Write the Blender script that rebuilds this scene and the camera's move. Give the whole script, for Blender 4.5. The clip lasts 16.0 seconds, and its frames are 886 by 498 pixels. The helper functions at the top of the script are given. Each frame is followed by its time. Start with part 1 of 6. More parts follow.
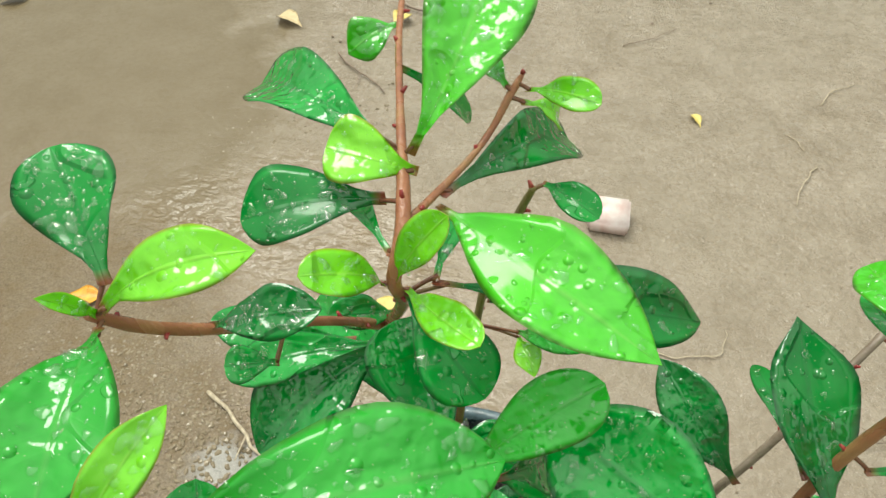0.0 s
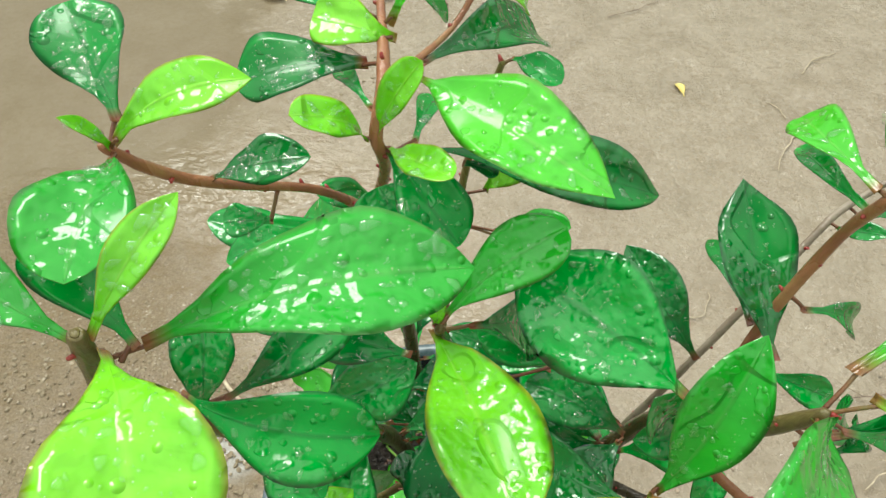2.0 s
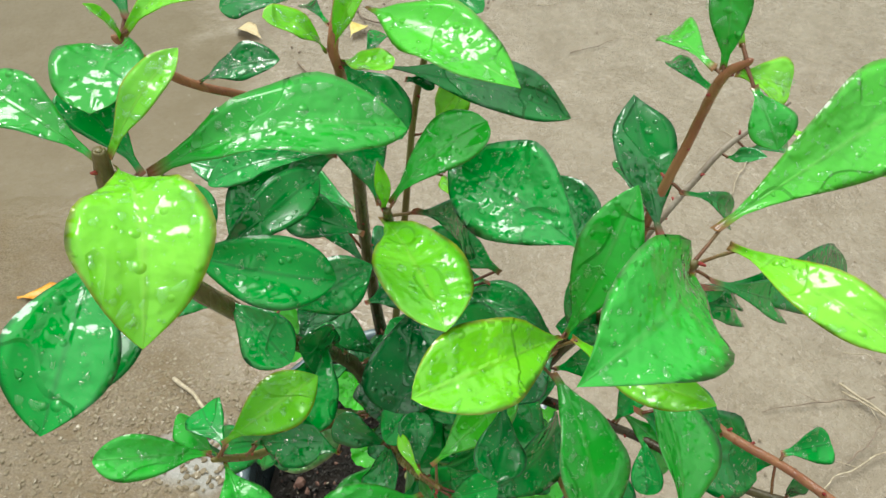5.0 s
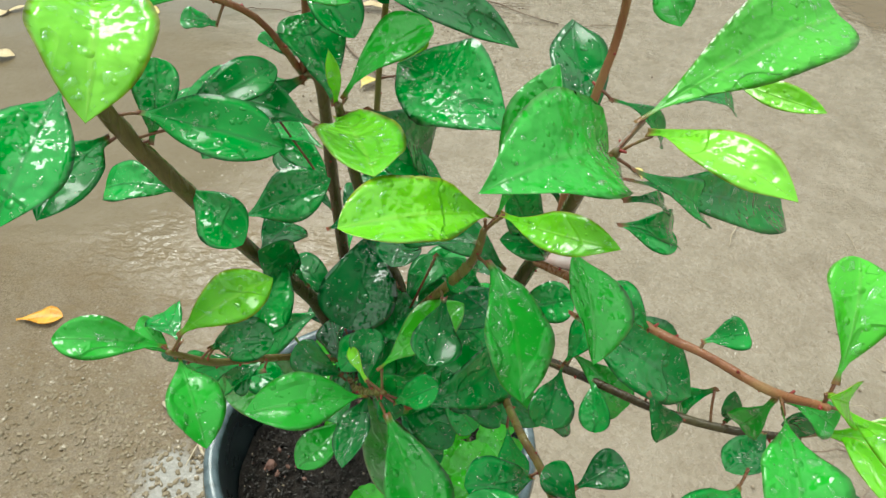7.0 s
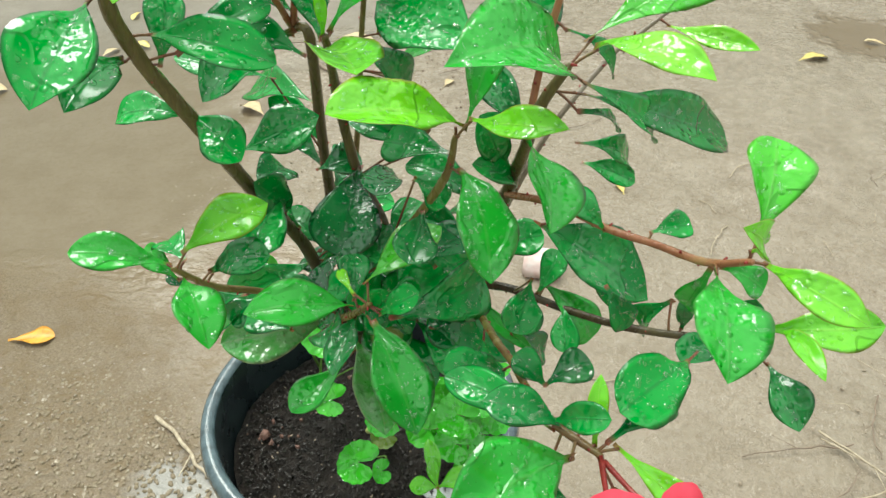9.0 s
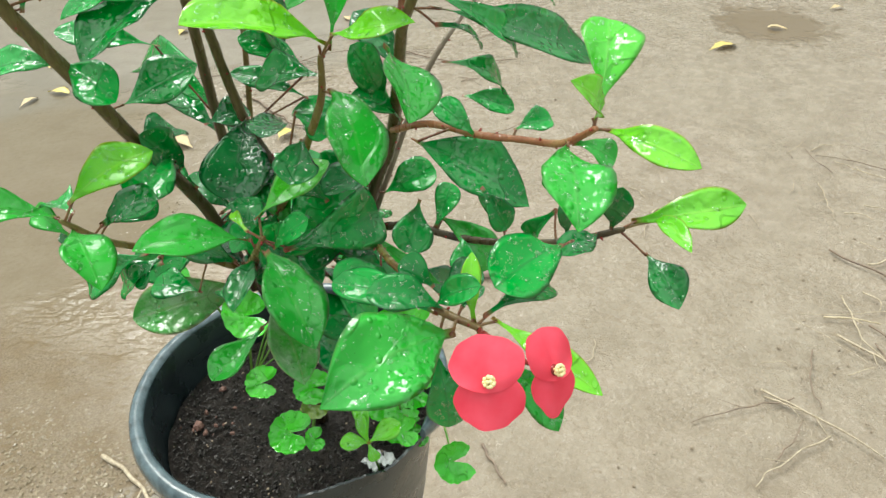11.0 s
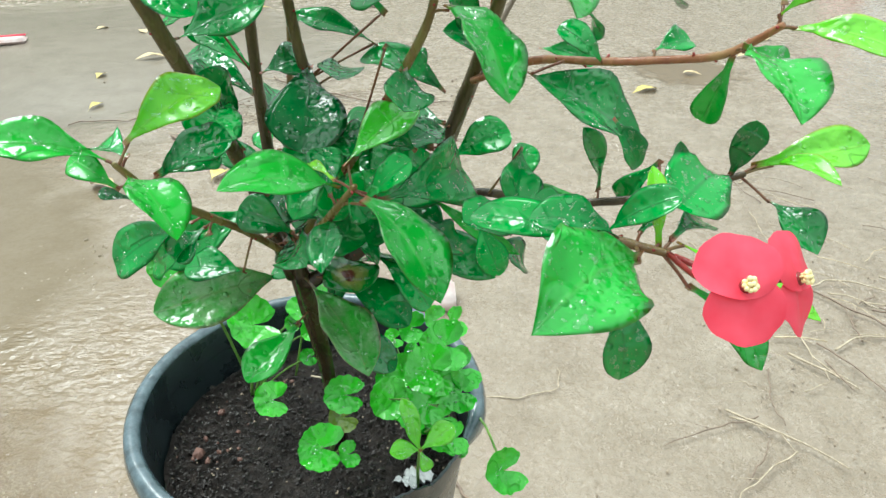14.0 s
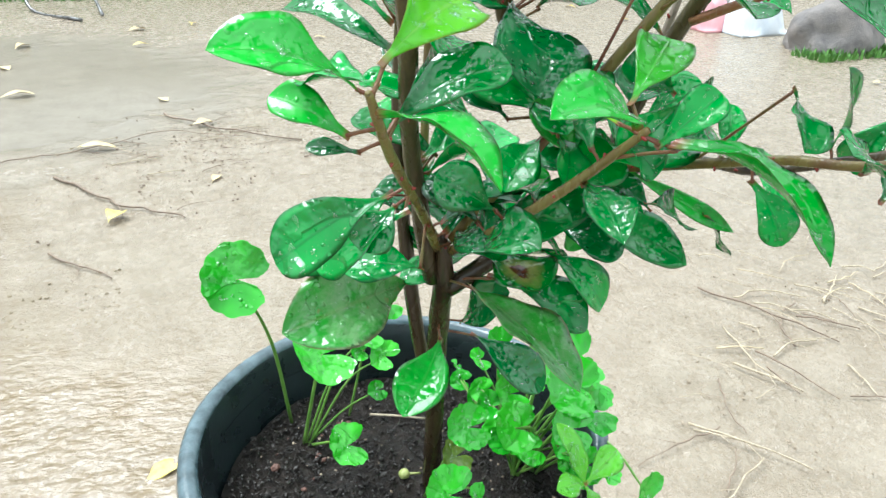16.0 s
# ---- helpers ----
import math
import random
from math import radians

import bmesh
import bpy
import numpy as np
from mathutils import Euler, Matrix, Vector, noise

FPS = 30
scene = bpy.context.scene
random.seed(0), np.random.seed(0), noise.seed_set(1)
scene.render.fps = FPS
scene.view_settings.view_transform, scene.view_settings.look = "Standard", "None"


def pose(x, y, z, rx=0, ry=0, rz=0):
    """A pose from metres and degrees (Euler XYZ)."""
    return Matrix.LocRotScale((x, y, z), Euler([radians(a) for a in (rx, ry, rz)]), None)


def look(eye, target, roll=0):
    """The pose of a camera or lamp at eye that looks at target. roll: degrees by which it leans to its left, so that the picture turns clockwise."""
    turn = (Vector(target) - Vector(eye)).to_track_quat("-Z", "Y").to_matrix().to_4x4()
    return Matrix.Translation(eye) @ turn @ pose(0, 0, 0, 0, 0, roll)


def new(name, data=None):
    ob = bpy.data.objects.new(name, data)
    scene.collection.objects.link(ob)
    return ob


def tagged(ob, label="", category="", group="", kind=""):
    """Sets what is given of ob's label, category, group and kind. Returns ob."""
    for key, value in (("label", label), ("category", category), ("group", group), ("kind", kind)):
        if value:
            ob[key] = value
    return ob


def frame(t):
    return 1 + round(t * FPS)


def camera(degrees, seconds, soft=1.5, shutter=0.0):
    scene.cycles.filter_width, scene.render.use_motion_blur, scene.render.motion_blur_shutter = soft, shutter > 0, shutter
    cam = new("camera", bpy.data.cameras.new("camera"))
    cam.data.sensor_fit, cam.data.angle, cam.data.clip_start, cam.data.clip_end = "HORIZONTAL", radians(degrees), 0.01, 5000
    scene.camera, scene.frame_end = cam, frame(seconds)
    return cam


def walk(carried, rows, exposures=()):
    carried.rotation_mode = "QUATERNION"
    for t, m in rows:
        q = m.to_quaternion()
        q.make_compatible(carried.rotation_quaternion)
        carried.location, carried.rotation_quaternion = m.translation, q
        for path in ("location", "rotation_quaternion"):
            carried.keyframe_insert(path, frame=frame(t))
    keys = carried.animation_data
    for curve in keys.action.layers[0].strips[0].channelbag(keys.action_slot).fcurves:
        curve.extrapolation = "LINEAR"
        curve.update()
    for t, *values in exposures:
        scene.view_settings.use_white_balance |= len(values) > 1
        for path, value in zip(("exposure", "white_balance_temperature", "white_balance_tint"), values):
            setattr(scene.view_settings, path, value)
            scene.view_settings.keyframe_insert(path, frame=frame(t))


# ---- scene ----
# ---- camera ----
cam = camera(64.3, 16.0, soft=1.4)
PATH = [
    (0, (0.024, 0.021, 1.351), (-0.037, 1.364, -0.129), -1.9),
    (0.5, (0.019, 0.014, 1.35), (-0.025, 1.355, -0.133), -1.4),
    (1, (0.021, 0.001, 1.344), (-0.023, 1.328, -0.151), -1.8),
    (1.5, (0.027, -0.011, 1.343), (-0.005, 1.313, -0.156), -2.0),
    (2, (0.028, -0.023, 1.341), (-0.003, 1.286, -0.171), -1.7),
    (2.5, (0.034, -0.03, 1.343), (-0.009, 1.289, -0.16), -3.1),
    (3, (0.034, -0.048, 1.341), (0.013, 1.277, -0.157), -2.4),
    (3.5, (0.034, -0.066, 1.345), (0.027, 1.268, -0.144), -2.0),
    (4, (0.036, -0.078, 1.343), (0.048, 1.262, -0.142), -1.3),
    (6.5, (0.057, -0.15, 1.314), (0.114, 1.362, 0.007), 0.3),
    (7, (0.067, -0.169, 1.298), (0.087, 1.362, 0.012), 1.3),
    (7.5, (0.068, -0.182, 1.294), (0.062, 1.373, 0.035), 2.5),
    (8, (0.062, -0.199, 1.287), (0.04, 1.363, 0.038), 2.0),
    (8.5, (0.064, -0.214, 1.279), (0.058, 1.356, 0.039), 1.6),
    (9, (0.073, -0.237, 1.274), (0.121, 1.358, 0.069), 0.7),
    (9.5, (0.079, -0.253, 1.261), (0.155, 1.358, 0.078), -0.2),
    (12, (0.114, -0.296, 1.22), (0.347, 1.353, 0.112), -3.4),
    (12.5, (0.112, -0.297, 1.207), (0.346, 1.375, 0.135), -3.6),
    (13, (0.091, -0.298, 1.189), (0.375, 1.394, 0.162), -2.4),
    (13.5, (0.055, -0.284, 1.18), (0.393, 1.407, 0.167), -1.6),
    (14, (0.006, -0.254, 1.165), (0.439, 1.408, 0.139), 0.2),
    (14.5, (-0.043, -0.188, 1.149), (0.519, 1.455, 0.157), 0.9),
    (15, (-0.1, -0.141, 1.128), (0.647, 1.42, 0.126), 1.9),
    (15.5, (-0.135, -0.116, 1.098), (0.687, 1.429, 0.129), 2.7),
    (16, (-0.133, -0.141, 1.094), (0.637, 1.46, 0.175), 2.5),
]
walk(cam, [(t, look(eye, target, roll)) for t, eye, target, roll in PATH],
     exposures=[(0, 0.50, 6800, 1), (1, 0.62, 6800, 0), (2, 0.60, 6700, 0), (3.5, 0.50, 6500, 2), (7, 0.52, 6500, -1), (9, 0.64, 6500, 0), (12.5, 0.80, 6350, 3), (14.5, 0.92, 5950, 0), (15, 0.96, 5930, 1), (16, 1.26, 5820, 3)])

# ---- world and light: bright overcast sky, wet day ----
world = bpy.data.worlds.new("overcast_sky")
scene.world = world
world.use_nodes = True
wn, wl = world.node_tree.nodes, world.node_tree.links
sky = wn.new("ShaderNodeTexSky")
sky.sky_type = 'NISHITA'
sky.sun_disc = False
sky.sun_elevation, sky.sun_rotation = radians(61), radians(-29)
sky.dust_density, sky.air_density = 4.0, 1.0
cloud = wn.new("ShaderNodeMixRGB")
cloud.inputs[0].default_value = 0.86
cloud.inputs[2].default_value = (9.6, 9.7, 9.4, 1)
wl.new(sky.outputs[0], cloud.inputs[1])
# an overcast sky is about three times as bright overhead as at the horizon
height = wn.new("ShaderNodeSeparateXYZ")
wl.new(wn.new("ShaderNodeTexCoord").outputs["Generated"], height.inputs[0])
dome = wn.new("ShaderNodeMapRange")
dome.inputs["To Min"].default_value, dome.inputs["To Max"].default_value = 0.42, 1.30
wl.new(height.outputs[2], dome.inputs["Value"])
overcast = wn.new("ShaderNodeMixRGB")
overcast.blend_type = 'MULTIPLY'
overcast.inputs[0].default_value = 1.0
wl.new(cloud.outputs[0], overcast.inputs[1])
wl.new(dome.outputs[0], overcast.inputs[2])
wn["Background"].inputs[1].default_value = 0.094
wl.new(overcast.outputs[0], wn["Background"].inputs[0])
sun = new("sun", bpy.data.lights.new("sun", 'SUN'))
sun.data.energy, sun.data.angle, sun.data.color = 1.75, radians(30), (1.0, 0.98, 0.95)
sun.matrix_world = look((-1.6, 2.9, 6.0), (0, 0, 0))


# ---- materials ----
def mat(name):
    m = bpy.data.materials.new(name)
    m.use_nodes = True
    return m, m.node_tree.nodes, m.node_tree.links, m.node_tree.nodes["Principled BSDF"]


def noise_tex(n, l, scale, detail=4.0, coord=None, rough=0.55):
    t = n.new("ShaderNodeTexNoise")
    t.inputs["Scale"].default_value, t.inputs["Detail"].default_value = scale, detail
    t.inputs["Roughness"].default_value = rough
    if coord:
        l.new(coord, t.inputs["Vector"])
    return t.outputs["Fac"]


def ramp(n, l, fac, *stops):
    r = n.new("ShaderNodeValToRGB")
    while len(r.color_ramp.elements) < len(stops):
        r.color_ramp.elements.new(0.5)
    for e, (p, c) in zip(r.color_ramp.elements, stops):
        e.position = p
        e.color = (*c, 1) if isinstance(c, tuple) else (c, c, c, 1)
    l.new(fac, r.inputs[0])
    return r.outputs[0]


def mixc(n, l, fac, a, b, how='MIX'):
    m = n.new("ShaderNodeMixRGB")
    m.blend_type = how
    for k, v in enumerate((fac, a, b)):
        if isinstance(v, (int, float)):
            m.inputs[k].default_value = v if k == 0 else (v, v, v, 1)
        elif isinstance(v, tuple):
            m.inputs[k].default_value = (*v, 1)
        else:
            l.new(v, m.inputs[k])
    return m.outputs[0]


def calc(n, l, how, a, b=0.0, c=0.0):
    m = n.new("ShaderNodeMath")
    m.operation = how
    for k, v in enumerate((a, b, c)):
        if isinstance(v, (int, float)):
            m.inputs[k].default_value = v
        else:
            l.new(v, m.inputs[k])
    return m.outputs[0]


def bump(n, l, bsdf, height, dist, strength=1.0):
    b = n.new("ShaderNodeBump")
    b.inputs["Distance"].default_value, b.inputs["Strength"].default_value = dist, strength
    l.new(height, b.inputs["Height"])
    l.new(b.outputs[0], bsdf.inputs["Normal"])
    return b


def leaf_material(name, dark, light, edge, rib, glow, sheen=0.9, aged=0.0, blotch=0.0):
    """A waxy leaf: UV x runs across the blade (0.5 is the midrib), UV y from stalk to tip."""
    m, n, l, p = mat(name)
    uv = n.new("ShaderNodeUVMap").outputs[0]
    ob = n.new("ShaderNodeTexCoord").outputs["Object"]
    sep = n.new("ShaderNodeSeparateXYZ")
    l.new(uv, sep.inputs[0])
    across = calc(n, l, 'ABSOLUTE', calc(n, l, 'MULTIPLY_ADD', sep.outputs[0], 2.0, -1.0))
    rnd = n.new("ShaderNodeObjectInfo").outputs["Random"]
    patch = noise_tex(n, l, 38, 3, ob)
    fine = noise_tex(n, l, 420, 3, ob)
    tone = calc(n, l, 'ADD', calc(n, l, 'MULTIPLY', patch, 0.75), calc(n, l, 'MULTIPLY', rnd, 0.45))
    col = ramp(n, l, tone, (0.22, dark), (0.85, light))
    # side veins that sweep forward from the midrib
    vein = calc(n, l, 'SINE', calc(n, l, 'MULTIPLY', calc(n, l, 'SUBTRACT', sep.outputs[1], calc(n, l, 'MULTIPLY', across, 0.16)), 75.0))
    veins = calc(n, l, 'MULTIPLY', calc(n, l, 'POWER', calc(n, l, 'MAXIMUM', vein, 0.0), 10.0), 0.035)
    col = mixc(n, l, veins, col, light)
    col = mixc(n, l, calc(n, l, 'MULTIPLY', fine, 0.18), col, dark)
    ribf = ramp(n, l, across, (0.0, 0.45), (0.035, 0.3), (0.08, 0.0))
    col = mixc(n, l, ribf, col, rib)
    col = mixc(n, l, ramp(n, l, across, (0.90, 0.0), (0.985, 0.7)), col, edge)
    col = mixc(n, l, ramp(n, l, sep.outputs[1], (0.02, 0.85), (0.10, 0.0)), col, (0.35, 0.06, 0.05))
    speck = ramp(n, l, noise_tex(n, l, 900, 0, ob), (0.80, 0.0), (0.84, 0.35))
    col = mixc(n, l, speck, col, (0.55, 0.62, 0.35))
    if aged:
        pale = ramp(n, l, noise_tex(n, l, 55, 5, ob, 0.7), (0.42, 0.0), (0.62, aged))
        col = mixc(n, l, pale, col, (0.34, 0.44, 0.27))
        col = mixc(n, l, ramp(n, l, noise_tex(n, l, 120, 3, ob), (0.66, 0.0), (0.72, aged)), col, (0.30, 0.20, 0.08))
    if blotch:
        spot = n.new("ShaderNodeMapping")
        spot.inputs["Location"].default_value = (-0.50, -0.62, 0)
        l.new(uv, spot.inputs[0])
        far = n.new("ShaderNodeVectorMath")
        far.operation = 'LENGTH'
        l.new(spot.outputs[0], far.inputs[0])
        ragged = calc(n, l, 'ADD', far.outputs["Value"], calc(n, l, 'MULTIPLY', calc(n, l, 'SUBTRACT', noise_tex(n, l, 160, 4, ob), 0.5), 0.3))
        col = mixc(n, l, ramp(n, l, ragged, (0.16, 1.0), (0.34, 0.0)), col, (0.42, 0.42, 0.10))
        col = mixc(n, l, ramp(n, l, ragged, (0.09, 1.0), (0.14, 0.0)), col, (0.16, 0.025, 0.010))
    l.new(col, p.inputs["Base Color"])
    # rain lies in smooth films with crisp edges; between them the waxy skin carries a pale sheen
    shift = n.new("ShaderNodeVectorMath")
    shift.operation = 'ADD'
    l.new(ob, shift.inputs[0])
    l.new(calc(n, l, 'MULTIPLY', rnd, 3.0), shift.inputs[1])
    film = noise_tex(n, l, 30, 1.2, shift.outputs[0], 0.4)
    dry = ramp(n, l, film, (0.535, 0.0), (0.555, 1.0))
    cells = n.new("ShaderNodeTexVoronoi")
    cells.inputs["Scale"].default_value = 230
    l.new(shift.outputs[0], cells.inputs["Vector"])
    pick = n.new("ShaderNodeSeparateColor")
    l.new(cells.outputs["Color"], pick.inputs[0])
    size = calc(n, l, 'MAXIMUM', calc(n, l, 'MULTIPLY_ADD', pick.outputs[0], 0.75, -0.32), 0.0)
    dome = calc(n, l, 'MAXIMUM', calc(n, l, 'SUBTRACT', calc(n, l, 'MULTIPLY', size, size), calc(n, l, 'POWER', cells.outputs["Distance"], 2.0)), 0.0)
    bead = ramp(n, l, dome, (0.0, 0.0), (0.012, 1.0))
    runs = ramp(n, l, noise_tex(n, l, 150, 1, shift.outputs[0]), (0.655, 0.0), (0.675, 1.0))
    bead = calc(n, l, 'MAXIMUM', bead, runs)
    bare = calc(n, l, 'MULTIPLY', dry, calc(n, l, 'SUBTRACT', 1.0, bead))
    l.new(ramp(n, l, bare, (0.0, 0.05), (1.0, 0.26)), p.inputs["Roughness"])
    l.new(ramp(n, l, bare, (0.0, 1.0), (1.0, 0.20)), p.inputs["Specular IOR Level"])
    l.new(calc(n, l, 'MULTIPLY', bare, 0.65 * sheen), p.inputs["Coat Weight"])
    p.inputs["Coat IOR"].default_value = 1.70
    p.inputs["Coat Roughness"].default_value = 0.12
    h = calc(n, l, 'ADD', calc(n, l, 'MULTIPLY', bare, -0.12), calc(n, l, 'MULTIPLY', veins, -0.6))
    h = calc(n, l, 'ADD', h, calc(n, l, 'MULTIPLY', film, 1.5))
    h = calc(n, l, 'ADD', h, calc(n, l, 'MULTIPLY', dome, 9.0))
    wrinkle = calc(n, l, 'MULTIPLY', calc(n, l, 'SUBTRACT', 1.0, bare), noise_tex(n, l, 130, 1.5, shift.outputs[0]))
    h = calc(n, l, 'ADD', h, calc(n, l, 'MULTIPLY', wrinkle, 3.0))
    h = calc(n, l, 'ADD', h, calc(n, l, 'MULTIPLY', fine, 0.08))
    pucker = noise_tex(n, l, 75, 2.5, shift.outputs[0], 0.5)
    h = calc(n, l, 'ADD', h, calc(n, l, 'MULTIPLY', pucker, 1.8))
    h = calc(n, l, 'ADD', h, calc(n, l, 'MULTIPLY', ribf, -0.5))
    bump(n, l, p, h, 0.0016, 0.55)
    thin = n.new("ShaderNodeBsdfTranslucent")
    l.new(mixc(n, l, 0.35, col, light), thin.inputs[0])
    both = n.new("ShaderNodeMixShader")
    both.inputs[0].default_value = glow
    l.new(p.outputs[0], both.inputs[1])
    l.new(thin.outputs[0], both.inputs[2])
    l.new(both.outputs[0], n["Material Output"].inputs[0])
    return m


LEAF = {
    "young": leaf_material("leaf_young", (0.13, 0.60, 0.015), (0.30, 0.84, 0.030), (0.40, 0.30, 0.03), (0.36, 0.75, 0.07), 0.30, 0.8),
    "mid": leaf_material("leaf_mid", (0.010, 0.34, 0.022), (0.045, 0.60, 0.042), (0.07, 0.26, 0.04), (0.10, 0.48, 0.07), 0.30, 1.0),
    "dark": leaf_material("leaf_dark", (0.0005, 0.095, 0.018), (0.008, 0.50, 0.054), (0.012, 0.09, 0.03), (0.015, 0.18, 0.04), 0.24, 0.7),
    # darker copy of the dark leaf: the crown's inner shade is in its colour
    "shaded": leaf_material("leaf_core_shaded", (0.0005, 0.085, 0.017), (0.002, 0.21, 0.032), (0.008, 0.06, 0.02), (0.010, 0.10, 0.025), 0.11, 0.2),
    "fresh": leaf_material("leaf_fresh", (0.035, 0.44, 0.012), (0.110, 0.70, 0.025), (0.16, 0.34, 0.05), (0.20, 0.62, 0.08), 0.26, 1.0),
    "aged": leaf_material("leaf_aged", (0.015, 0.25, 0.02), (0.08, 0.48, 0.05), (0.30, 0.26, 0.10), (0.20, 0.36, 0.10), 0.18, 1.0, 0.45),
    "blotched": leaf_material("leaf_blotched", (0.004, 0.17, 0.018), (0.010, 0.36, 0.030), (0.05, 0.16, 0.03), (0.05, 0.25, 0.05), 0.12, 0.9, 0.0, 1.0),
}


def water_material():
    m, n, l, p = mat("rain_water")
    clear = n.new("ShaderNodeBsdfTransparent")
    clear.inputs[0].default_value = (0.97, 1.0, 0.97, 1)
    gloss = n.new("ShaderNodeBsdfGlossy")
    gloss.inputs["Roughness"].default_value = 0.03
    edge = n.new("ShaderNodeLayerWeight")
    edge.inputs[0].default_value = 0.5
    rimmed = calc(n, l, 'MULTIPLY_ADD', calc(n, l, 'POWER', edge.outputs["Facing"], 3.0), 0.75, 0.08)
    both = n.new("ShaderNodeMixShader")
    l.new(rimmed, both.inputs[0])
    l.new(clear.outputs[0], both.inputs[1])
    l.new(gloss.outputs[0], both.inputs[2])
    l.new(both.outputs[0], n["Material Output"].inputs[0])
    return m


WATER = water_material()


def stem_material(name, a, b, c, young=None):
    m, n, l, p = mat(name)
    ob = n.new("ShaderNodeTexCoord").outputs["Object"]
    streak = n.new("ShaderNodeMapping")
    l.new(ob, streak.inputs[0])
    streak.inputs["Scale"].default_value = (1, 1, 0.35)
    big = noise_tex(n, l, 60, 3, streak.outputs[0])
    small = noise_tex(n, l, 500, 4, streak.outputs[0])
    col = ramp(n, l, big, (0.3, a), (0.55, b), (0.75, c))
    col = mixc(n, l, calc(n, l, 'MULTIPLY', small, 0.5), col, a)
    if young:
        # the bark greens towards the younger wood of the upper stems
        age = n.new("ShaderNodeSeparateXYZ")
        l.new(ob, age.inputs[0])
        new_wood = ramp(n, l, calc(n, l, 'MULTIPLY_ADD', calc(n, l, 'ADD', age.outputs[2], calc(n, l, 'MULTIPLY', big, 0.10)), 4.0, -4.05), (0.0, 0.0), (0.7, 0.9))
        col = mixc(n, l, new_wood, col, mixc(n, l, small, young, b))
    l.new(col, p.inputs["Base Color"])
    l.new(ramp(n, l, big, (0.4, 0.12), (0.6, 0.36)), p.inputs["Roughness"])
    bump(n, l, p, small, 0.0012, 0.6)
    return m


BARK = stem_material("bark_old", (0.022, 0.013, 0.007), (0.060, 0.040, 0.018), (0.11, 0.095, 0.035), (0.21, 0.175, 0.05))
BARK_GREEN = stem_material("bark_green_brown", (0.13, 0.070, 0.025), (0.21, 0.175, 0.05), (0.24, 0.26, 0.07))
BARK_RED = stem_material("bark_young_red", (0.24, 0.080, 0.045), (0.37, 0.165, 0.075), (0.41, 0.27, 0.11))
STALK = stem_material("leaf_stalk", (0.12, 0.035, 0.025), (0.22, 0.10, 0.04), (0.16, 0.22, 0.05))
BARK_PALE = stem_material("bark_pale", (0.17, 0.125, 0.09), (0.29, 0.235, 0.18), (0.40, 0.35, 0.29))
THORN = stem_material("stalk_red", (0.16, 0.012, 0.012), (0.34, 0.035, 0.03), (0.45, 0.10, 0.07))


def pool(n, l, ob, cx, cy, rx, ry, wob):
    """1 inside a blotch of wet ground with an uneven edge, 0 outside."""
    mp = n.new("ShaderNodeMapping")
    mp.inputs["Location"].default_value = (-cx / rx, -cy / ry, 0)
    mp.inputs["Scale"].default_value = (1 / rx, 1 / ry, 0)
    l.new(ob, mp.inputs[0])
    ln = n.new("ShaderNodeVectorMath")
    ln.operation = 'LENGTH'
    l.new(mp.outputs[0], ln.inputs[0])
    d = calc(n, l, 'ADD', ln.outputs["Value"], calc(n, l, 'MULTIPLY', wob, 0.9))
    return ramp(n, l, d, (0.0, 1.0), (0.50, 1.0), (0.78, 0.0)) if rx < 0.5 else ramp(n, l, calc(n, l, 'MULTIPLY', d, 0.6), (0.62, 1.0), (0.86, 0.0))


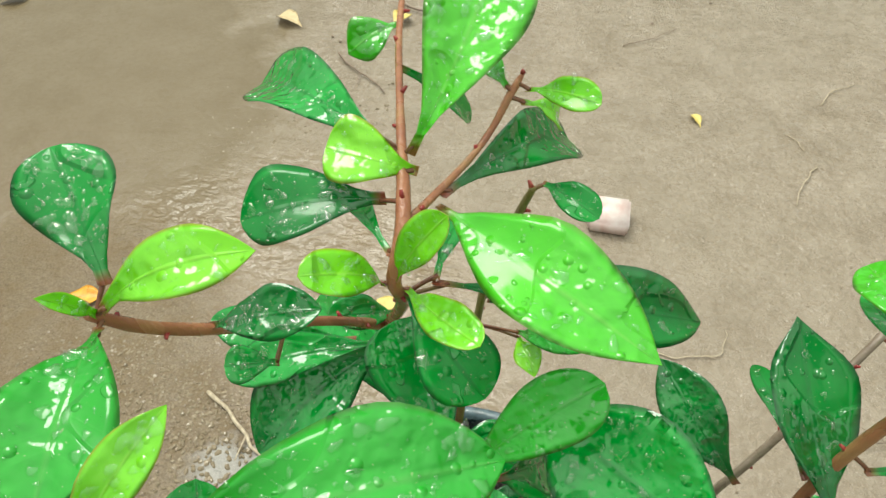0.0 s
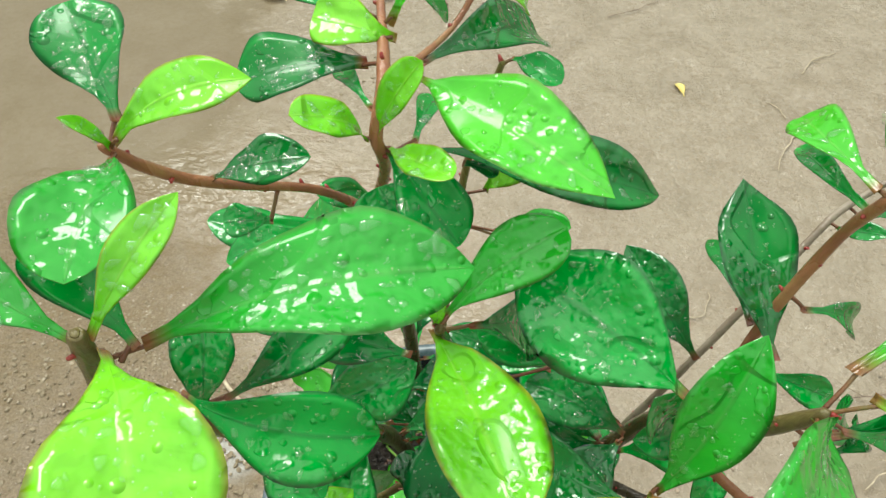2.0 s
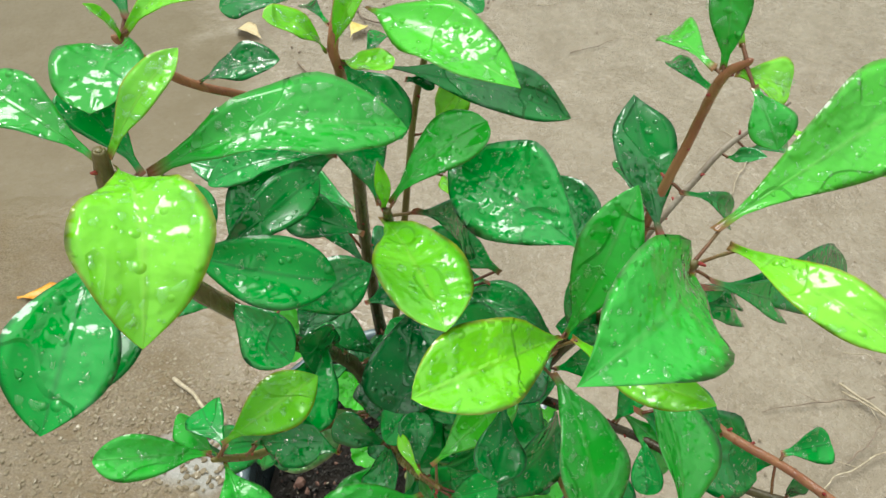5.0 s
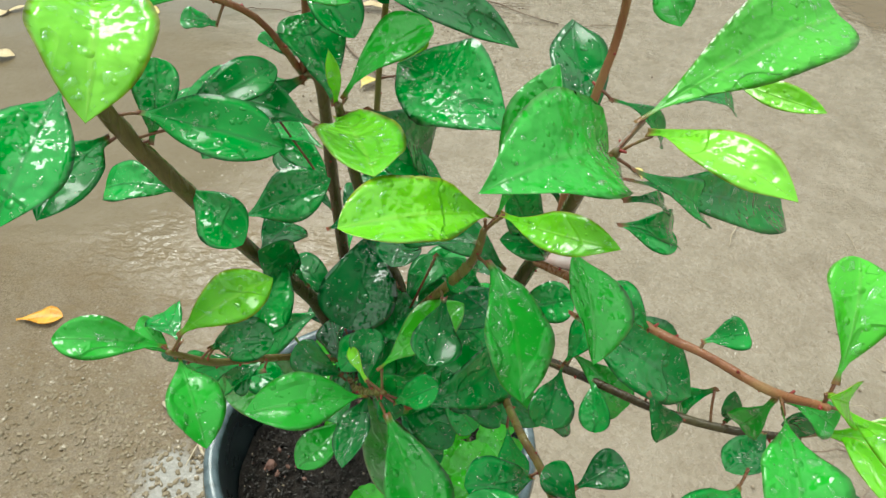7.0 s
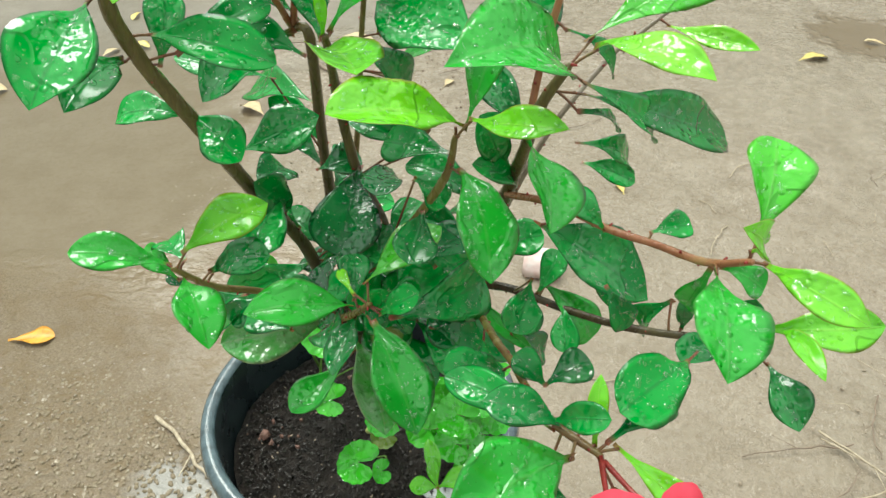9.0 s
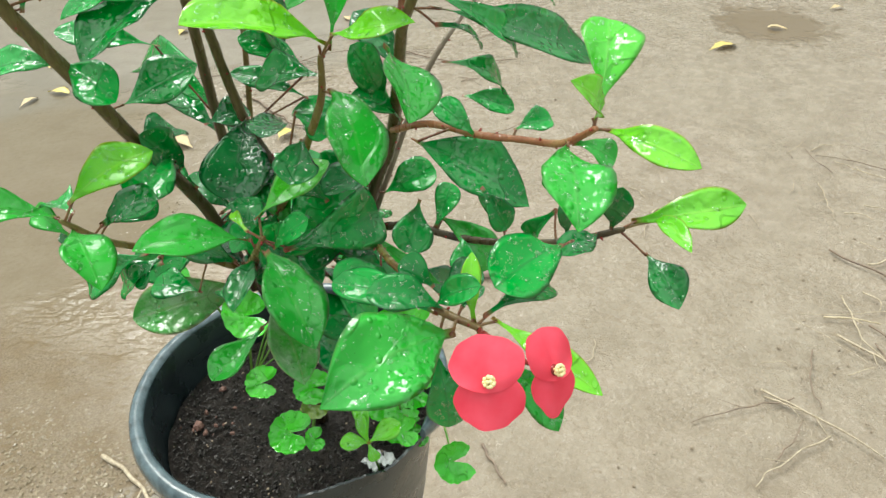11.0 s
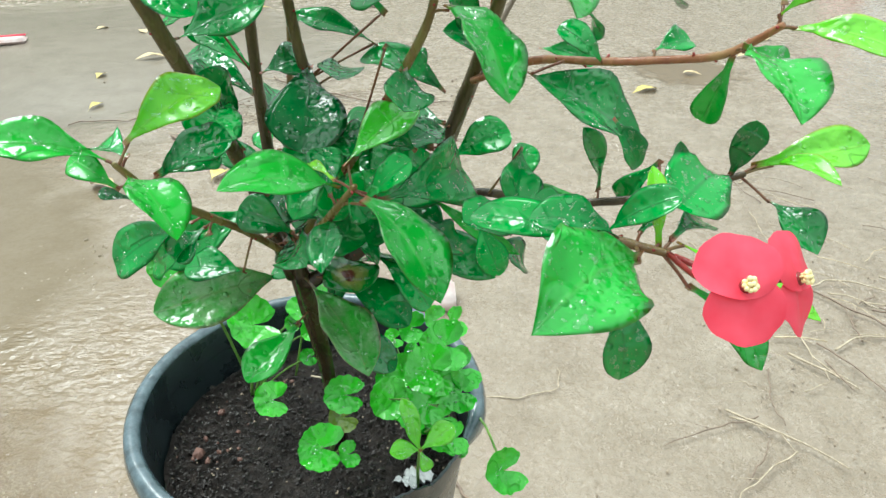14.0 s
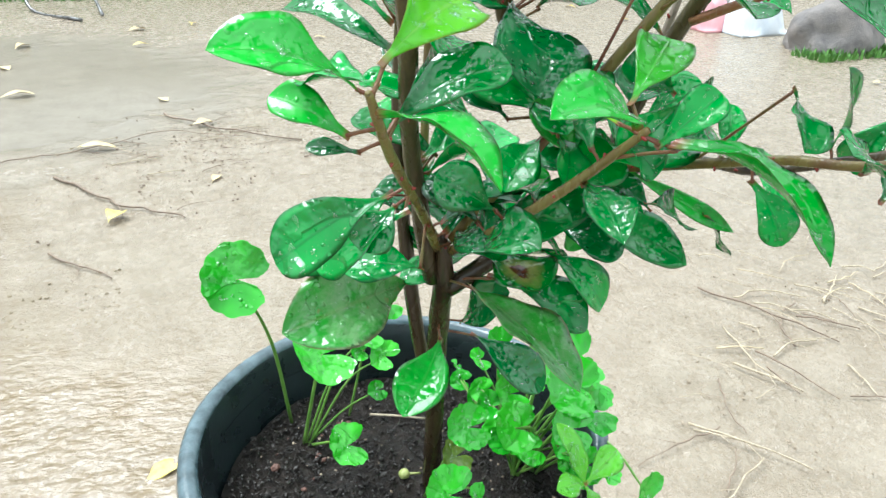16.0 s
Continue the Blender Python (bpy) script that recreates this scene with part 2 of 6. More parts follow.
def ground_material():
    m, n, l, p = mat("wet_earth")
    ob = n.new("ShaderNodeTexCoord").outputs["Object"]
    big = noise_tex(n, l, 0.9, 4, ob)
    mid = noise_tex(n, l, 6.5, 6, ob, 0.6)
    fine = noise_tex(n, l, 55, 5, ob, 0.65)
    grit = noise_tex(n, l, 190, 4, ob, 0.7)
    wob = calc(n, l, 'SUBTRACT', noise_tex(n, l, 2.6, 4, ob), 0.5)
    wob2 = calc(n, l, 'SUBTRACT', noise_tex(n, l, 14, 3, ob), 0.5)
    col = ramp(n, l, mid, (0.28, (0.209, 0.165, 0.113)), (0.50, (0.277, 0.226, 0.166)), (0.72, (0.334, 0.278, 0.213)))
    col = mixc(n, l, calc(n, l, 'MULTIPLY', ramp(n, l, big, (0.35, 0.0), (0.65, 1.0)), 0.4), col, (0.289, 0.247, 0.184))
    col = mixc(n, l, ramp(n, l, fine, (0.34, 0.42), (0.55, 0.0)), col, (0.20, 0.148, 0.094))
    col = mixc(n, l, ramp(n, l, grit, (0.60, 0.0), (0.70, 0.55)), col, (0.52, 0.43, 0.31))
    olive = pool(n, l, ob, -1.62, 1.75, 0.88, 1.45, wob)
    gritty = pool(n, l, ob, -1.0, 0.6, 0.52, 0.6, wob)
    ripple = pool(n, l, ob, -0.48, 0.88, 0.51, 0.55, wob)
    flat = n.new("ShaderNodeMapping")
    flat.vector_type = 'TEXTURE'
    flat.inputs["Scale"].default_value = (1.5, 1.0, 1.0)
    flat.inputs["Rotation"].default_value = (0, 0, radians(-16))
    l.new(ob, flat.inputs[0])
    crest = noise_tex(n, l, 34, 2.5, flat.outputs[0], 0.55)
    hollow = ramp(n, l, noise_tex(n, l, 10, 3, ob), (0.34, 1.0), (0.56, 0.0))
    hollow = calc(n, l, 'MULTIPLY', hollow, calc(n, l, 'MAXIMUM', ripple, gritty))
    dark = pool(n, l, ob, 2.32, 3.22, 0.42, 0.5, wob2)
    grey = pool(n, l, ob, -1.2, 4.4, 1.5, 1.2, wob)
    wet = pool(n, l, ob, -0.43, 0.63, 0.15, 0.12, wob2)
    # wet stained earth, darkened further to stand in for reflected dark surroundings
    col = mixc(n, l, calc(n, l, 'MULTIPLY', olive, 0.68), col, (0.110, 0.079, 0.032))
    col = mixc(n, l, calc(n, l, 'MULTIPLY', ripple, 0.35), col, (0.195, 0.142, 0.088))
    col = mixc(n, l, calc(n, l, 'MULTIPLY', gritty, 0.45), col, mixc(n, l, ramp(n, l, grit, (0.4, 0.0), (0.6, 1.0)), (0.15, 0.11, 0.065), (0.30, 0.23, 0.15)))
    col = mixc(n, l, calc(n, l, 'MULTIPLY', hollow, 0.5), col, (0.165, 0.112, 0.050))
    col = mixc(n, l, calc(n, l, 'MULTIPLY', dark, 0.85), col, (0.140, 0.098, 0.052))
    # far puddle: its grey sheen of sky is mixed into the colour
    col = mixc(n, l, calc(n, l, 'MULTIPLY', grey, 0.45), col, (0.205, 0.195, 0.170))
    # small puddle by the pot: bright sky reflection painted as pale grey
    col = mixc(n, l, calc(n, l, 'MULTIPLY', wet, 0.7), col, (0.42, 0.42, 0.40))
    wetness = calc(n, l, 'MAXIMUM', calc(n, l, 'MAXIMUM', olive, dark), calc(n, l, 'MAXIMUM', grey, wet))
    l.new(col, p.inputs["Base Color"])
    shine = ramp(n, l, noise_tex(n, l, 22, 4, ob), (0.42, 0.10), (0.58, 0.36))
    shine = mixc(n, l, calc(n, l, 'MULTIPLY', calc(n, l, 'MAXIMUM', gritty, ripple), 0.85), shine, 0.09)
    shine = mixc(n, l, wetness, shine, 0.07)
    l.new(mixc(n, l, calc(n, l, 'MAXIMUM', olive, dark), shine, 0.22), p.inputs["Roughness"])
    l.new(calc(n, l, 'ADD', ramp(n, l, calc(n, l, 'MAXIMUM', olive, dark), (0.0, 0.6), (1.0, 0.32)), calc(n, l, 'MULTIPLY', calc(n, l, 'MAXIMUM', calc(n, l, 'MULTIPLY', ripple, 0.35), wet), 0.5)), p.inputs["Specular IOR Level"])
    h = calc(n, l, 'ADD', calc(n, l, 'MULTIPLY', fine, 0.45), calc(n, l, 'MULTIPLY', grit, 0.2))
    h = calc(n, l, 'ADD', h, calc(n, l, 'MULTIPLY', mid, 1.5))
    h = calc(n, l, 'MULTIPLY', h, calc(n, l, 'SUBTRACT', 1.0, calc(n, l, 'MULTIPLY', wetness, 0.85)))
    h = calc(n, l, 'MULTIPLY', h, calc(n, l, 'SUBTRACT', 1.0, calc(n, l, 'MULTIPLY', ripple, 0.6)))
    h = calc(n, l, 'ADD', h, calc(n, l, 'MULTIPLY', calc(n, l, 'MULTIPLY', calc(n, l, 'MAXIMUM', ripple, gritty), crest), 1.35))
    h = calc(n, l, 'ADD', h, calc(n, l, 'MULTIPLY', calc(n, l, 'MULTIPLY', gritty, calc(n, l, 'ADD', fine, calc(n, l, 'MULTIPLY', grit, 0.5))), 0.45))
    bump(n, l, p, h, 0.02, 0.75)
    return m


def plain_material(name, a, b, scale, rough, bumpy=0.0, metal=0.0):
    m, n, l, p = mat(name)
    ob = n.new("ShaderNodeTexCoord").outputs["Object"]
    f = noise_tex(n, l, scale, 5, ob)
    g = noise_tex(n, l, scale * 9, 4, ob)
    col = ramp(n, l, f, (0.3, a), (0.7, b))
    col = mixc(n, l, calc(n, l, 'MULTIPLY', g, 0.3), col, a)
    l.new(col, p.inputs["Base Color"])
    l.new(ramp(n, l, f, (0.35, rough * 0.7), (0.65, min(1.0, rough * 1.3))), p.inputs["Roughness"])
    p.inputs["Metallic"].default_value = metal
    if bumpy:
        bump(n, l, p, calc(n, l, 'ADD', f, calc(n, l, 'MULTIPLY', g, 0.4)), bumpy, 0.7)
    return m


GROUND = ground_material()
POT = plain_material("pot_black_plastic", (0.008, 0.014, 0.016), (0.028, 0.042, 0.046), 30, 0.30, 0.0006)
# black plastic rim, its pale blue painted in for the sky's reflection
RIM_SKY_TINT = plain_material("pot_rim_sky_tint", (0.030, 0.052, 0.062), (0.13, 0.19, 0.215), 70, 0.13, 0.0008)
for wet_part in (RIM_SKY_TINT, POT):
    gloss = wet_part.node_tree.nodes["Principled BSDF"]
    gloss.inputs["Coat Weight"].default_value = 0.45 if wet_part is RIM_SKY_TINT else 0.2
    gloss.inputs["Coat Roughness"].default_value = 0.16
SOIL = plain_material("potting_soil", (0.006, 0.005, 0.004), (0.034, 0.024, 0.018), 110, 0.36, 0.012)
CRUMB = plain_material("soil_crumb", (0.008, 0.007, 0.006), (0.040, 0.030, 0.024), 300, 0.38, 0.001)
STONE = plain_material("red_gravel", (0.10, 0.045, 0.032), (0.24, 0.13, 0.10), 200, 0.6, 0.001)
LUMP = plain_material("wet_earth_lump", (0.190, 0.148, 0.092), (0.31, 0.252, 0.170), 30, 0.14, 0.002)
PEBBLE = plain_material("yard_gravel", (0.19, 0.145, 0.10), (0.40, 0.32, 0.235), 40, 0.45, 0.001)
ORANGE = plain_material("dead_leaf_orange", (0.55, 0.20, 0.015), (0.80, 0.42, 0.03), 60, 0.35, 0.001)
STRAW = plain_material("dead_leaf_pale", (0.46, 0.34, 0.17), (0.68, 0.55, 0.33), 70, 0.5, 0.001)
YELLOW = plain_material("dead_leaf_yellow", (0.55, 0.40, 0.08), (0.72, 0.62, 0.22), 60, 0.45, 0.001)
TWIG = plain_material("dry_twig", (0.30, 0.235, 0.155), (0.64, 0.55, 0.41), 90, 0.6, 0.001)
ROOT = plain_material("root_brown", (0.15, 0.105, 0.075), (0.29, 0.215, 0.155), 60, 0.6, 0.002)
STRAW_STEM = plain_material("straw_stem", (0.42, 0.33, 0.20), (0.68, 0.58, 0.42), 90, 0.5, 0.001)
TILE = plain_material("tile_pink_white", (0.62, 0.42, 0.38), (0.82, 0.76, 0.72), 22, 0.4, 0.001)
ROCK = plain_material("grey_rock", (0.11, 0.10, 0.10), (0.30, 0.27, 0.25), 9, 0.7, 0.02)
CLOTH = plain_material("pale_cloth", (0.55, 0.62, 0.70), (0.80, 0.82, 0.84), 5, 0.8, 0.004)
PINK = plain_material("faded_pink_cloth", (0.60, 0.25, 0.28), (0.80, 0.50, 0.52), 7, 0.8, 0.004)
GRASS = plain_material("grass_green", (0.04, 0.13, 0.02), (0.14, 0.32, 0.05), 30, 0.6)
METAL = plain_material("grey_metal_tube", (0.10, 0.10, 0.10), (0.32, 0.32, 0.33), 20, 0.35, 0.0, 0.8)
PLASTER = plain_material("stained_plaster", (0.30, 0.30, 0.25), (0.48, 0.46, 0.40), 3, 0.8, 0.004)
CONCRETE = plain_material("weathered_concrete", (0.14, 0.13, 0.11), (0.30, 0.27, 0.23), 14, 0.75, 0.004)

def petal_material():
    m, n, l, p = mat("petal_red")
    ob = n.new("ShaderNodeTexCoord").outputs["Object"]
    col = ramp(n, l, noise_tex(n, l, 90, 3, ob), (0.3, (0.88, 0.050, 0.100)), (0.7, (0.96, 0.115, 0.185)))
    l.new(col, p.inputs["Base Color"])
    p.inputs["Roughness"].default_value = 0.42
    thin = n.new("ShaderNodeBsdfTranslucent")
    thin.inputs[0].default_value = (0.95, 0.12, 0.22, 1)
    both = n.new("ShaderNodeMixShader")
    both.inputs[0].default_value = 0.35
    l.new(p.outputs[0], both.inputs[1])
    l.new(thin.outputs[0], both.inputs[2])
    l.new(both.outputs[0], n["Material Output"].inputs[0])
    return m


PETAL = petal_material()
POLLEN = plain_material("stamen_yellow", (0.80, 0.66, 0.26), (0.90, 0.83, 0.52), 400, 0.6)
HERB = leaf_material("pennywort_green", (0.028, 0.42, 0.012), (0.10, 0.68, 0.03), (0.08, 0.40, 0.03), (0.20, 0.60, 0.08), 0.25)
HERB_NEW = leaf_material("seedling_green", (0.085, 0.50, 0.012), (0.20, 0.74, 0.03), (0.12, 0.45, 0.03), (0.26, 0.62, 0.08), 0.30)
HERB_OLD = leaf_material("pennywort_browning", (0.12, 0.24, 0.02), (0.22, 0.30, 0.04), (0.20, 0.22, 0.05), (0.24, 0.40, 0.08), 0.20)
BUD = plain_material("bud_yellow_green", (0.30, 0.36, 0.10), (0.48, 0.50, 0.20), 200, 0.4)
SCRAP = plain_material("wet_grey_scrap", (0.42, 0.44, 0.44), (0.66, 0.68, 0.68), 160, 0.3, 0.002)
HERB_STALK = plain_material("herb_stalk", (0.10, 0.26, 0.04), (0.24, 0.42, 0.08), 80, 0.4)

# ---- helpers for things and parts ----
PLACE = {}


def put(ob, parent, m):
    PLACE[ob] = m.copy()
    ob.parent = parent
    ob.matrix_basis = PLACE[parent].inverted() @ m if parent else m
    return ob


def base_empty(name, at, label, category, group="", kind=""):
    ob = new(name)
    ob.empty_display_size = 0.02
    put(ob, None, Matrix.Translation(at))
    return tagged(ob, label, category, group, kind)


def mesh_of(name, bm, *mats, smooth=True):
    me = bpy.data.meshes.new(name)
    bm.normal_update()
    bm.to_mesh(me)
    bm.free()
    for k in mats:
        me.materials.append(k)
    if smooth:
        me.shade_smooth()
    return me


def part(name, bm, material, parent, label="", m=None, smooth=True):
    mats = material if isinstance(material, tuple) else (material,)
    ob = new(name, mesh_of(name, bm, *mats, smooth=smooth))
    put(ob, parent, m if m is not None else PLACE[parent])
    return tagged(ob, label)


def spline(pts, per=6):
    """Catmull-Rom through points given with a radius as fourth number."""
    P = [Vector(p) for p in pts]
    P = [P[0] * 2 - P[1]] + P + [P[-1] * 2 - P[-2]]
    out = []
    for k in range(1, len(P) - 2):
        a, b, c, d = P[k - 1:k + 3]
        for j in range(per):
            t = j / per
            out.append(0.5 * (2 * b + (c - a) * t + (2 * a - 5 * b + 4 * c - d) * t * t + (3 * b - a - 3 * c + d) * t ** 3))
    return out + [P[-2]]


def tube(bm, pts, sides=8, per=6, knobs=0.0, mi=0):
    """A tapering round stem along points (x, y, z, radius), with faint swellings."""
    S = spline([(*p,) for p in pts], per)
    side = None
    rings = []
    for k, q in enumerate(S):
        a, b = S[max(k - 1, 0)].xyz, S[min(k + 1, len(S) - 1)].xyz
        d = (b - a).normalized()
        side = d.orthogonal().normalized() if side is None else (side - d * side.dot(d)).normalized()
        up = d.cross(side)
        ring = []
        for j in range(sides):
            w = 2 * math.pi * j / sides
            r = max(q[3], 0.0003) * (1 + knobs * noise.noise(q.xyz * 160 + Vector((j * 3.1, 0, 0))))
            ring.append(bm.verts.new(q.xyz + (side * math.cos(w) + up * math.sin(w)) * r))
        rings.append(ring)
    for r0, r1 in zip(rings, rings[1:]):
        for j in range(sides):
            f = bm.faces.new((r0[j], r0[(j + 1) % sides], r1[(j + 1) % sides], r1[j]))
            f.material_index = mi
    bm.faces.new(reversed(rings[0])).material_index = mi
    bm.faces.new(rings[-1]).material_index = mi
    return S


def blade(bm, length, width, bow, fold, point, wave, seed, rows=18, cols=8, twist=0.0, stalk=0.045, thick=0.00045, bend=None):
    """An obovate leaf blade along +x with its face to +z. Returns the function that gives a place on its upper face."""
    rng = random.Random(seed)
    ph, ph2 = rng.uniform(0, 6.3), rng.uniform(0, 6.3)
    a, b = {"p": (1.62, 0.96), "r": (1.40, 0.50), "s": (1.48, 0.72), "o": (0.75, 0.5), "e": (1.38, 1.12)}[point]
    top = (a / (a + b)) ** a * (b / (a + b)) ** b
    stem = 0.0011 + 0.012 * width
    bend = (rng.uniform(-0.045, 0.045) if bend is None else bend) * length
    ripple = rng.uniform(0.3, 1.0) * wave
    fold *= rng.uniform(0.75, 1.3)

    def half(s):
        x = min(max((s - stalk) / (1 - stalk), 0.0), 1.0)
        w = width / 2 * (x ** a) * ((1 - x) ** b) / top
        return max(w, stem * (1 - s) if s < 0.6 else 0.0)

    def at(s, u):
        w = half(s)
        lift = bow * length * 4 * s * (1 - s)
        rise = fold * abs(u) ** 1.3 * w + wave * width * math.sin(7 * s + ph + 2.4 * (u > 0)) * abs(u) ** 2 * min(1, 6 * (1 - s))
        rise += wave * 0.5 * width * math.sin(4.3 * s + ph2) * (1 - s)
        rise += ripple * 0.6 * width * math.sin(17 * s + ph2 + 1.9 * (u > 0)) * abs(u) ** 3 * min(1, 6 * (1 - s)) * min(1, 4 * s)
        c, d = math.cos(twist * s), math.sin(twist * s)
        y, z = u * w, rise
        return Vector((s * length, y * c - z * d + bend * 4 * s * (1 - s), lift + y * d + z * c))

    uv = bm.loops.layers.uv.verify()
    vs = [[0.25 * k / rows + 0.75 * (1 - (1 - k / rows) ** 2) for k in range(rows + 1)], [2 * j / cols - 1 for j in range(cols + 1)]]
    up = [[bm.verts.new(at(s, u)) for u in vs[1]] for s in vs[0]]
    dn = [[bm.verts.new(at(s, u * 0.97) - Vector((0, 0, thick * (1 - 0.6 * abs(u))))) for u in vs[1]] for s in vs[0]]

    def face(q, st):
        f = bm.faces.new(q)
        for lp, (s, u) in zip(f.loops, st):
            lp[uv].uv = ((u + 1) / 2, s)

    for i in range(rows):
        s0, s1 = vs[0][i], vs[0][i + 1]
        for j in range(cols):
            u0, u1 = vs[1][j], vs[1][j + 1]
            face((up[i][j], up[i + 1][j], up[i + 1][j + 1], up[i][j + 1])[::-1], ((s0, u0), (s1, u0), (s1, u1), (s0, u1))[::-1])
            face((dn[i][j], dn[i + 1][j], dn[i + 1][j + 1], dn[i][j + 1]), ((s0, u0), (s1, u0), (s1, u1), (s0, u1)))
        for j, flip in ((0, False), (cols, True)):
            q = (up[i][j], dn[i][j], dn[i + 1][j], up[i + 1][j])
            st = ((s0, vs[1][j]),) * 2 + ((s1, vs[1][j]),) * 2
            face(q[::-1] if not flip else q, st)
    return at


def frame_of(base, tip, up):
    base, tip = Vector(base), Vector(tip)
    x = (tip - base).normalized()
    z = Vector(up)
    z = (z - x * z.dot(x)).normalized()
    m = Matrix((x, z.cross(x), z)).transposed().to_4x4()
    m.translation = base
    return m, (tip - base).length


DROP_BM = bmesh.new()
bmesh.ops.create_icosphere(DROP_BM, subdivisions=2, radius=1.0)
DROP_V = [v.co.copy() for v in DROP_BM.verts]
DROP_F = [[v.index for v in f.verts] for f in DROP_BM.faces]
DROP_BM.free()
BEAD_BM = bmesh.new()
bmesh.ops.create_icosphere(BEAD_BM, subdivisions=1, radius=1.0)
BEAD_V = [v.co.copy() for v in BEAD_BM.verts]
BEAD_F = [[v.index for v in f.verts] for f in BEAD_BM.faces]
BEAD_BM.free()


def drops_on(at, m0, length, width, many, seed, leaf_part, big=1.0):
    """Flattened beads and short runs of rain on the upper face of a blade, one mesh a leaf."""
    rng = random.Random(seed)
    verts, faces = [], []
    for _ in range(int(many * 2.4) + 8):
        s, u = rng.uniform(0.25, 0.93), rng.uniform(-0.85, 0.85)
        r = big * rng.choice((0.0004, 0.0005, 0.0006, 0.0008, 0.0009, 0.0012, 0.0016)) * rng.uniform(0.8, 1.2)
        p = at(s, u)
        n = (at(s + 0.02, u) - p).cross(at(s, u + 0.05) - p).normalized()
        e = n.orthogonal().normalized()
        m = Matrix((e, n.cross(e), n)).transposed().to_4x4()
        m.translation = p - n * r * 0.1
        sx = rng.choice((1.0, 1.1, 1.3, 1.9)) * rng.uniform(0.85, 1.2)
        m = m @ Matrix.Rotation(rng.uniform(0, 6.3), 4, 'Z') @ Matrix.Diagonal((r * sx, r, r * 0.5, 1))
        k = len(verts)
        wob = rng.uniform(0, 6)
        verts += [m @ (v * (1 + 0.16 * math.sin(3 * math.atan2(v.y, v.x) + wob))) for v in DROP_V]
        faces += [[k + q for q in fc] for fc in DROP_F]
    for _ in range(int(many * 4) + 9):
        s, u = rng.uniform(0.12, 0.97), rng.uniform(-0.93, 0.93)
        r = rng.uniform(0.00022, 0.00048)
        p = at(s, u)
        n = (at(s + 0.02, u) - p).cross(at(s, u + 0.05) - p).normalized()
        e = n.orthogonal().normalized()
        m = Matrix((e, n.cross(e), n)).transposed().to_4x4()
        m.translation = p
        m = m @ Matrix.Diagonal((r * rng.uniform(0.9, 1.6), r, r * 0.6, 1))
        k = len(verts)
        verts += [m @ v for v in BEAD_V]
        faces += [[k + q for q in fc] for fc in BEAD_F]
    if verts:
        me = bpy.data.meshes.new("rain_water")
        me.from_pydata(verts, [], faces)
        me.materials.append(WATER)
        me.shade_smooth()
        put(new("rain_water", me), leaf_part, m0)


# ---- ground ----
bm = bmesh.new()
bmesh.ops.create_grid(bm, x_segments=90, y_segments=90, size=9.0, matrix=Matrix.Translation((0, 4.0, 0)))
for v in bm.verts:
    v.co.z = 0.014 * noise.noise(v.co * 1.3) * (1.0 if v.co.length < 8 else 0.3)
    if max(abs(v.co.x), abs(v.co.y - 4.0)) > 8.99:
        v.co.x, v.co.y = v.co.x * 40, 4 + (v.co.y - 4) * 40
ground = part("ground", bm, GROUND, None, m=Matrix())
tagged(ground, "wet light brown packed earth with puddles", "ground", kind="structure")

# ---- pot on its support ----
PX, PY, RIM = 0.011, 0.215, 0.753


def lathe(bm, profile, n=96, skip=None):
    rings = [[bm.verts.new((r * math.cos(2 * math.pi * k / n), r * math.sin(2 * math.pi * k / n), z)) for k in range(n)] for r, z in profile]
    for i, (a, b) in enumerate(zip(rings, rings[1:])):
        for k in range(n):
            if skip and skip(i, k / n):
                continue
            bm.faces.new((a[k], a[(k + 1) % n], b[(k + 1) % n], b[k]))
    return rings


pot = base_empty("plant_pot", (PX, PY, RIM - 0.27), "black plastic plant pot with a broken rim", "pot")
GAP0, GAP1 = -88.0, -33.0


def wall_top(deg):
    """Height of the wall: hidden under the rim, bare and ragged along the broken stretch."""
    if not GAP0 < deg < GAP1:
        return 0.2395
    keys = ((-88, 0.2690), (-72, 0.2680), (-62, 0.2625), (-53, 0.2515), (-42, 0.2505), (-33, 0.2450))
    for (a, za), (b, zb) in zip(keys, keys[1:]):
        if deg <= b:
            return za + (zb - za) * (deg - a) / (b - a) + 0.0007 * math.sin(deg * 1.3) + 0.0005 * math.sin(deg * 3.1)


bm = bmesh.new()
lathe(bm, [(0.001, 0.0), (0.098, 0.0), (0.104, 0.004), (0.112, 0.06), (0.121, 0.12), (0.128, 0.18), (0.132, 0.21), (0.1362, 0.2395), (0.1368, 0.255), (0.1372, 0.270), (0.1350, 0.270), (0.1346, 0.255), (0.1342, 0.2395), (0.130, 0.21), (0.126, 0.18), (0.118, 0.12), (0.100, 0.01), (0.001, 0.008)], 180)
for v in bm.verts:
    if v.co.z > 0.22:
        v.co.z = min(v.co.z, wall_top(math.degrees(math.atan2(v.co.y, v.co.x))))
bmesh.ops.remove_doubles(bm, verts=bm.verts[:], dist=0.0002)
part("pot_wall", bm, POT, pot).data.set_sharp_from_angle(angle=0.6)
bm = bmesh.new()
ring = [(0.1370, 0.240), (0.1475, 0.2405), (0.1500, 0.246), (0.1510, 0.259), (0.1490, 0.2675), (0.1450, 0.2702), (0.1395, 0.2695), (0.1365, 0.266), (0.1342, 0.240)]
az = [GAP1 + k * (360 + GAP0 - GAP1) / 110 for k in range(111)]
rows = []
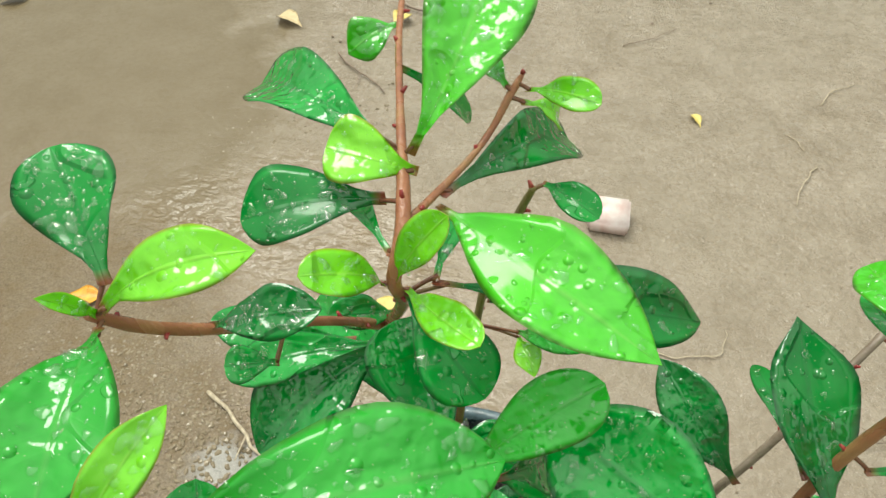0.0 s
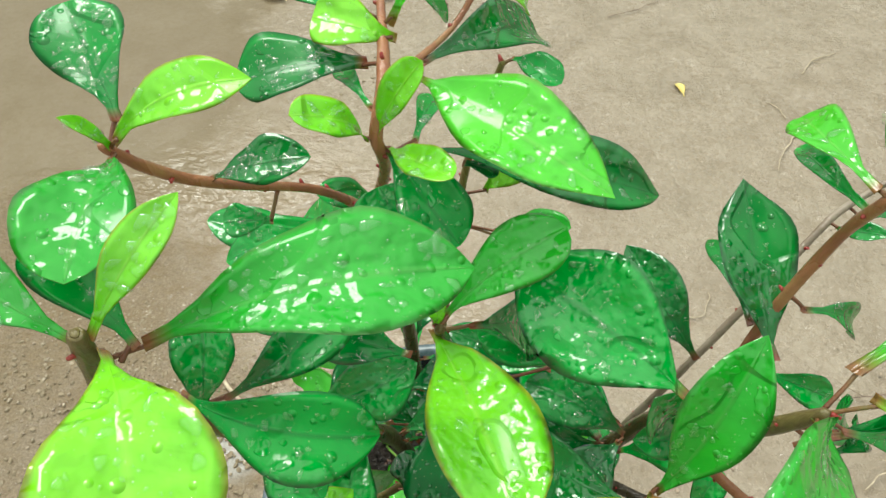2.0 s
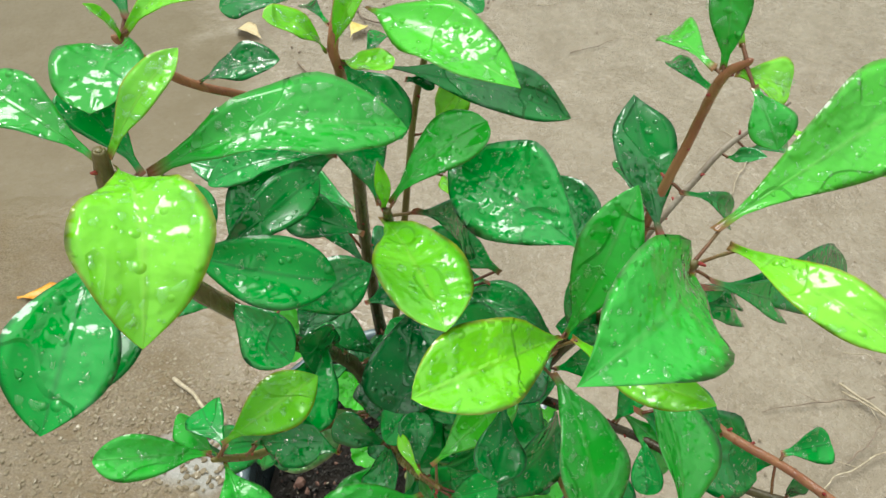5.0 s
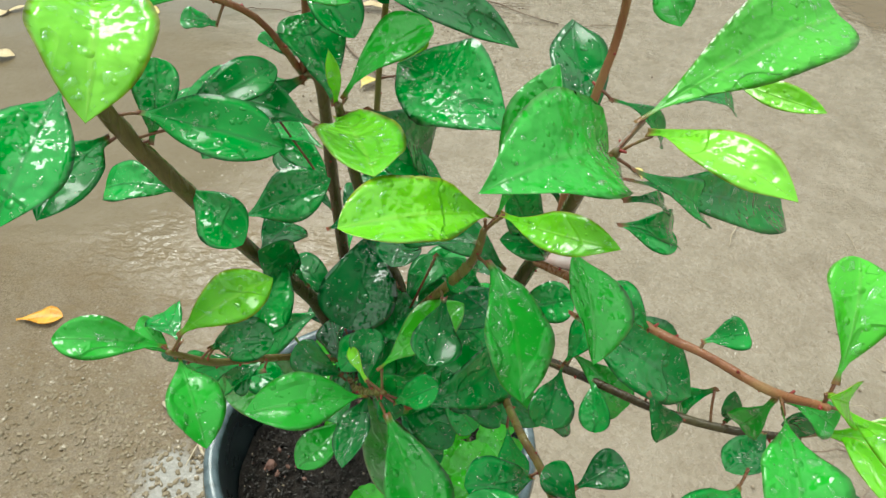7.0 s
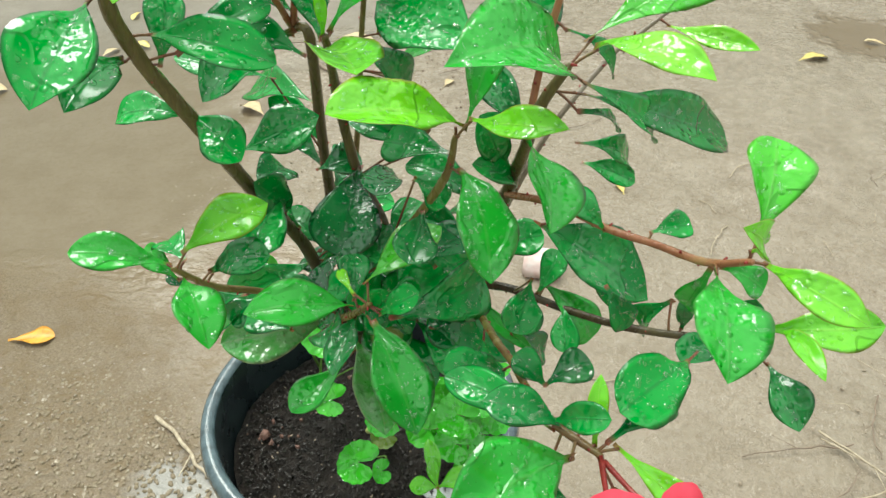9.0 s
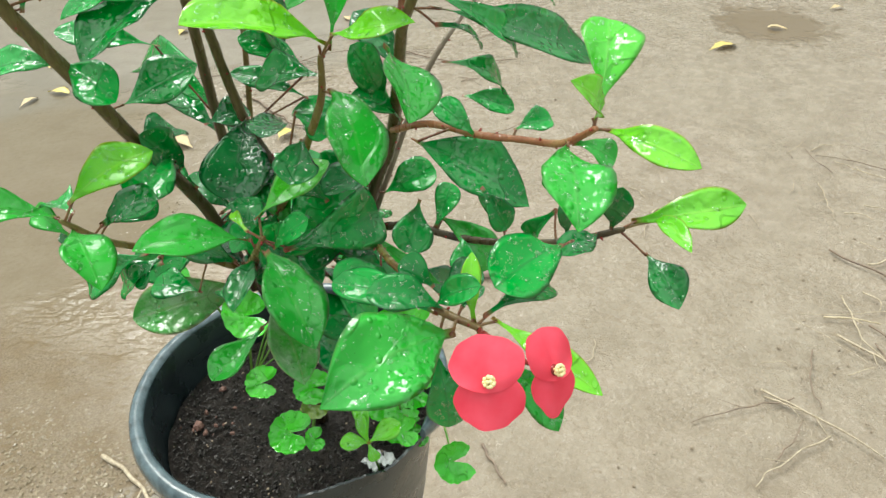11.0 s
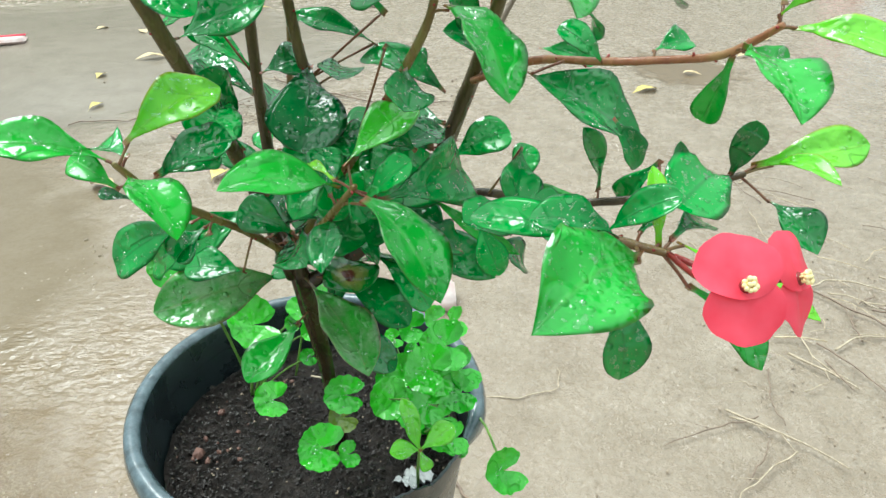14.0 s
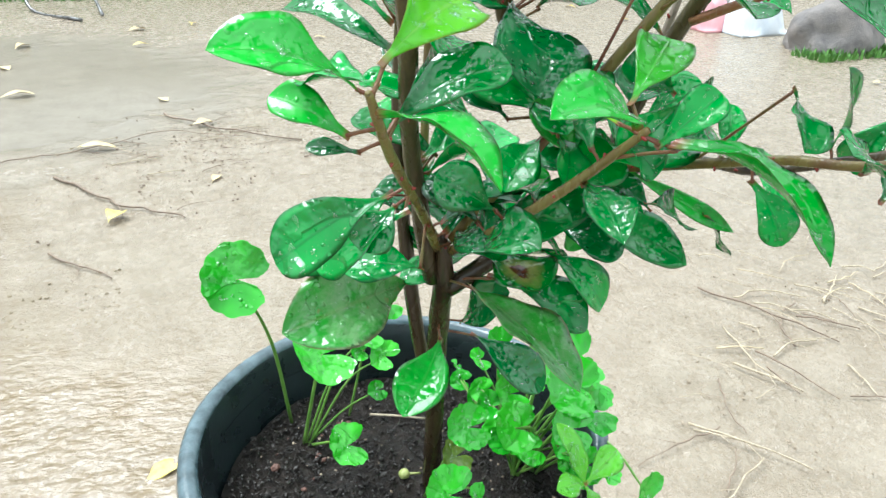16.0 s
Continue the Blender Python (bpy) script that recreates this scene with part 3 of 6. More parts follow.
for a in az:
    # the broken end thins out
    worn = min(1.0, 0.35 + (a - GAP1) / 16)
    rows.append([])
    for r, z in ring:
        r, z = 0.1370 + (r - 0.1370) * worn + 0.0006 * noise.noise(Vector((a * 0.05, z * 90, 0))), 0.252 + (z - 0.252) * worn
        rows[-1].append(bm.verts.new((r * math.cos(radians(a)), r * math.sin(radians(a)), z)))
for r0, r1 in zip(rows, rows[1:]):
    for k in range(len(ring)):
        f = bm.faces.new((r0[k], r1[k], r1[(k + 1) % len(ring)], r0[(k + 1) % len(ring)]))
        # inner faces take the wall's black, without the painted sky tint
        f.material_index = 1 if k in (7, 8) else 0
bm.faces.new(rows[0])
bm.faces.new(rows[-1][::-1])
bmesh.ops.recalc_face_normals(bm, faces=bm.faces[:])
part("rim", bm, (RIM_SKY_TINT, POT), pot, "grey-black rolled rim with a gap, sky sheen in its colour").data.set_sharp_from_angle(angle=0.9)

bm = bmesh.new()
rings = []
for i in range(27):
    r = 0.1285 * i / 26
    rings.append([])
    for k in range(72):
        x, y = r * math.cos(k * math.pi / 36), r * math.sin(k * math.pi / 36)
        z = 0.004 * noise.noise(Vector((x, y, 0)) * 28) + 0.0035 * noise.noise(Vector((x, y, 3)) * 110) + 0.003 * (1 - (r / 0.128) ** 2)
        rings[-1].append(bm.verts.new((x, y, z)))
for a, c in zip(rings[1:], rings[2:]):
    for k in range(72):
        bm.faces.new((a[k], c[k], c[(k + 1) % 72], a[(k + 1) % 72]))
bm.faces.new(rings[1])
for v in rings[0]:
    bm.verts.remove(v)
soil = part("potting_soil", bm, SOIL, None, m=Matrix.Translation((PX, PY, 0.696)))
tagged(soil, "dark wet potting soil with small crumbs", "soil", kind="stuff")


def scatter_mesh(name, places, material, label, category, parent=None, m=Matrix()):
    """Many small flattened stones joined into one mesh. places: x, y, z, radius."""
    t = bmesh.new()
    bmesh.ops.create_icosphere(t, subdivisions=1, radius=1.0)
    tv, tf = [v.co.copy() for v in t.verts], [[v.index for v in f.verts] for f in t.faces]
    t.free()
    rng = random.Random(len(places))
    vs, fs = [], []
    for x, y, z, r in places:
        k = len(vs)
        rot = Euler((rng.uniform(0, 6), rng.uniform(0, 6), rng.uniform(0, 6))).to_matrix()
        sc = Vector((rng.uniform(0.7, 1.3), rng.uniform(0.7, 1.3), rng.uniform(0.5, 0.9)))
        for v in tv:
            q = rot @ Vector((v.x * sc.x, v.y * sc.y, v.z * sc.z)) * (r * (1 + 0.25 * noise.noise(v * 2 + Vector((x, y, z)) * 900)))
            vs.append((x + q.x, y + q.y, z + q.z * 0.75))
        fs += [[k + q for q in f] for f in tf]
    me = bpy.data.meshes.new(name)
    me.from_pydata(vs, [], fs)
    me.materials.append(material)
    ob = put(new(name, me), parent, m)
    return tagged(ob, label, category, kind="stuff")


rng = random.Random(5)
crumbs, reds = [], []
for _ in range(4200):
    a, r = rng.uniform(0, 6.283), 0.124 * math.sqrt(rng.random())
    crumbs.append((PX + r * math.cos(a), PY + r * math.sin(a), 0.699 + rng.uniform(-0.001, 0.003), rng.choice((0.0008, 0.0010, 0.0012, 0.0012, 0.0014, 0.0017, 0.0022))))
for _ in range(22):
    a, r = rng.gauss(math.pi * 0.93, 0.5), rng.uniform(0.06, 0.12)
    reds.append((PX + r * math.cos(a), PY + r * math.sin(a), 0.700, rng.uniform(0.0013, 0.0030)))
reds += [(-0.088, 0.215, 0.702, 0.0058), (-0.070, 0.262, 0.702, 0.0040), (-0.083, 0.232, 0.701, 0.0038)]
scatter_mesh("soil_crumbs", crumbs, CRUMB, "dark damp crumbs of potting soil", "soil")
scatter_mesh("red_gravel", reds, STONE, "small reddish stones on the soil", "gravel")

bm = bmesh.new()
bmesh.ops.create_cube(bm, size=1.0, matrix=Matrix.Diagonal((0.17, 0.17, RIM - 0.27, 1)))
bmesh.ops.subdivide_edges(bm, edges=bm.edges[:], cuts=3, use_grid_fill=True)
for v in bm.verts:
    v.co += 0.004 * noise.noise_vector(v.co * 14)
bmesh.ops.bevel(bm, geom=[e for e in bm.edges if e.calc_face_angle(0) > 1.0], offset=0.008, segments=2, affect='EDGES')
block = part("concrete_block", bm, CONCRETE, None, m=Matrix.Translation((PX, PY, (RIM - 0.27) / 2)))
tagged(block, "plain weathered concrete block under the pot", "block")

# ---- the shrub ----
shrub = base_empty("flowering_shrub", (PX, PY, 0.695), "rain-wet green shrub with glossy leaves and red flowers", "plant")


def branch(*pts, bark=BARK, label="", knobs=0.16, scars=0.011):
    bm = bmesh.new()
    a, c = Vector(pts[-2][:3]), Vector(pts[-1][:3])
    bud = c + (c - a).normalized() * pts[-1][3] * 1.6
    pts = (*pts[:-1], (*c, pts[-1][3] * 0.8), (*bud, pts[-1][3] * 0.3))
    S = tube(bm, pts, 9, 6, knobs)
    rng = random.Random(int(c.x * 10000))
    run, side = 0.0, rng.uniform(0, 6)
    for a, c in zip(S, S[1:]):
        run += (c.xyz - a.xyz).length
        if run > scars and a.z > 0.9:
            run = rng.uniform(-0.004, 0.003)
            side += 2.4
            d = (c.xyz - a.xyz).normalized()
            e = d.orthogonal().normalized()
            out = (e * math.cos(side) + d.cross(e) * math.sin(side)) * 0.9 + d * 0.45
            p0 = a.xyz + out * a[3] * 0.6
            tip = p0 + out * rng.uniform(0.0012, 0.0030)
            tube(bm, [(*p0, 0.0010), (*tip, 0.0005)], 5, 2, 0.0, 1)
    return part("branch", bm, (bark, THORN), shrub, label, Matrix())


COUNT = [0]


def leaf(tone, base, tip, width, up, bow=0.06, point="s", root=None, drops=0, fold=0.30, wave=0.075, twist=0.0, bend=None):
    COUNT[0] += 1
    m, length = frame_of(base, tip, up)
    bm = bmesh.new()
    at = blade(bm, length, width, bow, fold, point, wave, COUNT[0], twist=twist, bend=bend)
    if root:
        inv = m.inverted()
        a, c = inv @ Vector(root), Vector((length * 0.05, 0, 0.0002))
        k = (a + c) / 2 + Vector((0, 0, 0.0006))
        tube(bm, [(*a, 0.0009), (*k, 0.0007), (*c, 0.0008)], 6, 3, 0.0, 1)
    ob = part("leaf", bm, (LEAF[tone], STALK), shrub, "", m)
    drops_on(at, m, length, width, drops, COUNT[0], ob)
    return ob


branch((0.033, 0.207, 0.69, 0.007), (0.028, 0.196, 0.766, 0.0062), (0.021, 0.182, 0.85, 0.0062), (0.015, 0.164, 0.9, 0.0057), (0.0115, 0.16, 0.925, 0.0041))
branch((0.027, 0.197, 0.775, 0.0045), (0.012, 0.202, 0.87, 0.0045), (0.004, 0.205, 0.96, 0.0041), (0.002, 0.196, 1.05, 0.0037), (0.004, 0.178, 1.12, 0.0033), (-0.0067, 0.1875, 1.1219, 0.0029))
branch((-0.0067, 0.1875, 1.1219, 0.0023), (0.0045, 0.158, 1.175, 0.0022), (0.004, 0.148, 1.198, 0.0022), (0.007, 0.158, 1.212, 0.0023), (0.004, 0.2, 1.218, 0.0014), (0, 0.255, 1.214, 0.0013), (0, 0.33, 1.215, 0.0013), bark=BARK_RED)
branch((-0.0067, 0.1875, 1.1219, 0.0023), (-0.02, 0.158, 1.165, 0.0017), (-0.047, 0.138, 1.188, 0.0018), (-0.058, 0.127, 1.204, 0.0019), (-0.064, 0.12, 1.218, 0.0019), bark=BARK_RED)
branch((0.007, 0.16, 1.208, 0.0014), (0.028, 0.195, 1.206, 0.0011), (0.039, 0.209, 1.218, 0.0013), (0.042, 0.212, 1.222, 0.001), bark=BARK_RED)
branch((0.012, 0.19, 0.93, 0.0026), (0.025, 0.215, 1.04, 0.0022), (0.033, 0.213, 1.118, 0.0019), (0.04, 0.198, 1.165, 0.0017), (0.045, 0.185, 1.197, 0.0015), bark=BARK_GREEN)
branch((0.045, 0.122, 0.993, 0.0034), (0.046, 0.136, 1.012, 0.0034), (0.031, 0.147, 1.042, 0.0034), (0.025, 0.145, 1.075, 0.0031), (0.023, 0.135, 1.105, 0.0029), (0.023, 0.113, 1.142, 0.0026))
branch((0.008, 0.165, 0.9, 0.0046), (-0.006, 0.158, 0.965, 0.0045), (-0.015, 0.146, 1, 0.0044), (-0.029, 0.116, 1.053, 0.0042), (-0.047, 0.093, 1.110, 0.0041), (-0.059, 0.081, 1.144, 0.0039), (-0.0625, 0.070, 1.174, 0.0036), (-0.055, 0.0635, 1.211, 0.003))
branch((0.014, 0.155, 0.93, 0.0032), (0.04, 0.125, 0.985, 0.0029), (0.063, 0.1, 1.035, 0.0026), (0.083, 0.076, 1.084, 0.0022), (0.087, 0.064, 1.112, 0.0019), bark=BARK_GREEN)
branch((0.0174, 0.165, 0.893, 0.0057), (0.04, 0.16, 0.908, 0.0054), (0.072, 0.153, 0.934, 0.0051), (0.098, 0.1445, 0.968, 0.0046), (0.11, 0.141, 0.998, 0.0044), (0.123, 0.135, 1.035, 0.0043), (0.128, 0.105, 1.085, 0.0037), (0.131, 0.088, 1.118, 0.0033), (0.14, 0.081, 1.14, 0.0029))
branch((0.127, 0.108, 1.078, 0.0022), (0.134, 0.118, 1.125, 0.0021), (0.143, 0.119, 1.175, 0.0019), (0.142, 0.108, 1.206, 0.0019), (0.146, 0.102, 1.216, 0.0016), bark=BARK_RED)
branch((0.1, 0.15, 0.95, 0.0022), (0.122, 0.153, 1.003, 0.0021), (0.152, 0.163, 1.066, 0.0019), (0.189, 0.188, 1.103, 0.0018), (0.203, 0.198, 1.11, 0.0017), (0.228, 0.205, 1.128, 0.0014), bark=BARK_PALE)
branch((0.123, 0.128, 1.04, 0.0024), (0.142, 0.085, 1.062, 0.0022), (0.164, 0.049, 1.07, 0.002), (0.182, 0.029, 1.075, 0.0019), (0.196, 0.005, 1.083, 0.0019), (0.204, -0.014, 1.098, 0.0019), bark=BARK_RED)
branch((0.098, 0.142, 0.96, 0.0031), (0.13, 0.118, 0.972, 0.0029), (0.162, 0.103, 0.968, 0.0026), (0.192, 0.072, 0.981, 0.0025), (0.222, 0.05, 0.994, 0.0023), (0.244, 0.037, 1.007, 0.0023))
branch((0.098, 0.13, 0.968, 0.0027), (0.104, 0.085, 0.985, 0.0024), (0.11, 0.045, 1, 0.0022), (0.118, 0.018, 1.006, 0.0021), (0.125, -0.03, 1.025, 0.0021), (0.144, -0.053, 1.027, 0.0021), bark=BARK_GREEN)
branch((0.012, 0.15, 0.925, 0.0027), (0.016, 0.108, 0.957, 0.0024), (0.028, 0.08, 0.985, 0.0022), (0.041, 0.056, 1.014, 0.0021), bark=BARK_GREEN)
branch((0.006, 0.155, 0.925, 0.0026), (-0.014, 0.128, 0.958, 0.0023), (-0.035, 0.1, 0.988, 0.0022), (-0.05, 0.078, 1.01, 0.0021), (-0.062, 0.063, 1.034, 0.0019), bark=BARK_GREEN)
leaf("young", (0.0106, 0.1734, 1.2162), (-0.0159, 0.1781, 1.2215), 0.0211, (0.08, -0.53, 0.85), 0.08, "r", (0.006, 0.173, 1.216), 4)
leaf("fresh", (0.0081, 0.1802, 1.2168), (0.0339, 0.2257, 1.2569), 0.0317, (-0.01, -0.66, 0.75), 0.11, "r", (0.006, 0.18, 1.217), 30)
leaf("dark", (0.004, 0.1805, 1.2172), (-0.0549, 0.2512, 1.1928), 0.0278, (-0.43, -0.04, 0.9), 0.09, "s", (0.006, 0.18, 1.217), 14)
leaf("dark", (0.0015, 0.167, 1.211), (-0.04, 0.161, 1.209), 0.025, (0, -0.36, 0.93), 0.1, "s", (0.007, 0.163, 1.214), 18)
leaf("dark", (0.0037, 0.1501, 1.2064), (-0.0106, 0.1831, 1.1974), 0.0072, (-0.23, 0.16, 0.96), 0.11, "p", (0.006, 0.15, 1.206), 0)
leaf("young", (0.0011, 0.1479, 1.1965), (-0.0165, 0.1303, 1.2207), 0.0134, (0.82, -0.05, 0.56), 0.12, "r", (0.004, 0.148, 1.196), 8)
leaf("young", (0.0042, 0.1484, 1.1967), (0.0198, 0.1438, 1.2279), 0.0118, (-0.68, -0.69, 0.24), 0.07, "r", None, 5)
leaf("young", (0.0069, 0.1518, 1.19), (0.0279, 0.1208, 1.2051), 0.0123, (-0.43, 0.14, 0.89), 0.06, "r", (0.005, 0.151, 1.189), 6)
leaf("fresh", (0.0002, 0.2599, 1.2133), (-0.0193, 0.2508, 1.2058), 0.0166, (0.02, -0.66, 0.75), 0.14, "p", None, 6)
leaf("dark", (0.001, 0.2261, 1.2169), (0.0265, 0.2501, 1.1748), 0.0110, (0.87, -0.4, 0.3), 0.08, "p", None, 0)
leaf("dark", (0.0175, 0.1747, 1.2056), (0.0641, 0.2369, 1.1764), 0.0245, (0.6, -0.15, 0.79), 0.08, "r", (0.016, 0.176, 1.206), 12)
leaf("fresh", (0.016, 0.174, 1.203), (0.075, 0.122, 1.195), 0.032, (-0.09, -0.27, 0.96), 0.06, "e", None, 10, bend=-0.02)
leaf("young", (0.0437, 0.2096, 1.2187), (0.0644, 0.1935, 1.2246), 0.0111, (-0.5, -0.34, 0.8), 0.08, "r", (0.041, 0.211, 1.22), 4)
leaf("young", (0.0423, 0.2069, 1.2158), (0.0563, 0.2183, 1.1994), 0.0112, (0.82, -0.33, 0.47), 0.15, "r", (0.038, 0.208, 1.217), 0)
leaf("fresh", (0.0377, 0.2099, 1.2189), (0.0293, 0.2186, 1.2271), 0.0081, (0.04, -0.67, 0.74), 0.10, "s", (0.039, 0.209, 1.218), 3)
leaf("dark", (0.0487, 0.1873, 1.199), (0.0639, 0.169, 1.2014), 0.0110, (-0.39, -0.21, 0.9), 0.14, "r", (0.045, 0.185, 1.197), 5)
leaf("dark", (0.0153, 0.1579, 1.1865), (0.0243, 0.1927, 1.1775), 0.0117, (0.22, 0.19, 0.96), 0.10, "r", (0.005, 0.154, 1.183), 3)
leaf("dark", (0.0145, 0.1573, 1.186), (0.108, 0.172, 1.146), 0.026, (0.31, -0.42, 0.85), 0.08, "p", (0.005, 0.154, 1.183), 6)
leaf("dark", (0.0313, 0.1573, 1.1777), (0.0437, 0.1547, 1.1748), 0.0069, (0.11, -0.45, 0.89), 0.12, "s", None, 0)
leaf("young", (0.0427, 0.2146, 1.1074), (0.0627, 0.2013, 1.1471), 0.0205, (-0.77, -0.62, 0.18), 0.07, "r", (0.032, 0.214, 1.107), 2)
leaf("young", (0.0489, 0.2131, 1.079), (0.0547, 0.1875, 1.0842), 0.0128, (-0.2, 0.15, 0.97), 0.12, "p", (0.029, 0.217, 1.083), 2)
leaf("mid", (0.0489, 0.214, 1.0799), (0.0799, 0.1884, 1.1102), 0.0158, (-0.72, -0.04, 0.7), 0.14, "r", (0.029, 0.217, 1.083), 2)
leaf("mid", (0.0243, 0.1159, 1.1446), (0.0639, 0.1281, 1.1762), 0.0216, (-0.34, -0.65, 0.68), 0.11, "r", (0.023, 0.113, 1.142), 6)
leaf("dark", (0.1005, 0.084, 1.145), (0.0482, 0.129, 1.157), 0.0425, (-0.3, -0.48, 0.82), 0.04, "e", None, 34)
leaf("dark", (0.1377, 0.1484, 1.0641), (0.1062, 0.1877, 1.099), 0.0248, (0, -0.66, 0.75), 0.13, "p", None, 5)
leaf("dark", (-0.0614, 0.1263, 1.222), (-0.0788, 0.1551, 1.2408), 0.025, (0.1, -0.48, 0.87), 0.06, "s", (-0.064, 0.121, 1.217), 26)
leaf("young", (-0.0615, 0.1195, 1.221), (-0.022, 0.124, 1.237), 0.017, (-0.25, -0.5, 0.83), 0.13, "p", (-0.064, 0.121, 1.217), 6)
leaf("young", (-0.0635, 0.1201, 1.2181), (-0.067, 0.1115, 1.2356), 0.0052, (0.98, 0.02, 0.2), 0.12, "p", None, 0)
leaf("mid", (-0.062, 0.117, 1.217), (-0.0568, 0.0712, 1.222), 0.0255, (0.12, 0.08, 0.99), 0.16, "r", (-0.063, 0.121, 1.216), 8)
leaf("dark", (-0.0474, 0.0686, 1.2008), (-0.0695, 0.084, 1.2215), 0.0156, (0.35, -0.53, 0.77), 0.07, "r", (-0.051, 0.066, 1.199), 5)
leaf("dark", (-0.048, 0.1384, 1.1884), (-0.0145, 0.1356, 1.2007), 0.0154, (-0.34, -0.41, 0.85), 0.13, "s", None, 10)
leaf("dark", (-0.0329, 0.1397, 1.1684), (-0.048, 0.1355, 1.1724), 0.0118, (0.35, -0.5, 0.79), 0.11, "r", (-0.031, 0.149, 1.176), 3)
leaf("dark", (-0.0025, 0.1918, 1.1256), (-0.025, 0.1729, 1.1478), 0.0138, (0.73, -0.06, 0.69), 0.09, "r", (-0.007, 0.188, 1.122), 4)
leaf("young", (-0.0529, 0.0637, 1.2116), (-0.0327, 0.0881, 1.2329), 0.0114, (0.14, -0.71, 0.69), 0.06, "p", None, 5)
leaf("mid", (-0.0553, 0.0632, 1.2112), (-0.0915, 0.0807, 1.2267), 0.0181, (0.18, -0.41, 0.89), 0.14, "s", None, 10)
leaf("young", (-0.0515, 0.064, 1.207), (-0.033, 0.007, 1.195), 0.035, (0.35, -0.2, 0.91), 0.24, "p", (-0.053, 0.065, 1.205), 18)
leaf("mid", (-0.047, 0.0706, 1.1987), (0.0335, 0.0943, 1.1977), 0.033, (0.13, -0.31, 0.94), 0.15, "p", (-0.059, 0.067, 1.196), 30)
leaf("dark", (-0.0671, 0.063, 1.1781), (-0.074, 0.006, 1.156), 0.032, (0.3, -0.35, 0.88), 0.12, "p", (-0.0615, 0.068, 1.182), 12)
leaf("dark", (-0.0658, 0.0789, 1.1454), (-0.0713, 0.0238, 1.1463), 0.0238, (0.45, -0.03, 0.89), 0.10, "p", (-0.0595, 0.080, 1.148), 4)
leaf("dark", (-0.053, 0.08, 1.158), (0.0055, 0.072, 1.147), 0.0265, (0.05, -0.6, 0.8), 0.15, "s", (-0.0605, 0.076, 1.158), 12)
leaf("dark", (-0.0521, 0.0832, 1.1404), (-0.0481, 0.1009, 1.171), 0.0190, (0.25, -0.85, 0.46), 0.12, "r", (-0.0585, 0.082, 1.142), 8)
leaf("dark", (-0.0438, 0.0849, 1.1459), (-0.0038, 0.1171, 1.1603), 0.0199, (0.22, -0.62, 0.75), 0.14, "s", (-0.059, 0.081, 1.144), 4)
leaf("dark", (-0.0469, 0.0912, 1.1111), (-0.0868, 0.0991, 1.1064), 0.0217, (-0.2, -0.51, 0.83), 0.12, "s", None, 6)
leaf("dark", (-0.048, 0.096, 1.111), (-0.019, 0.0725, 1.096), 0.024, (-0.15, -0.6, 0.79), 0.05, "s", None, 4)
leaf("dark", (-0.0345, 0.121, 1.074), (0.0125, 0.131, 1.092), 0.028, (0.05, -0.7, 0.71), 0.1, "p", (-0.037, 0.105, 1.078), 4)
leaf("shaded", (-0.03, 0.1172, 1.0467), (-0.0171, 0.1575, 1.0421), 0.0266, (0.43, -0.04, 0.9), 0.13, "r", (-0.028, 0.118, 1.048), 0)
leaf("dark", (0.0022, 0.2118, 1.0285), (-0.0396, 0.2345, 1.0549), 0.0210, (0.16, -0.61, 0.78), 0.10, "p", None, 3)
leaf("dark", (0.0132, 0.1069, 1.1363), (-0.0203, 0.1151, 1.1455), 0.0199, (0.07, -0.61, 0.79), 0.14, "s", None, 4)
leaf("young", (0.0211, 0.1146, 1.1435), (0.0206, 0.1117, 1.1707), 0.0063, (0.14, -0.98, -0.1), 0.14, "p", (0.023, 0.113, 1.142), 0)
leaf("young", (0.02, 0.117, 1.135), (0.0445, 0.041, 1.155), 0.0345, (0.0, 0.12, 0.99), 0.06, "s", (0.023, 0.119, 1.133), 14)
leaf("dark", (0.0195, 0.122, 1.139), (0.0016, 0.156, 1.1681), 0.031, (0.2, -0.55, 0.8), 0.06, "r", (0.0225, 0.117, 1.134), 14)
leaf("dark", (0.0328, 0.116, 1.1404), (0.0617, 0.1512, 1.0909), 0.0313, (0.9, -0.34, 0.28), 0.07, "s", (0.023, 0.115, 1.139), 4)
leaf("dark", (0.0015, 0.1917, 1.0708), (-0.0567, 0.2553, 1.0507), 0.0312, (-0.51, -0.2, 0.84), 0.08, "s", None, 5)
leaf("young", (0.09, 0.065, 1.118), (0.033, 0.021, 1.147), 0.032, (0.42, -0.22, 0.88), 0.09, "s", (0.087, 0.064, 1.112), 10)
leaf("mid", (0.0922, 0.0673, 1.115), (0.1135, 0.085, 1.1788), 0.023, (-0.51, -0.77, 0.38), 0.08, "p", (0.087, 0.064, 1.112), 8)
leaf("mid", (0.1385, 0.0785, 1.1405), (0.0798, 0.0070, 1.1725), 0.045, (0.62, -0.16, 0.76), 0.15, "e", (0.14, 0.081, 1.14), 24)
leaf("young", (0.093, 0.06, 1.125), (0.1315, 0.019, 1.141), 0.0165, (-0.55, -0.3, 0.78), 0.06, "p", (0.087, 0.064, 1.112), 5)
leaf("mid", (0.0895, 0.064, 1.096), (0.1025, 0.009, 1.068), 0.032, (0.27, -0.41, 0.87), 0.14, "p", (0.085, 0.072, 1.092), 22)
leaf("mid", (0.119, 0.055, 1.119), (0.1245, -0.0008, 1.103), 0.03, (0.55, -0.25, 0.8), 0.06, "p", None, 8)
leaf("dark", (0.1296, 0.1273, 1.045), (0.099, 0.1045, 1.075), 0.0202, (0.78, -0.41, 0.48), 0.15, "s", (0.125, 0.129, 1.047), 3)
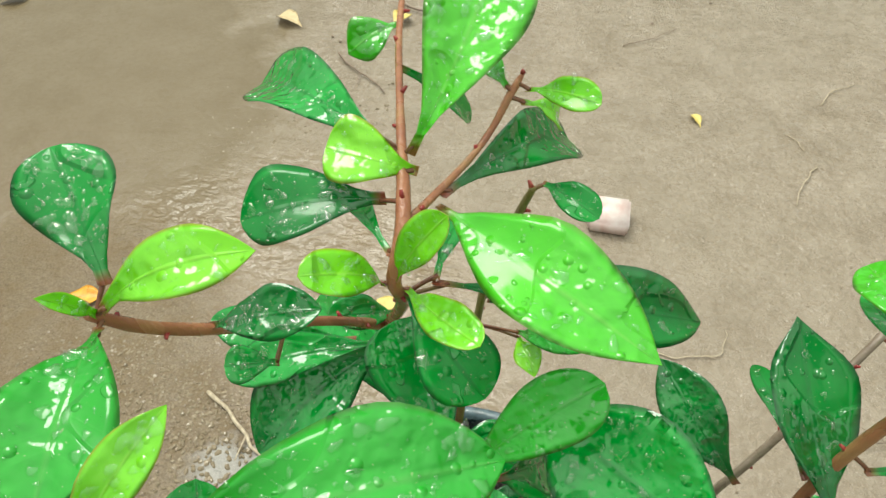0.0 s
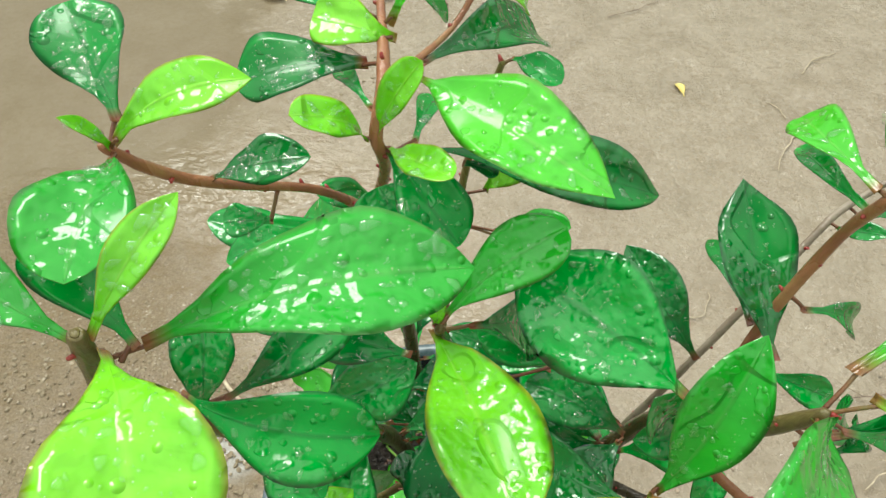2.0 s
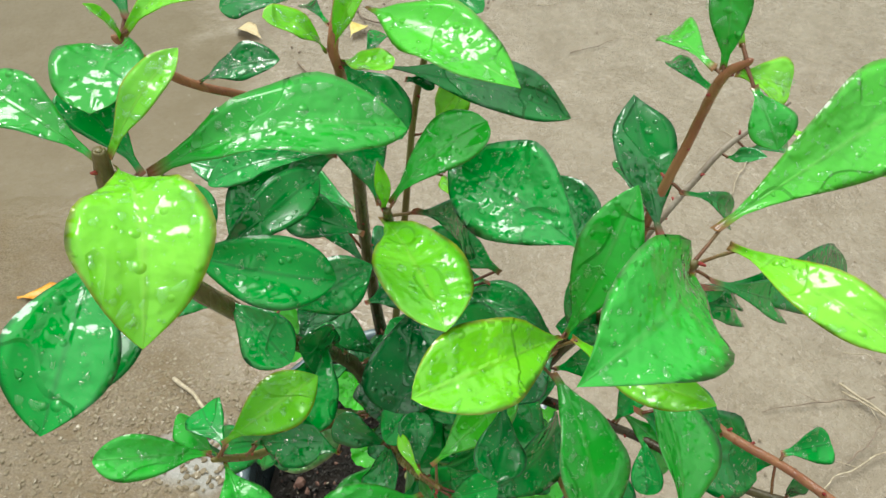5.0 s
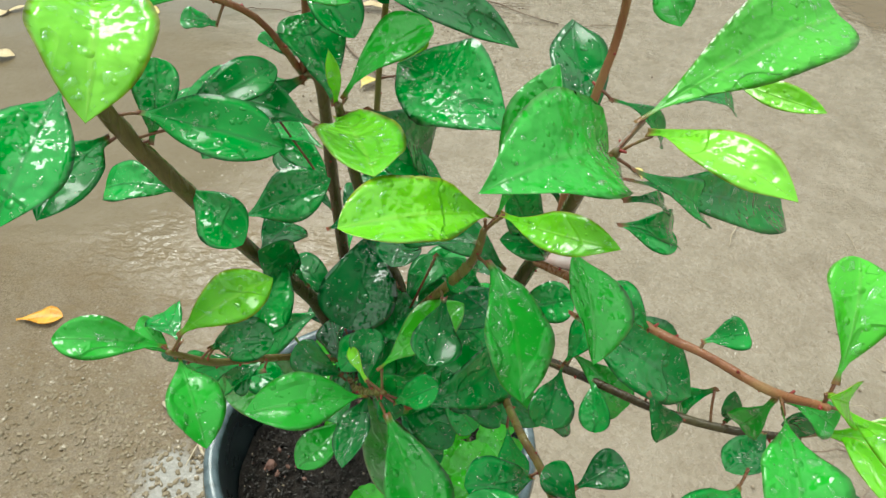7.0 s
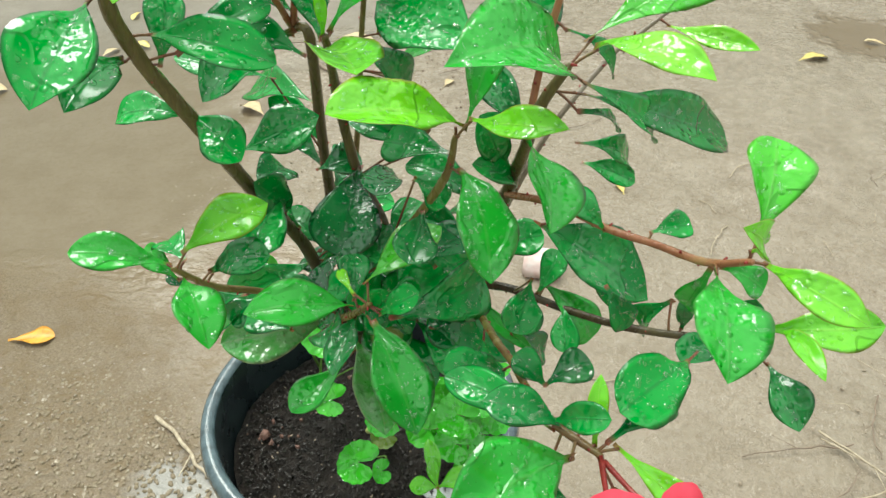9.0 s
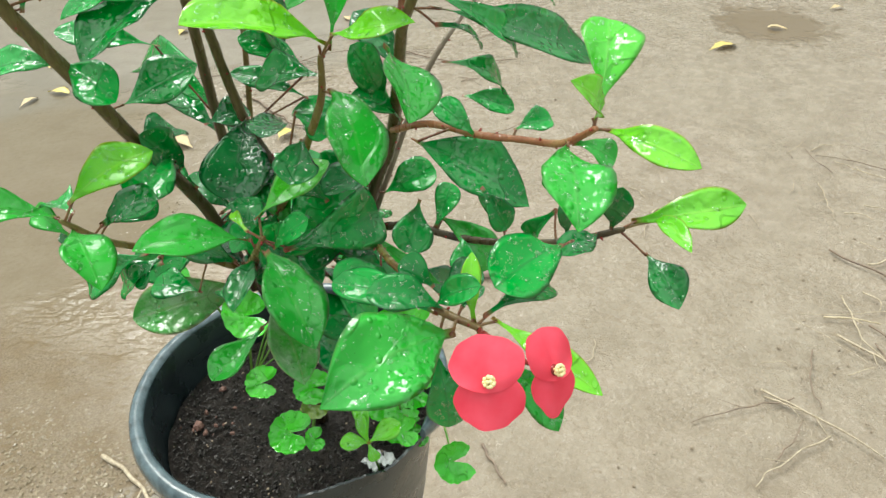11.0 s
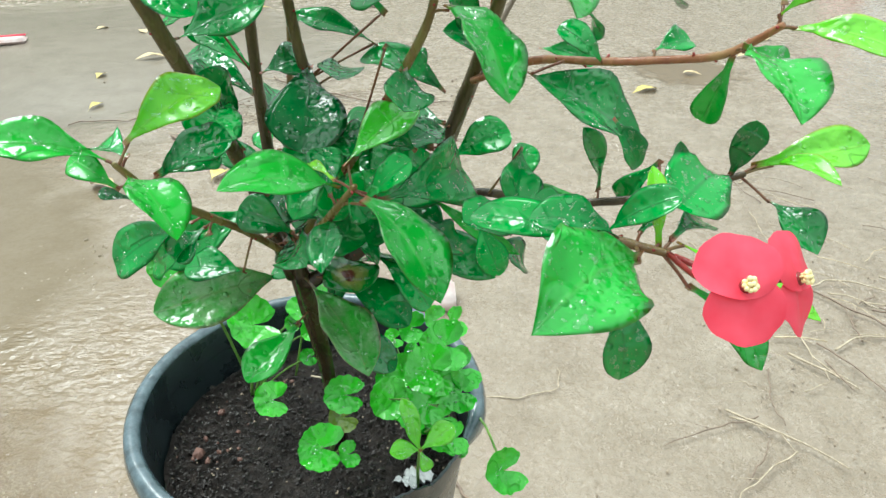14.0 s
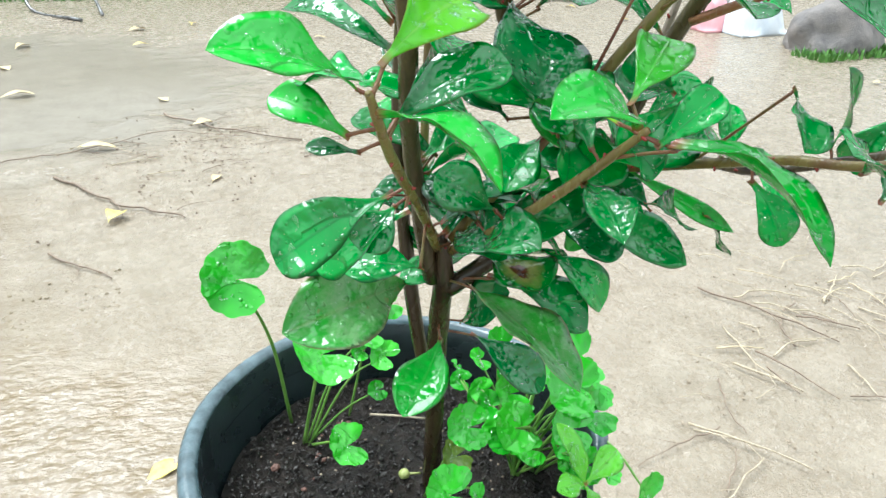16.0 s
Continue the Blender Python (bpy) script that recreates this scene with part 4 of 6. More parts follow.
leaf("dark", (0.0873, 0.0672, 1.1031), (0.0511, 0.0941, 1.0949), 0.0240, (-0.47, -0.4, 0.79), 0.10, "s", None, 3)
leaf("dark", (0.1184, 0.1232, 1.0633), (0.1024, 0.1073, 1.1037), 0.0239, (0.59, -0.8, -0.08), 0.12, "r", (0.126, 0.121, 1.06), 3)
leaf("dark", (0.136, 0.105, 1.133), (0.1305, 0.159, 1.167), 0.0285, (0.12, -0.5, 0.86), 0.05, "e", (0.134, 0.118, 1.125), 8)
leaf("dark", (0.1322, 0.1194, 1.1338), (0.1329, 0.1697, 1.1224), 0.0090, (-0.27, 0.22, 0.94), 0.09, "s", (0.136, 0.119, 1.133), 0)
leaf("fresh", (0.1394, 0.1091, 1.2092), (0.1373, 0.1533, 1.1985), 0.0153, (-0.44, 0.19, 0.88), 0.11, "s", (0.142, 0.107, 1.208), 3)
leaf("mid", (0.1414, 0.1079, 1.21), (0.1375, 0.1159, 1.242), 0.0136, (-0.3, -0.93, 0.2), 0.09, "s", (0.142, 0.107, 1.209), 2)
leaf("dark", (0.1423, 0.11, 1.1996), (0.1412, 0.1533, 1.1867), 0.0085, (-0.44, 0.25, 0.86), 0.09, "p", None, 0)
leaf("young", (0.1446, 0.1059, 1.2195), (0.1452, 0.1225, 1.2345), 0.0047, (-0.33, -0.63, 0.71), 0.11, "p", (0.146, 0.102, 1.216), 0)
leaf("young", (0.1441, 0.1036, 1.2113), (0.1626, 0.0998, 1.2078), 0.0175, (0.02, -0.61, 0.79), 0.11, "r", (0.144, 0.105, 1.212), 3)
leaf("mid", (0.1481, 0.0969, 1.2102), (0.1556, 0.081, 1.1959), 0.0153, (-0.25, -0.71, 0.66), 0.14, "p", (0.146, 0.102, 1.215), 5)
leaf("dark", (0.1989, 0.191, 1.1054), (0.2096, 0.1722, 1.1201), 0.0090, (-0.8, 0.01, 0.6), 0.12, "p", (0.196, 0.193, 1.107), 0)
leaf("dark", (0.144, 0.1158, 1.1475), (0.1768, 0.1287, 1.1148), 0.0129, (0.71, -0.44, 0.54), 0.14, "s", (0.139, 0.12, 1.151), 0)
leaf("fresh", (0.1494, 0.09, 1.1508), (0.2471, 0.1427, 1.1773), 0.0429, (0.08, -0.52, 0.85), 0.08, "r", (0.14, 0.081, 1.14), 34)
leaf("young", (0.152, 0.081, 1.151), (0.1875, 0.021, 1.161), 0.021, (-0.4, -0.05, 0.91), 0.15, "p", (0.14, 0.081, 1.14), 4)
leaf("dark", (0.1478, 0.0775, 1.136), (0.1972, 0.1058, 1.089), 0.0204, (0.74, -0.46, 0.5), 0.14, "p", (0.14, 0.081, 1.14), 5)
leaf("dark", (0.146, 0.079, 1.13), (0.253, 0.136, 1.074), 0.034, (0.55, -0.5, 0.67), 0.05, "s", (0.134, 0.084, 1.128), 16)
leaf("dark", (0.1468, 0.0762, 1.1207), (0.1751, 0.0998, 1.098), 0.0120, (0.7, -0.17, 0.7), 0.15, "s", (0.135, 0.084, 1.13), 0)
leaf("dark", (0.2095, 0.1942, 1.1059), (0.2531, 0.225, 1.0815), 0.0219, (0.62, -0.32, 0.71), 0.12, "p", (0.205, 0.199, 1.111), 0)
leaf("young", (0.226, 0.2003, 1.1194), (0.2674, 0.1539, 1.1216), 0.0147, (-0.54, -0.45, 0.71), 0.07, "p", (0.221, 0.203, 1.123), 0)
leaf("dark", (0.1525, 0.0918, 1.0952), (0.1937, 0.1251, 1.0592), 0.0198, (0.76, -0.34, 0.55), 0.14, "s", None, 3)
leaf("fresh", (0.207, -0.011, 1.106), (0.2215, 0.026, 1.133), 0.028, (0.05, -0.66, 0.75), 0.1, "s", (0.204, -0.014, 1.098), 10)
leaf("young", (0.2047, -0.0116, 1.1018), (0.1852, -0.0363, 1.131), 0.0156, (0.85, -0.51, 0.13), 0.15, "p", (0.204, -0.014, 1.098), 0)
leaf("young", (0.21, -0.0142, 1.098), (0.2402, -0.0466, 1.0921), 0.0177, (-0.35, -0.47, 0.81), 0.14, "p", (0.204, -0.014, 1.098), 5)
leaf("young", (0.2516, 0.0386, 1.0111), (0.3136, 0.0277, 1.0214), 0.0259, (-0.23, -0.6, 0.76), 0.11, "p", (0.244, 0.037, 1.007), 5)
leaf("mid", (0.1945, -0.009, 1.09), (0.185, -0.0605, 1.077), 0.032, (0.2, -0.29, 0.93), 0.13, "p", (0.198, -0, 1.086), 14)
leaf("mid", (0.1994, -0.0025, 1.0865), (0.2181, -0.0091, 1.0785), 0.0143, (0.07, -0.69, 0.72), 0.12, "r", None, 2)
leaf("mid", (0.1979, 0.0007, 1.084), (0.1964, 0.0121, 1.0509), 0.0144, (-0.82, -0.56, -0.15), 0.08, "r", None, 3)
leaf("young", (0.2636, 0.0387, 1.0101), (0.2656, -0.0084, 1.0196), 0.0123, (-0.43, 0.16, 0.89), 0.13, "p", (0.244, 0.037, 1.007), 2)
leaf("dark", (0.2573, 0.0278, 0.9953), (0.2651, -0.0079, 0.9811), 0.0219, (-0.31, -0.41, 0.86), 0.11, "p", (0.244, 0.037, 1.007), 6)
leaf("dark", (0.1802, 0.0348, 1.0772), (0.2004, 0.0372, 1.0806), 0.0148, (-0.07, -0.54, 0.84), 0.09, "r", (0.179, 0.032, 1.074), 3)
leaf("dark", (0.2407, 0.0405, 1.0071), (0.2385, 0.0265, 1.042), 0.0175, (-0.42, -0.83, -0.37), 0.07, "r", (0.24, 0.039, 1.005), 3)
leaf("dark", (0.1301, 0.0654, 1.0638), (0.1943, 0.0513, 1.0201), 0.038, (0.30, -0.60, 0.74), 0.06, "e", (0.153, 0.066, 1.067), 16)
leaf("dark", (0.1628, 0.0484, 1.0689), (0.1446, 0.0617, 1.0848), 0.0155, (0, -0.77, 0.64), 0.15, "r", (0.164, 0.049, 1.07), 2)
leaf("dark", (0.197, -0.005, 1.031), (0.155, -0.042, 1.039), 0.031, (0.42, -0.3, 0.85), 0.1, "r", (0.207, 0.008, 1.024), 16)
leaf("dark", (0.2338, 0.0441, 1.002), (0.2045, 0.0175, 1.008), 0.0192, (0.08, -0.18, 0.98), 0.07, "r", (0.233, 0.043, 1), 4)
leaf("dark", (0.2162, 0.0681, 1.0054), (0.207, 0.0839, 0.97), 0.0203, (-0.95, -0.31, 0.11), 0.13, "r", (0.213, 0.056, 0.99), 2)
leaf("dark", (0.219, 0.055, 0.9944), (0.2154, 0.0522, 1.0233), 0.0095, (-0.31, -0.94, -0.13), 0.10, "s", (0.217, 0.053, 0.992), 0)
leaf("dark", (0.1877, 0.0832, 0.9824), (0.1678, 0.0715, 1.0281), 0.0159, (0.52, -0.85, 0.01), 0.07, "s", (0.185, 0.079, 0.977), 0)
leaf("dark", (0.1629, 0.1042, 0.9696), (0.1605, 0.075, 0.9557), 0.0185, (-0.13, -0.42, 0.9), 0.09, "r", (0.162, 0.103, 0.968), 4)
leaf("dark", (0.1325, 0.07, 1.0215), (0.1205, 0.0462, 1.0015), 0.0245, (0.3, -0.6, 0.74), 0.05, "r", (0.131, 0.116, 0.972), 5)
leaf("mid", (0.1491, 0.117, 0.9781), (0.182, 0.0969, 0.9469), 0.0276, (0.16, -0.75, 0.64), 0.14, "r", (0.146, 0.111, 0.97), 2)
leaf("shaded", (0.1286, 0.0982, 0.9504), (0.155, 0.1093, 0.9211), 0.0240, (0.74, -0.46, 0.49), 0.06, "s", None, 0)
leaf("dark", (0.1362, 0.0197, 0.9873), (0.1612, 0.0272, 0.9982), 0.0200, (-0.22, -0.49, 0.84), 0.12, "r", None, 3)
leaf("dark", (0.1314, -0.002, 1.0115), (0.117, 0.0084, 1.0247), 0.0160, (0.15, -0.69, 0.71), 0.06, "r", None, 3)
leaf("dark", (0.1135, 0.0161, 1.0033), (0.0809, -0.0001, 1.021), 0.0241, (0.56, -0.28, 0.78), 0.12, "r", (0.118, 0.018, 1.006), 6)
leaf("dark", (0.1332, -0.041, 1.0276), (0.0974, -0.0329, 1.0369), 0.0190, (0.11, -0.49, 0.87), 0.09, "s", None, 10)
leaf("mid", (0.135, -0.055, 1.027), (0.076, -0.0938, 1.031), 0.040, (0.28, -0.50, 0.82), 0.09, "e", (0.137, -0.046, 1.027), 18, bend=-0.06)
leaf("young", (0.1438, -0.0509, 1.0276), (0.1462, -0.0341, 1.0543), 0.0093, (-0.11, -0.84, 0.54), 0.14, "p", (0.142, -0.051, 1.027), 3)
leaf("young", (0.152, -0.050, 1.0285), (0.1925, -0.0875, 1.0105), 0.0150, (0.05, -0.55, 0.83), 0.03, "p", (0.144, -0.053, 1.027), 2)
leaf("mid", (0.150, -0.0635, 1.0175), (0.1754, -0.085, 0.9885), 0.0165, (0.04, -0.72, 0.69), 0.06, "p", (0.144, -0.053, 1.027), 0, bend=0.08)
leaf("dark", (0.1254, -0.0484, 1.0136), (0.129, -0.0629, 0.975), 0.0205, (-0.04, -0.94, 0.35), 0.15, "p", (0.132, -0.041, 1.027), 5)
leaf("dark", (0.1393, -0.0435, 1.0307), (0.151, -0.0387, 1.0376), 0.0075, (-0.29, -0.48, 0.83), 0.09, "p", (0.137, -0.046, 1.027), 0)
leaf("dark", (0.1484, -0.0512, 1.0308), (0.1897, -0.0136, 1.0129), 0.0166, (0.53, -0.18, 0.83), 0.07, "r", (0.144, -0.053, 1.027), 2)
leaf("dark", (0.1288, -0.0367, 1.028), (0.1459, -0.0569, 1.0527), 0.0138, (-0.88, -0.23, 0.41), 0.11, "r", (0.129, -0.038, 1.027), 0)
leaf("dark", (0.1292, -0.0403, 1.0255), (0.0814, -0.0087, 1.0271), 0.0188, (-0.27, -0.45, 0.85), 0.06, "s", (0.13, -0.04, 1.027), 6)
leaf("mid", (0.034, 0.05, 1.019), (-0.019, 0.0275, 1.034), 0.0275, (0.3, -0.29, 0.91), 0.13, "p", None, 12)
leaf("fresh", (0.0385, 0.062, 1.0235), (0.082, 0.0942, 1.0401), 0.0241, (-0.05, -0.4, 0.91), 0.08, "p", (0.041, 0.056, 1.014), 4)
leaf("mid", (0.0435, 0.043, 1.014), (0.068, -0.013, 0.989), 0.033, (0.3, -0.38, 0.87), 0.17, "p", (0.036, 0.066, 1.002), 20)
leaf("dark", (0.0315, 0.0746, 0.9883), (0.021, 0.0322, 0.9835), 0.0193, (-0.16, -0.07, 0.98), 0.10, "p", (0.03, 0.076, 0.99), 5)
leaf("young", (0.0335, 0.0595, 1.0178), (0.0226, 0.0831, 1.0183), 0.0064, (-0.16, -0.09, 0.98), 0.11, "p", (0.041, 0.056, 1.014), 0)
leaf("dark", (0.0314, 0.0711, 1.0038), (0.0307, 0.0927, 1.0219), 0.0190, (0.07, -0.64, 0.76), 0.07, "r", (0.034, 0.068, 0.999), 6)
leaf("dark", (0.0463, 0.0527, 1.0098), (0.0691, 0.0484, 1.0297), 0.0169, (-0.6, -0.57, 0.56), 0.06, "r", (0.041, 0.056, 1.014), 3)
leaf("dark", (0.1034, 0.1431, 0.9782), (0.0586, 0.0843, 0.9928), 0.0529, (0.54, -0.21, 0.82), 0.14, "r", None, 4)
leaf("dark", (0.0628, 0.0595, 1.0242), (0.0419, 0.063, 1.0018), 0.0209, (-0.51, -0.78, 0.35), 0.09, "r", None, 3)
leaf("dark", (0.0705, 0.071, 1.066), (0.064, 0.0362, 1.0585), 0.0235, (0.33, -0.3, 0.9), 0.04, "r", (0.07, 0.091, 1.052), 4)
leaf("shaded", (0.0432, 0.1386, 1.0178), (0.0265, 0.0996, 1.0226), 0.0247, (0.37, -0.04, 0.93), 0.14, "r", None, 2)
leaf("shaded", (0.0329, 0.1476, 1.0502), (0.0208, 0.0938, 1.0194), 0.0421, (0.1, -0.51, 0.85), 0.09, "r", (0.029, 0.148, 1.05), 4)
leaf("shaded", (0.0509, 0.151, 1.0441), (0.0435, 0.108, 1.0525), 0.0250, (0.19, -0.07, 0.98), 0.10, "r", (0.033, 0.146, 1.037), 2)
leaf("mid", (-0.0643, 0.0648, 1.0363), (-0.1103, 0.0535, 1.0535), 0.021, (0.48, -0.5, 0.72), 0.1, "s", (-0.062, 0.063, 1.034), 8)
leaf("young", (-0.058, 0.066, 1.043), (-0.0145, 0.092, 1.058), 0.0265, (0.14, -0.66, 0.74), 0.15, "p", (-0.062, 0.063, 1.034), 12)
leaf("mid", (-0.0597, 0.065, 1.0294), (-0.0375, 0.0205, 1.0165), 0.027, (0.4, -0.12, 0.9), 0.13, "p", None, 10)
leaf("dark", (-0.0574, 0.0675, 1.0365), (-0.0746, 0.0914, 1.0336), 0.021, (-0.19, -0.02, 0.98), 0.11, "r", (-0.061, 0.064, 1.032), 2)
leaf("dark", (-0.0496, 0.079, 1.0192), (-0.0113, 0.066, 1.0411), 0.0229, (-0.55, -0.48, 0.68), 0.12, "r", (-0.052, 0.075, 1.014), 5)
leaf("dark", (-0.0315, 0.1027, 0.9747), (-0.0683, 0.1203, 0.9494), 0.0272, (-0.64, -0.51, 0.58), 0.11, "r", (-0.03, 0.107, 0.981), 3)
leaf("dark", (-0.0497, 0.0752, 1.0231), (-0.0201, 0.0918, 1.0255), 0.0223, (0.29, -0.62, 0.73), 0.11, "s", (-0.054, 0.072, 1.018), 4)
leaf("dark", (-0.0157, 0.1276, 1.0381), (-0.0257, 0.0742, 1.035), 0.0294, (0.4, -0.13, 0.91), 0.12, "r", (-0.024, 0.126, 1.034), 2)
leaf("dark", (-0.0155, 0.1397, 1.021), (-0.0254, 0.1103, 1.0602), 0.0279, (0.93, -0.36, -0.04), 0.14, "s", (-0.019, 0.137, 1.016), 2)
leaf("dark", (0.0015, 0.2018, 1.015), (-0.0423, 0.2617, 1.0305), 0.0274, (-0.15, -0.35, 0.93), 0.11, "s", (0.002, 0.201, 1.014), 3)
leaf("aged", (0.001, 0.177, 0.895), (-0.08, 0.142, 0.901), 0.042, (0.3, -0.7, 0.65), 0.1, "s", (0.015, 0.164, 0.9), 6)
leaf("dark", (-0.0391, 0.1029, 0.9824), (-0.0862, 0.1104, 0.956), 0.0283, (-0.45, -0.63, 0.63), 0.10, "r", (-0.033, 0.102, 0.986), 3)
leaf("dark", (-0.0351, 0.1098, 0.9747), (-0.0541, 0.101, 0.9615), 0.0208, (-0.22, -0.63, 0.74), 0.12, "r", (-0.028, 0.109, 0.979), 4)
leaf("dark", (0.012, 0.106, 0.966), (-0.016, 0.114, 0.983), 0.0230, (-0.21, -0.77, 0.6), 0.08, "r", (0.017, 0.105, 0.959), 3)
leaf("blotched", (0.0400, 0.1600, 0.9160), (0.0480, 0.1180, 0.9110), 0.0370, (0.05, -0.35, 0.93), 0.06, "r", (0.036, 0.161, 0.905), 3)
leaf("aged", (0.0190, 0.1425, 0.9075), (0.0450, 0.0715, 0.8815), 0.0365, (0.25, -0.35, 0.9), 0.04, "p", (0.015, 0.164, 0.9), 6, bend=0.03)
leaf("dark", (0.034, 0.150, 0.9055), (0.0796, 0.1151, 0.8816), 0.0310, (0.1, -0.55, 0.82), 0.12, "s", (0.021, 0.163, 0.899), 8)
leaf("dark", (0.0641, 0.1502, 0.9173), (0.0956, 0.1248, 0.8862), 0.0236, (0.08, -0.73, 0.68), 0.15, "r", (0.061, 0.156, 0.924), 2)
leaf("dark", (0.0752, 0.1511, 0.9351), (0.1362, 0.1094, 0.9136), 0.0288, (-0.23, -0.69, 0.68), 0.11, "p", (0.074, 0.152, 0.937), 0)
leaf("mid", (0.009, 0.152, 0.871), (-0.029, 0.113, 0.857), 0.027, (-0.1, -0.35, 0.93), 0.06, "s", (0.0205, 0.18, 0.862), 3)
leaf("shaded", (0.0317, 0.1703, 0.8634), (0.0419, 0.1379, 0.9005), 0.0268, (-0.95, 0.04, 0.3), 0.11, "r", (0.019, 0.177, 0.865), 0)
leaf("mid", (0.0948, 0.1325, 0.9696), (0.1447, 0.0915, 0.9402), 0.0111, (-0.27, -0.76, 0.59), 0.06, "p", (0.098, 0.13, 0.968), 0)
leaf("dark", (0.1057, 0.0572, 0.9875), (0.1135, 0.0395, 0.963), 0.0178, (-0.51, -0.77, 0.4), 0.10, "s", (0.107, 0.06, 0.994), 4)
leaf("dark", (0.0792, 0.0829, 1.0188), (0.0627, 0.0981, 1.0314), 0.0199, (-0.35, -0.79, 0.5), 0.11, "r", None, 2)
leaf("mid", (0.0535, 0.1094, 0.9823), (0.0408, 0.1302, 1.0078), 0.0189, (-0.34, -0.81, 0.49), 0.06, "s", (0.044, 0.121, 0.994), 0)
leaf("mid", (-0.0658, 0.0729, 1.0188), (-0.0879, 0.09, 1.03), 0.0151, (-0.21, -0.71, 0.67), 0.12, "s", (-0.056, 0.07, 1.022), 2)
leaf("dark", (-0.0611, 0.0755, 1.0123), (-0.078, 0.0842, 1.0133), 0.0066, (-0.3, -0.65, 0.7), 0.12, "s", (-0.053, 0.074, 1.016), 0)
leaf("dark", (0.05, 0.1241, 0.9986), (0.0167, 0.1536, 1.022), 0.0308, (-0.28, -0.77, 0.57), 0.07, "s", (0.046, 0.126, 0.997), 4)
leaf("shaded", (0.0302, 0.134, 0.9975), (0.0126, 0.1498, 1.0101), 0.0127, (-0.27, -0.77, 0.58), 0.12, "s", (0.046, 0.128, 1), 0)
leaf("mid", (0.0765, 0.154, 0.9452), (0.0635, 0.1669, 0.9569), 0.0149, (-0.25, -0.77, 0.58), 0.10, "r", (0.079, 0.151, 0.942), 0)
leaf("dark", (0.0064, 0.1506, 1.1913), (0.0301, 0.1267, 1.1696), 0.0233, (0.14, -0.59, 0.8), 0.12, "s", (0.005, 0.15, 1.191), 8)
leaf("dark", (-0.004, 0.1812, 1.1219), (-0.0573, 0.1467, 1.0928), 0.0375, (-0.13, -0.52, 0.85), 0.09, "p", (-0.003, 0.183, 1.124), 8)
leaf("dark", (-0.0052, 0.1798, 1.1207), (-0.0687, 0.1686, 1.1131), 0.0193, (-0.04, -0.4, 0.92), 0.12, "s", (-0.003, 0.183, 1.124), 6)
leaf("dark", (0.0526, 0.0514, 1.0084), (0.1079, 0.0955, 1.0013), 0.0367, (0.56, -0.62, 0.55), 0.13, "r", (0.041, 0.056, 1.014), 10)
leaf("dark", (-0.01, 0.1775, 0.9507), (-0.0757, 0.1654, 0.9255), 0.034, (0.25, -0.75, 0.61), 0.08, "s", (0.005, 0.178, 0.945), 6)
leaf("shaded", (0.0057, 0.1701, 0.9381), (-0.0156, 0.1904, 0.9476), 0.0258, (-0.02, -0.44, 0.9), 0.07, "r", (0.011, 0.16, 0.925), 2)
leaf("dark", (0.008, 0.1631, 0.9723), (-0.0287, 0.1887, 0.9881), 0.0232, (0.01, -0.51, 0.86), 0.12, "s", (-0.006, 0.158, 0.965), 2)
leaf("shaded", (0.0049, 0.1446, 1.048), (0.0322, 0.157, 1.0489), 0.0226, (0.23, -0.57, 0.79), 0.15, "s", None, 0)
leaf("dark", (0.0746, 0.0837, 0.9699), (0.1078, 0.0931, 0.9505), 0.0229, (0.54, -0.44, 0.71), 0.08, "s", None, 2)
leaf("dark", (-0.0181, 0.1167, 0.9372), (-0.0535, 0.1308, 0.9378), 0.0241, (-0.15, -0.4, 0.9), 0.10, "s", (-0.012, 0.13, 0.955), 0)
leaf("shaded", (0.0384, 0.1712, 0.854), (0.0722, 0.1381, 0.8247), 0.0256, (-0.12, -0.72, 0.68), 0.11, "s", (0.02, 0.181, 0.855), 0)
leaf("dark", (0.0384, 0.0607, 1.0102), (0.0478, 0.0508, 0.999), 0.0147, (-0.08, -0.78, 0.62), 0.09, "r", None, 0)
leaf("mid", (0.08, 0.1498, 0.938), (0.0848, 0.1368, 0.9192), 0.0221, (-0.16, -0.83, 0.53), 0.09, "r", (0.077, 0.152, 0.939), 0)
leaf("dark", (0.1718, 0.1514, 1.0488), (0.2051, 0.1408, 1.0401), 0.0167, (-0.05, -0.72, 0.69), 0.09, "s", None, 2)
leaf("dark", (0.1129, 0.1408, 0.9869), (0.1505, 0.136, 1.003), 0.0258, (-0.16, -0.67, 0.73), 0.09, "r", (0.106, 0.142, 0.988), 4)
leaf("dark", (0.1454, 0.1128, 0.9723), (0.1594, 0.1276, 0.9973), 0.0178, (-0.19, -0.8, 0.58), 0.11, "r", (0.143, 0.112, 0.971), 2)
leaf("dark", (0.1623, 0.0306, 1.0487), (0.1754, 0.0245, 1.0244), 0.0161, (0.19, -0.92, 0.34), 0.09, "s", None, 2)
leaf("dark", (0.1064, 0.1265, 1.0345), (0.0607, 0.1452, 1.0515), 0.0271, (0.13, -0.47, 0.87), 0.13, "s", None, 10)
leaf("dark", (0.0765, 0.1324, 0.9675), (0.0414, 0.1409, 0.9748), 0.0269, (0.1, -0.37, 0.92), 0.06, "s", None, 8)
leaf("dark", (-0.0096, 0.1437, 1.0038), (-0.0348, 0.1562, 1.015), 0.0223, (0.18, -0.42, 0.89), 0.11, "r", (-0.013, 0.15, 0.991), 6)
leaf("dark", (0.1043, 0.1117, 0.949), (0.0814, 0.1286, 0.964), 0.0272, (0.17, -0.51, 0.84), 0.13, "r", None, 6)
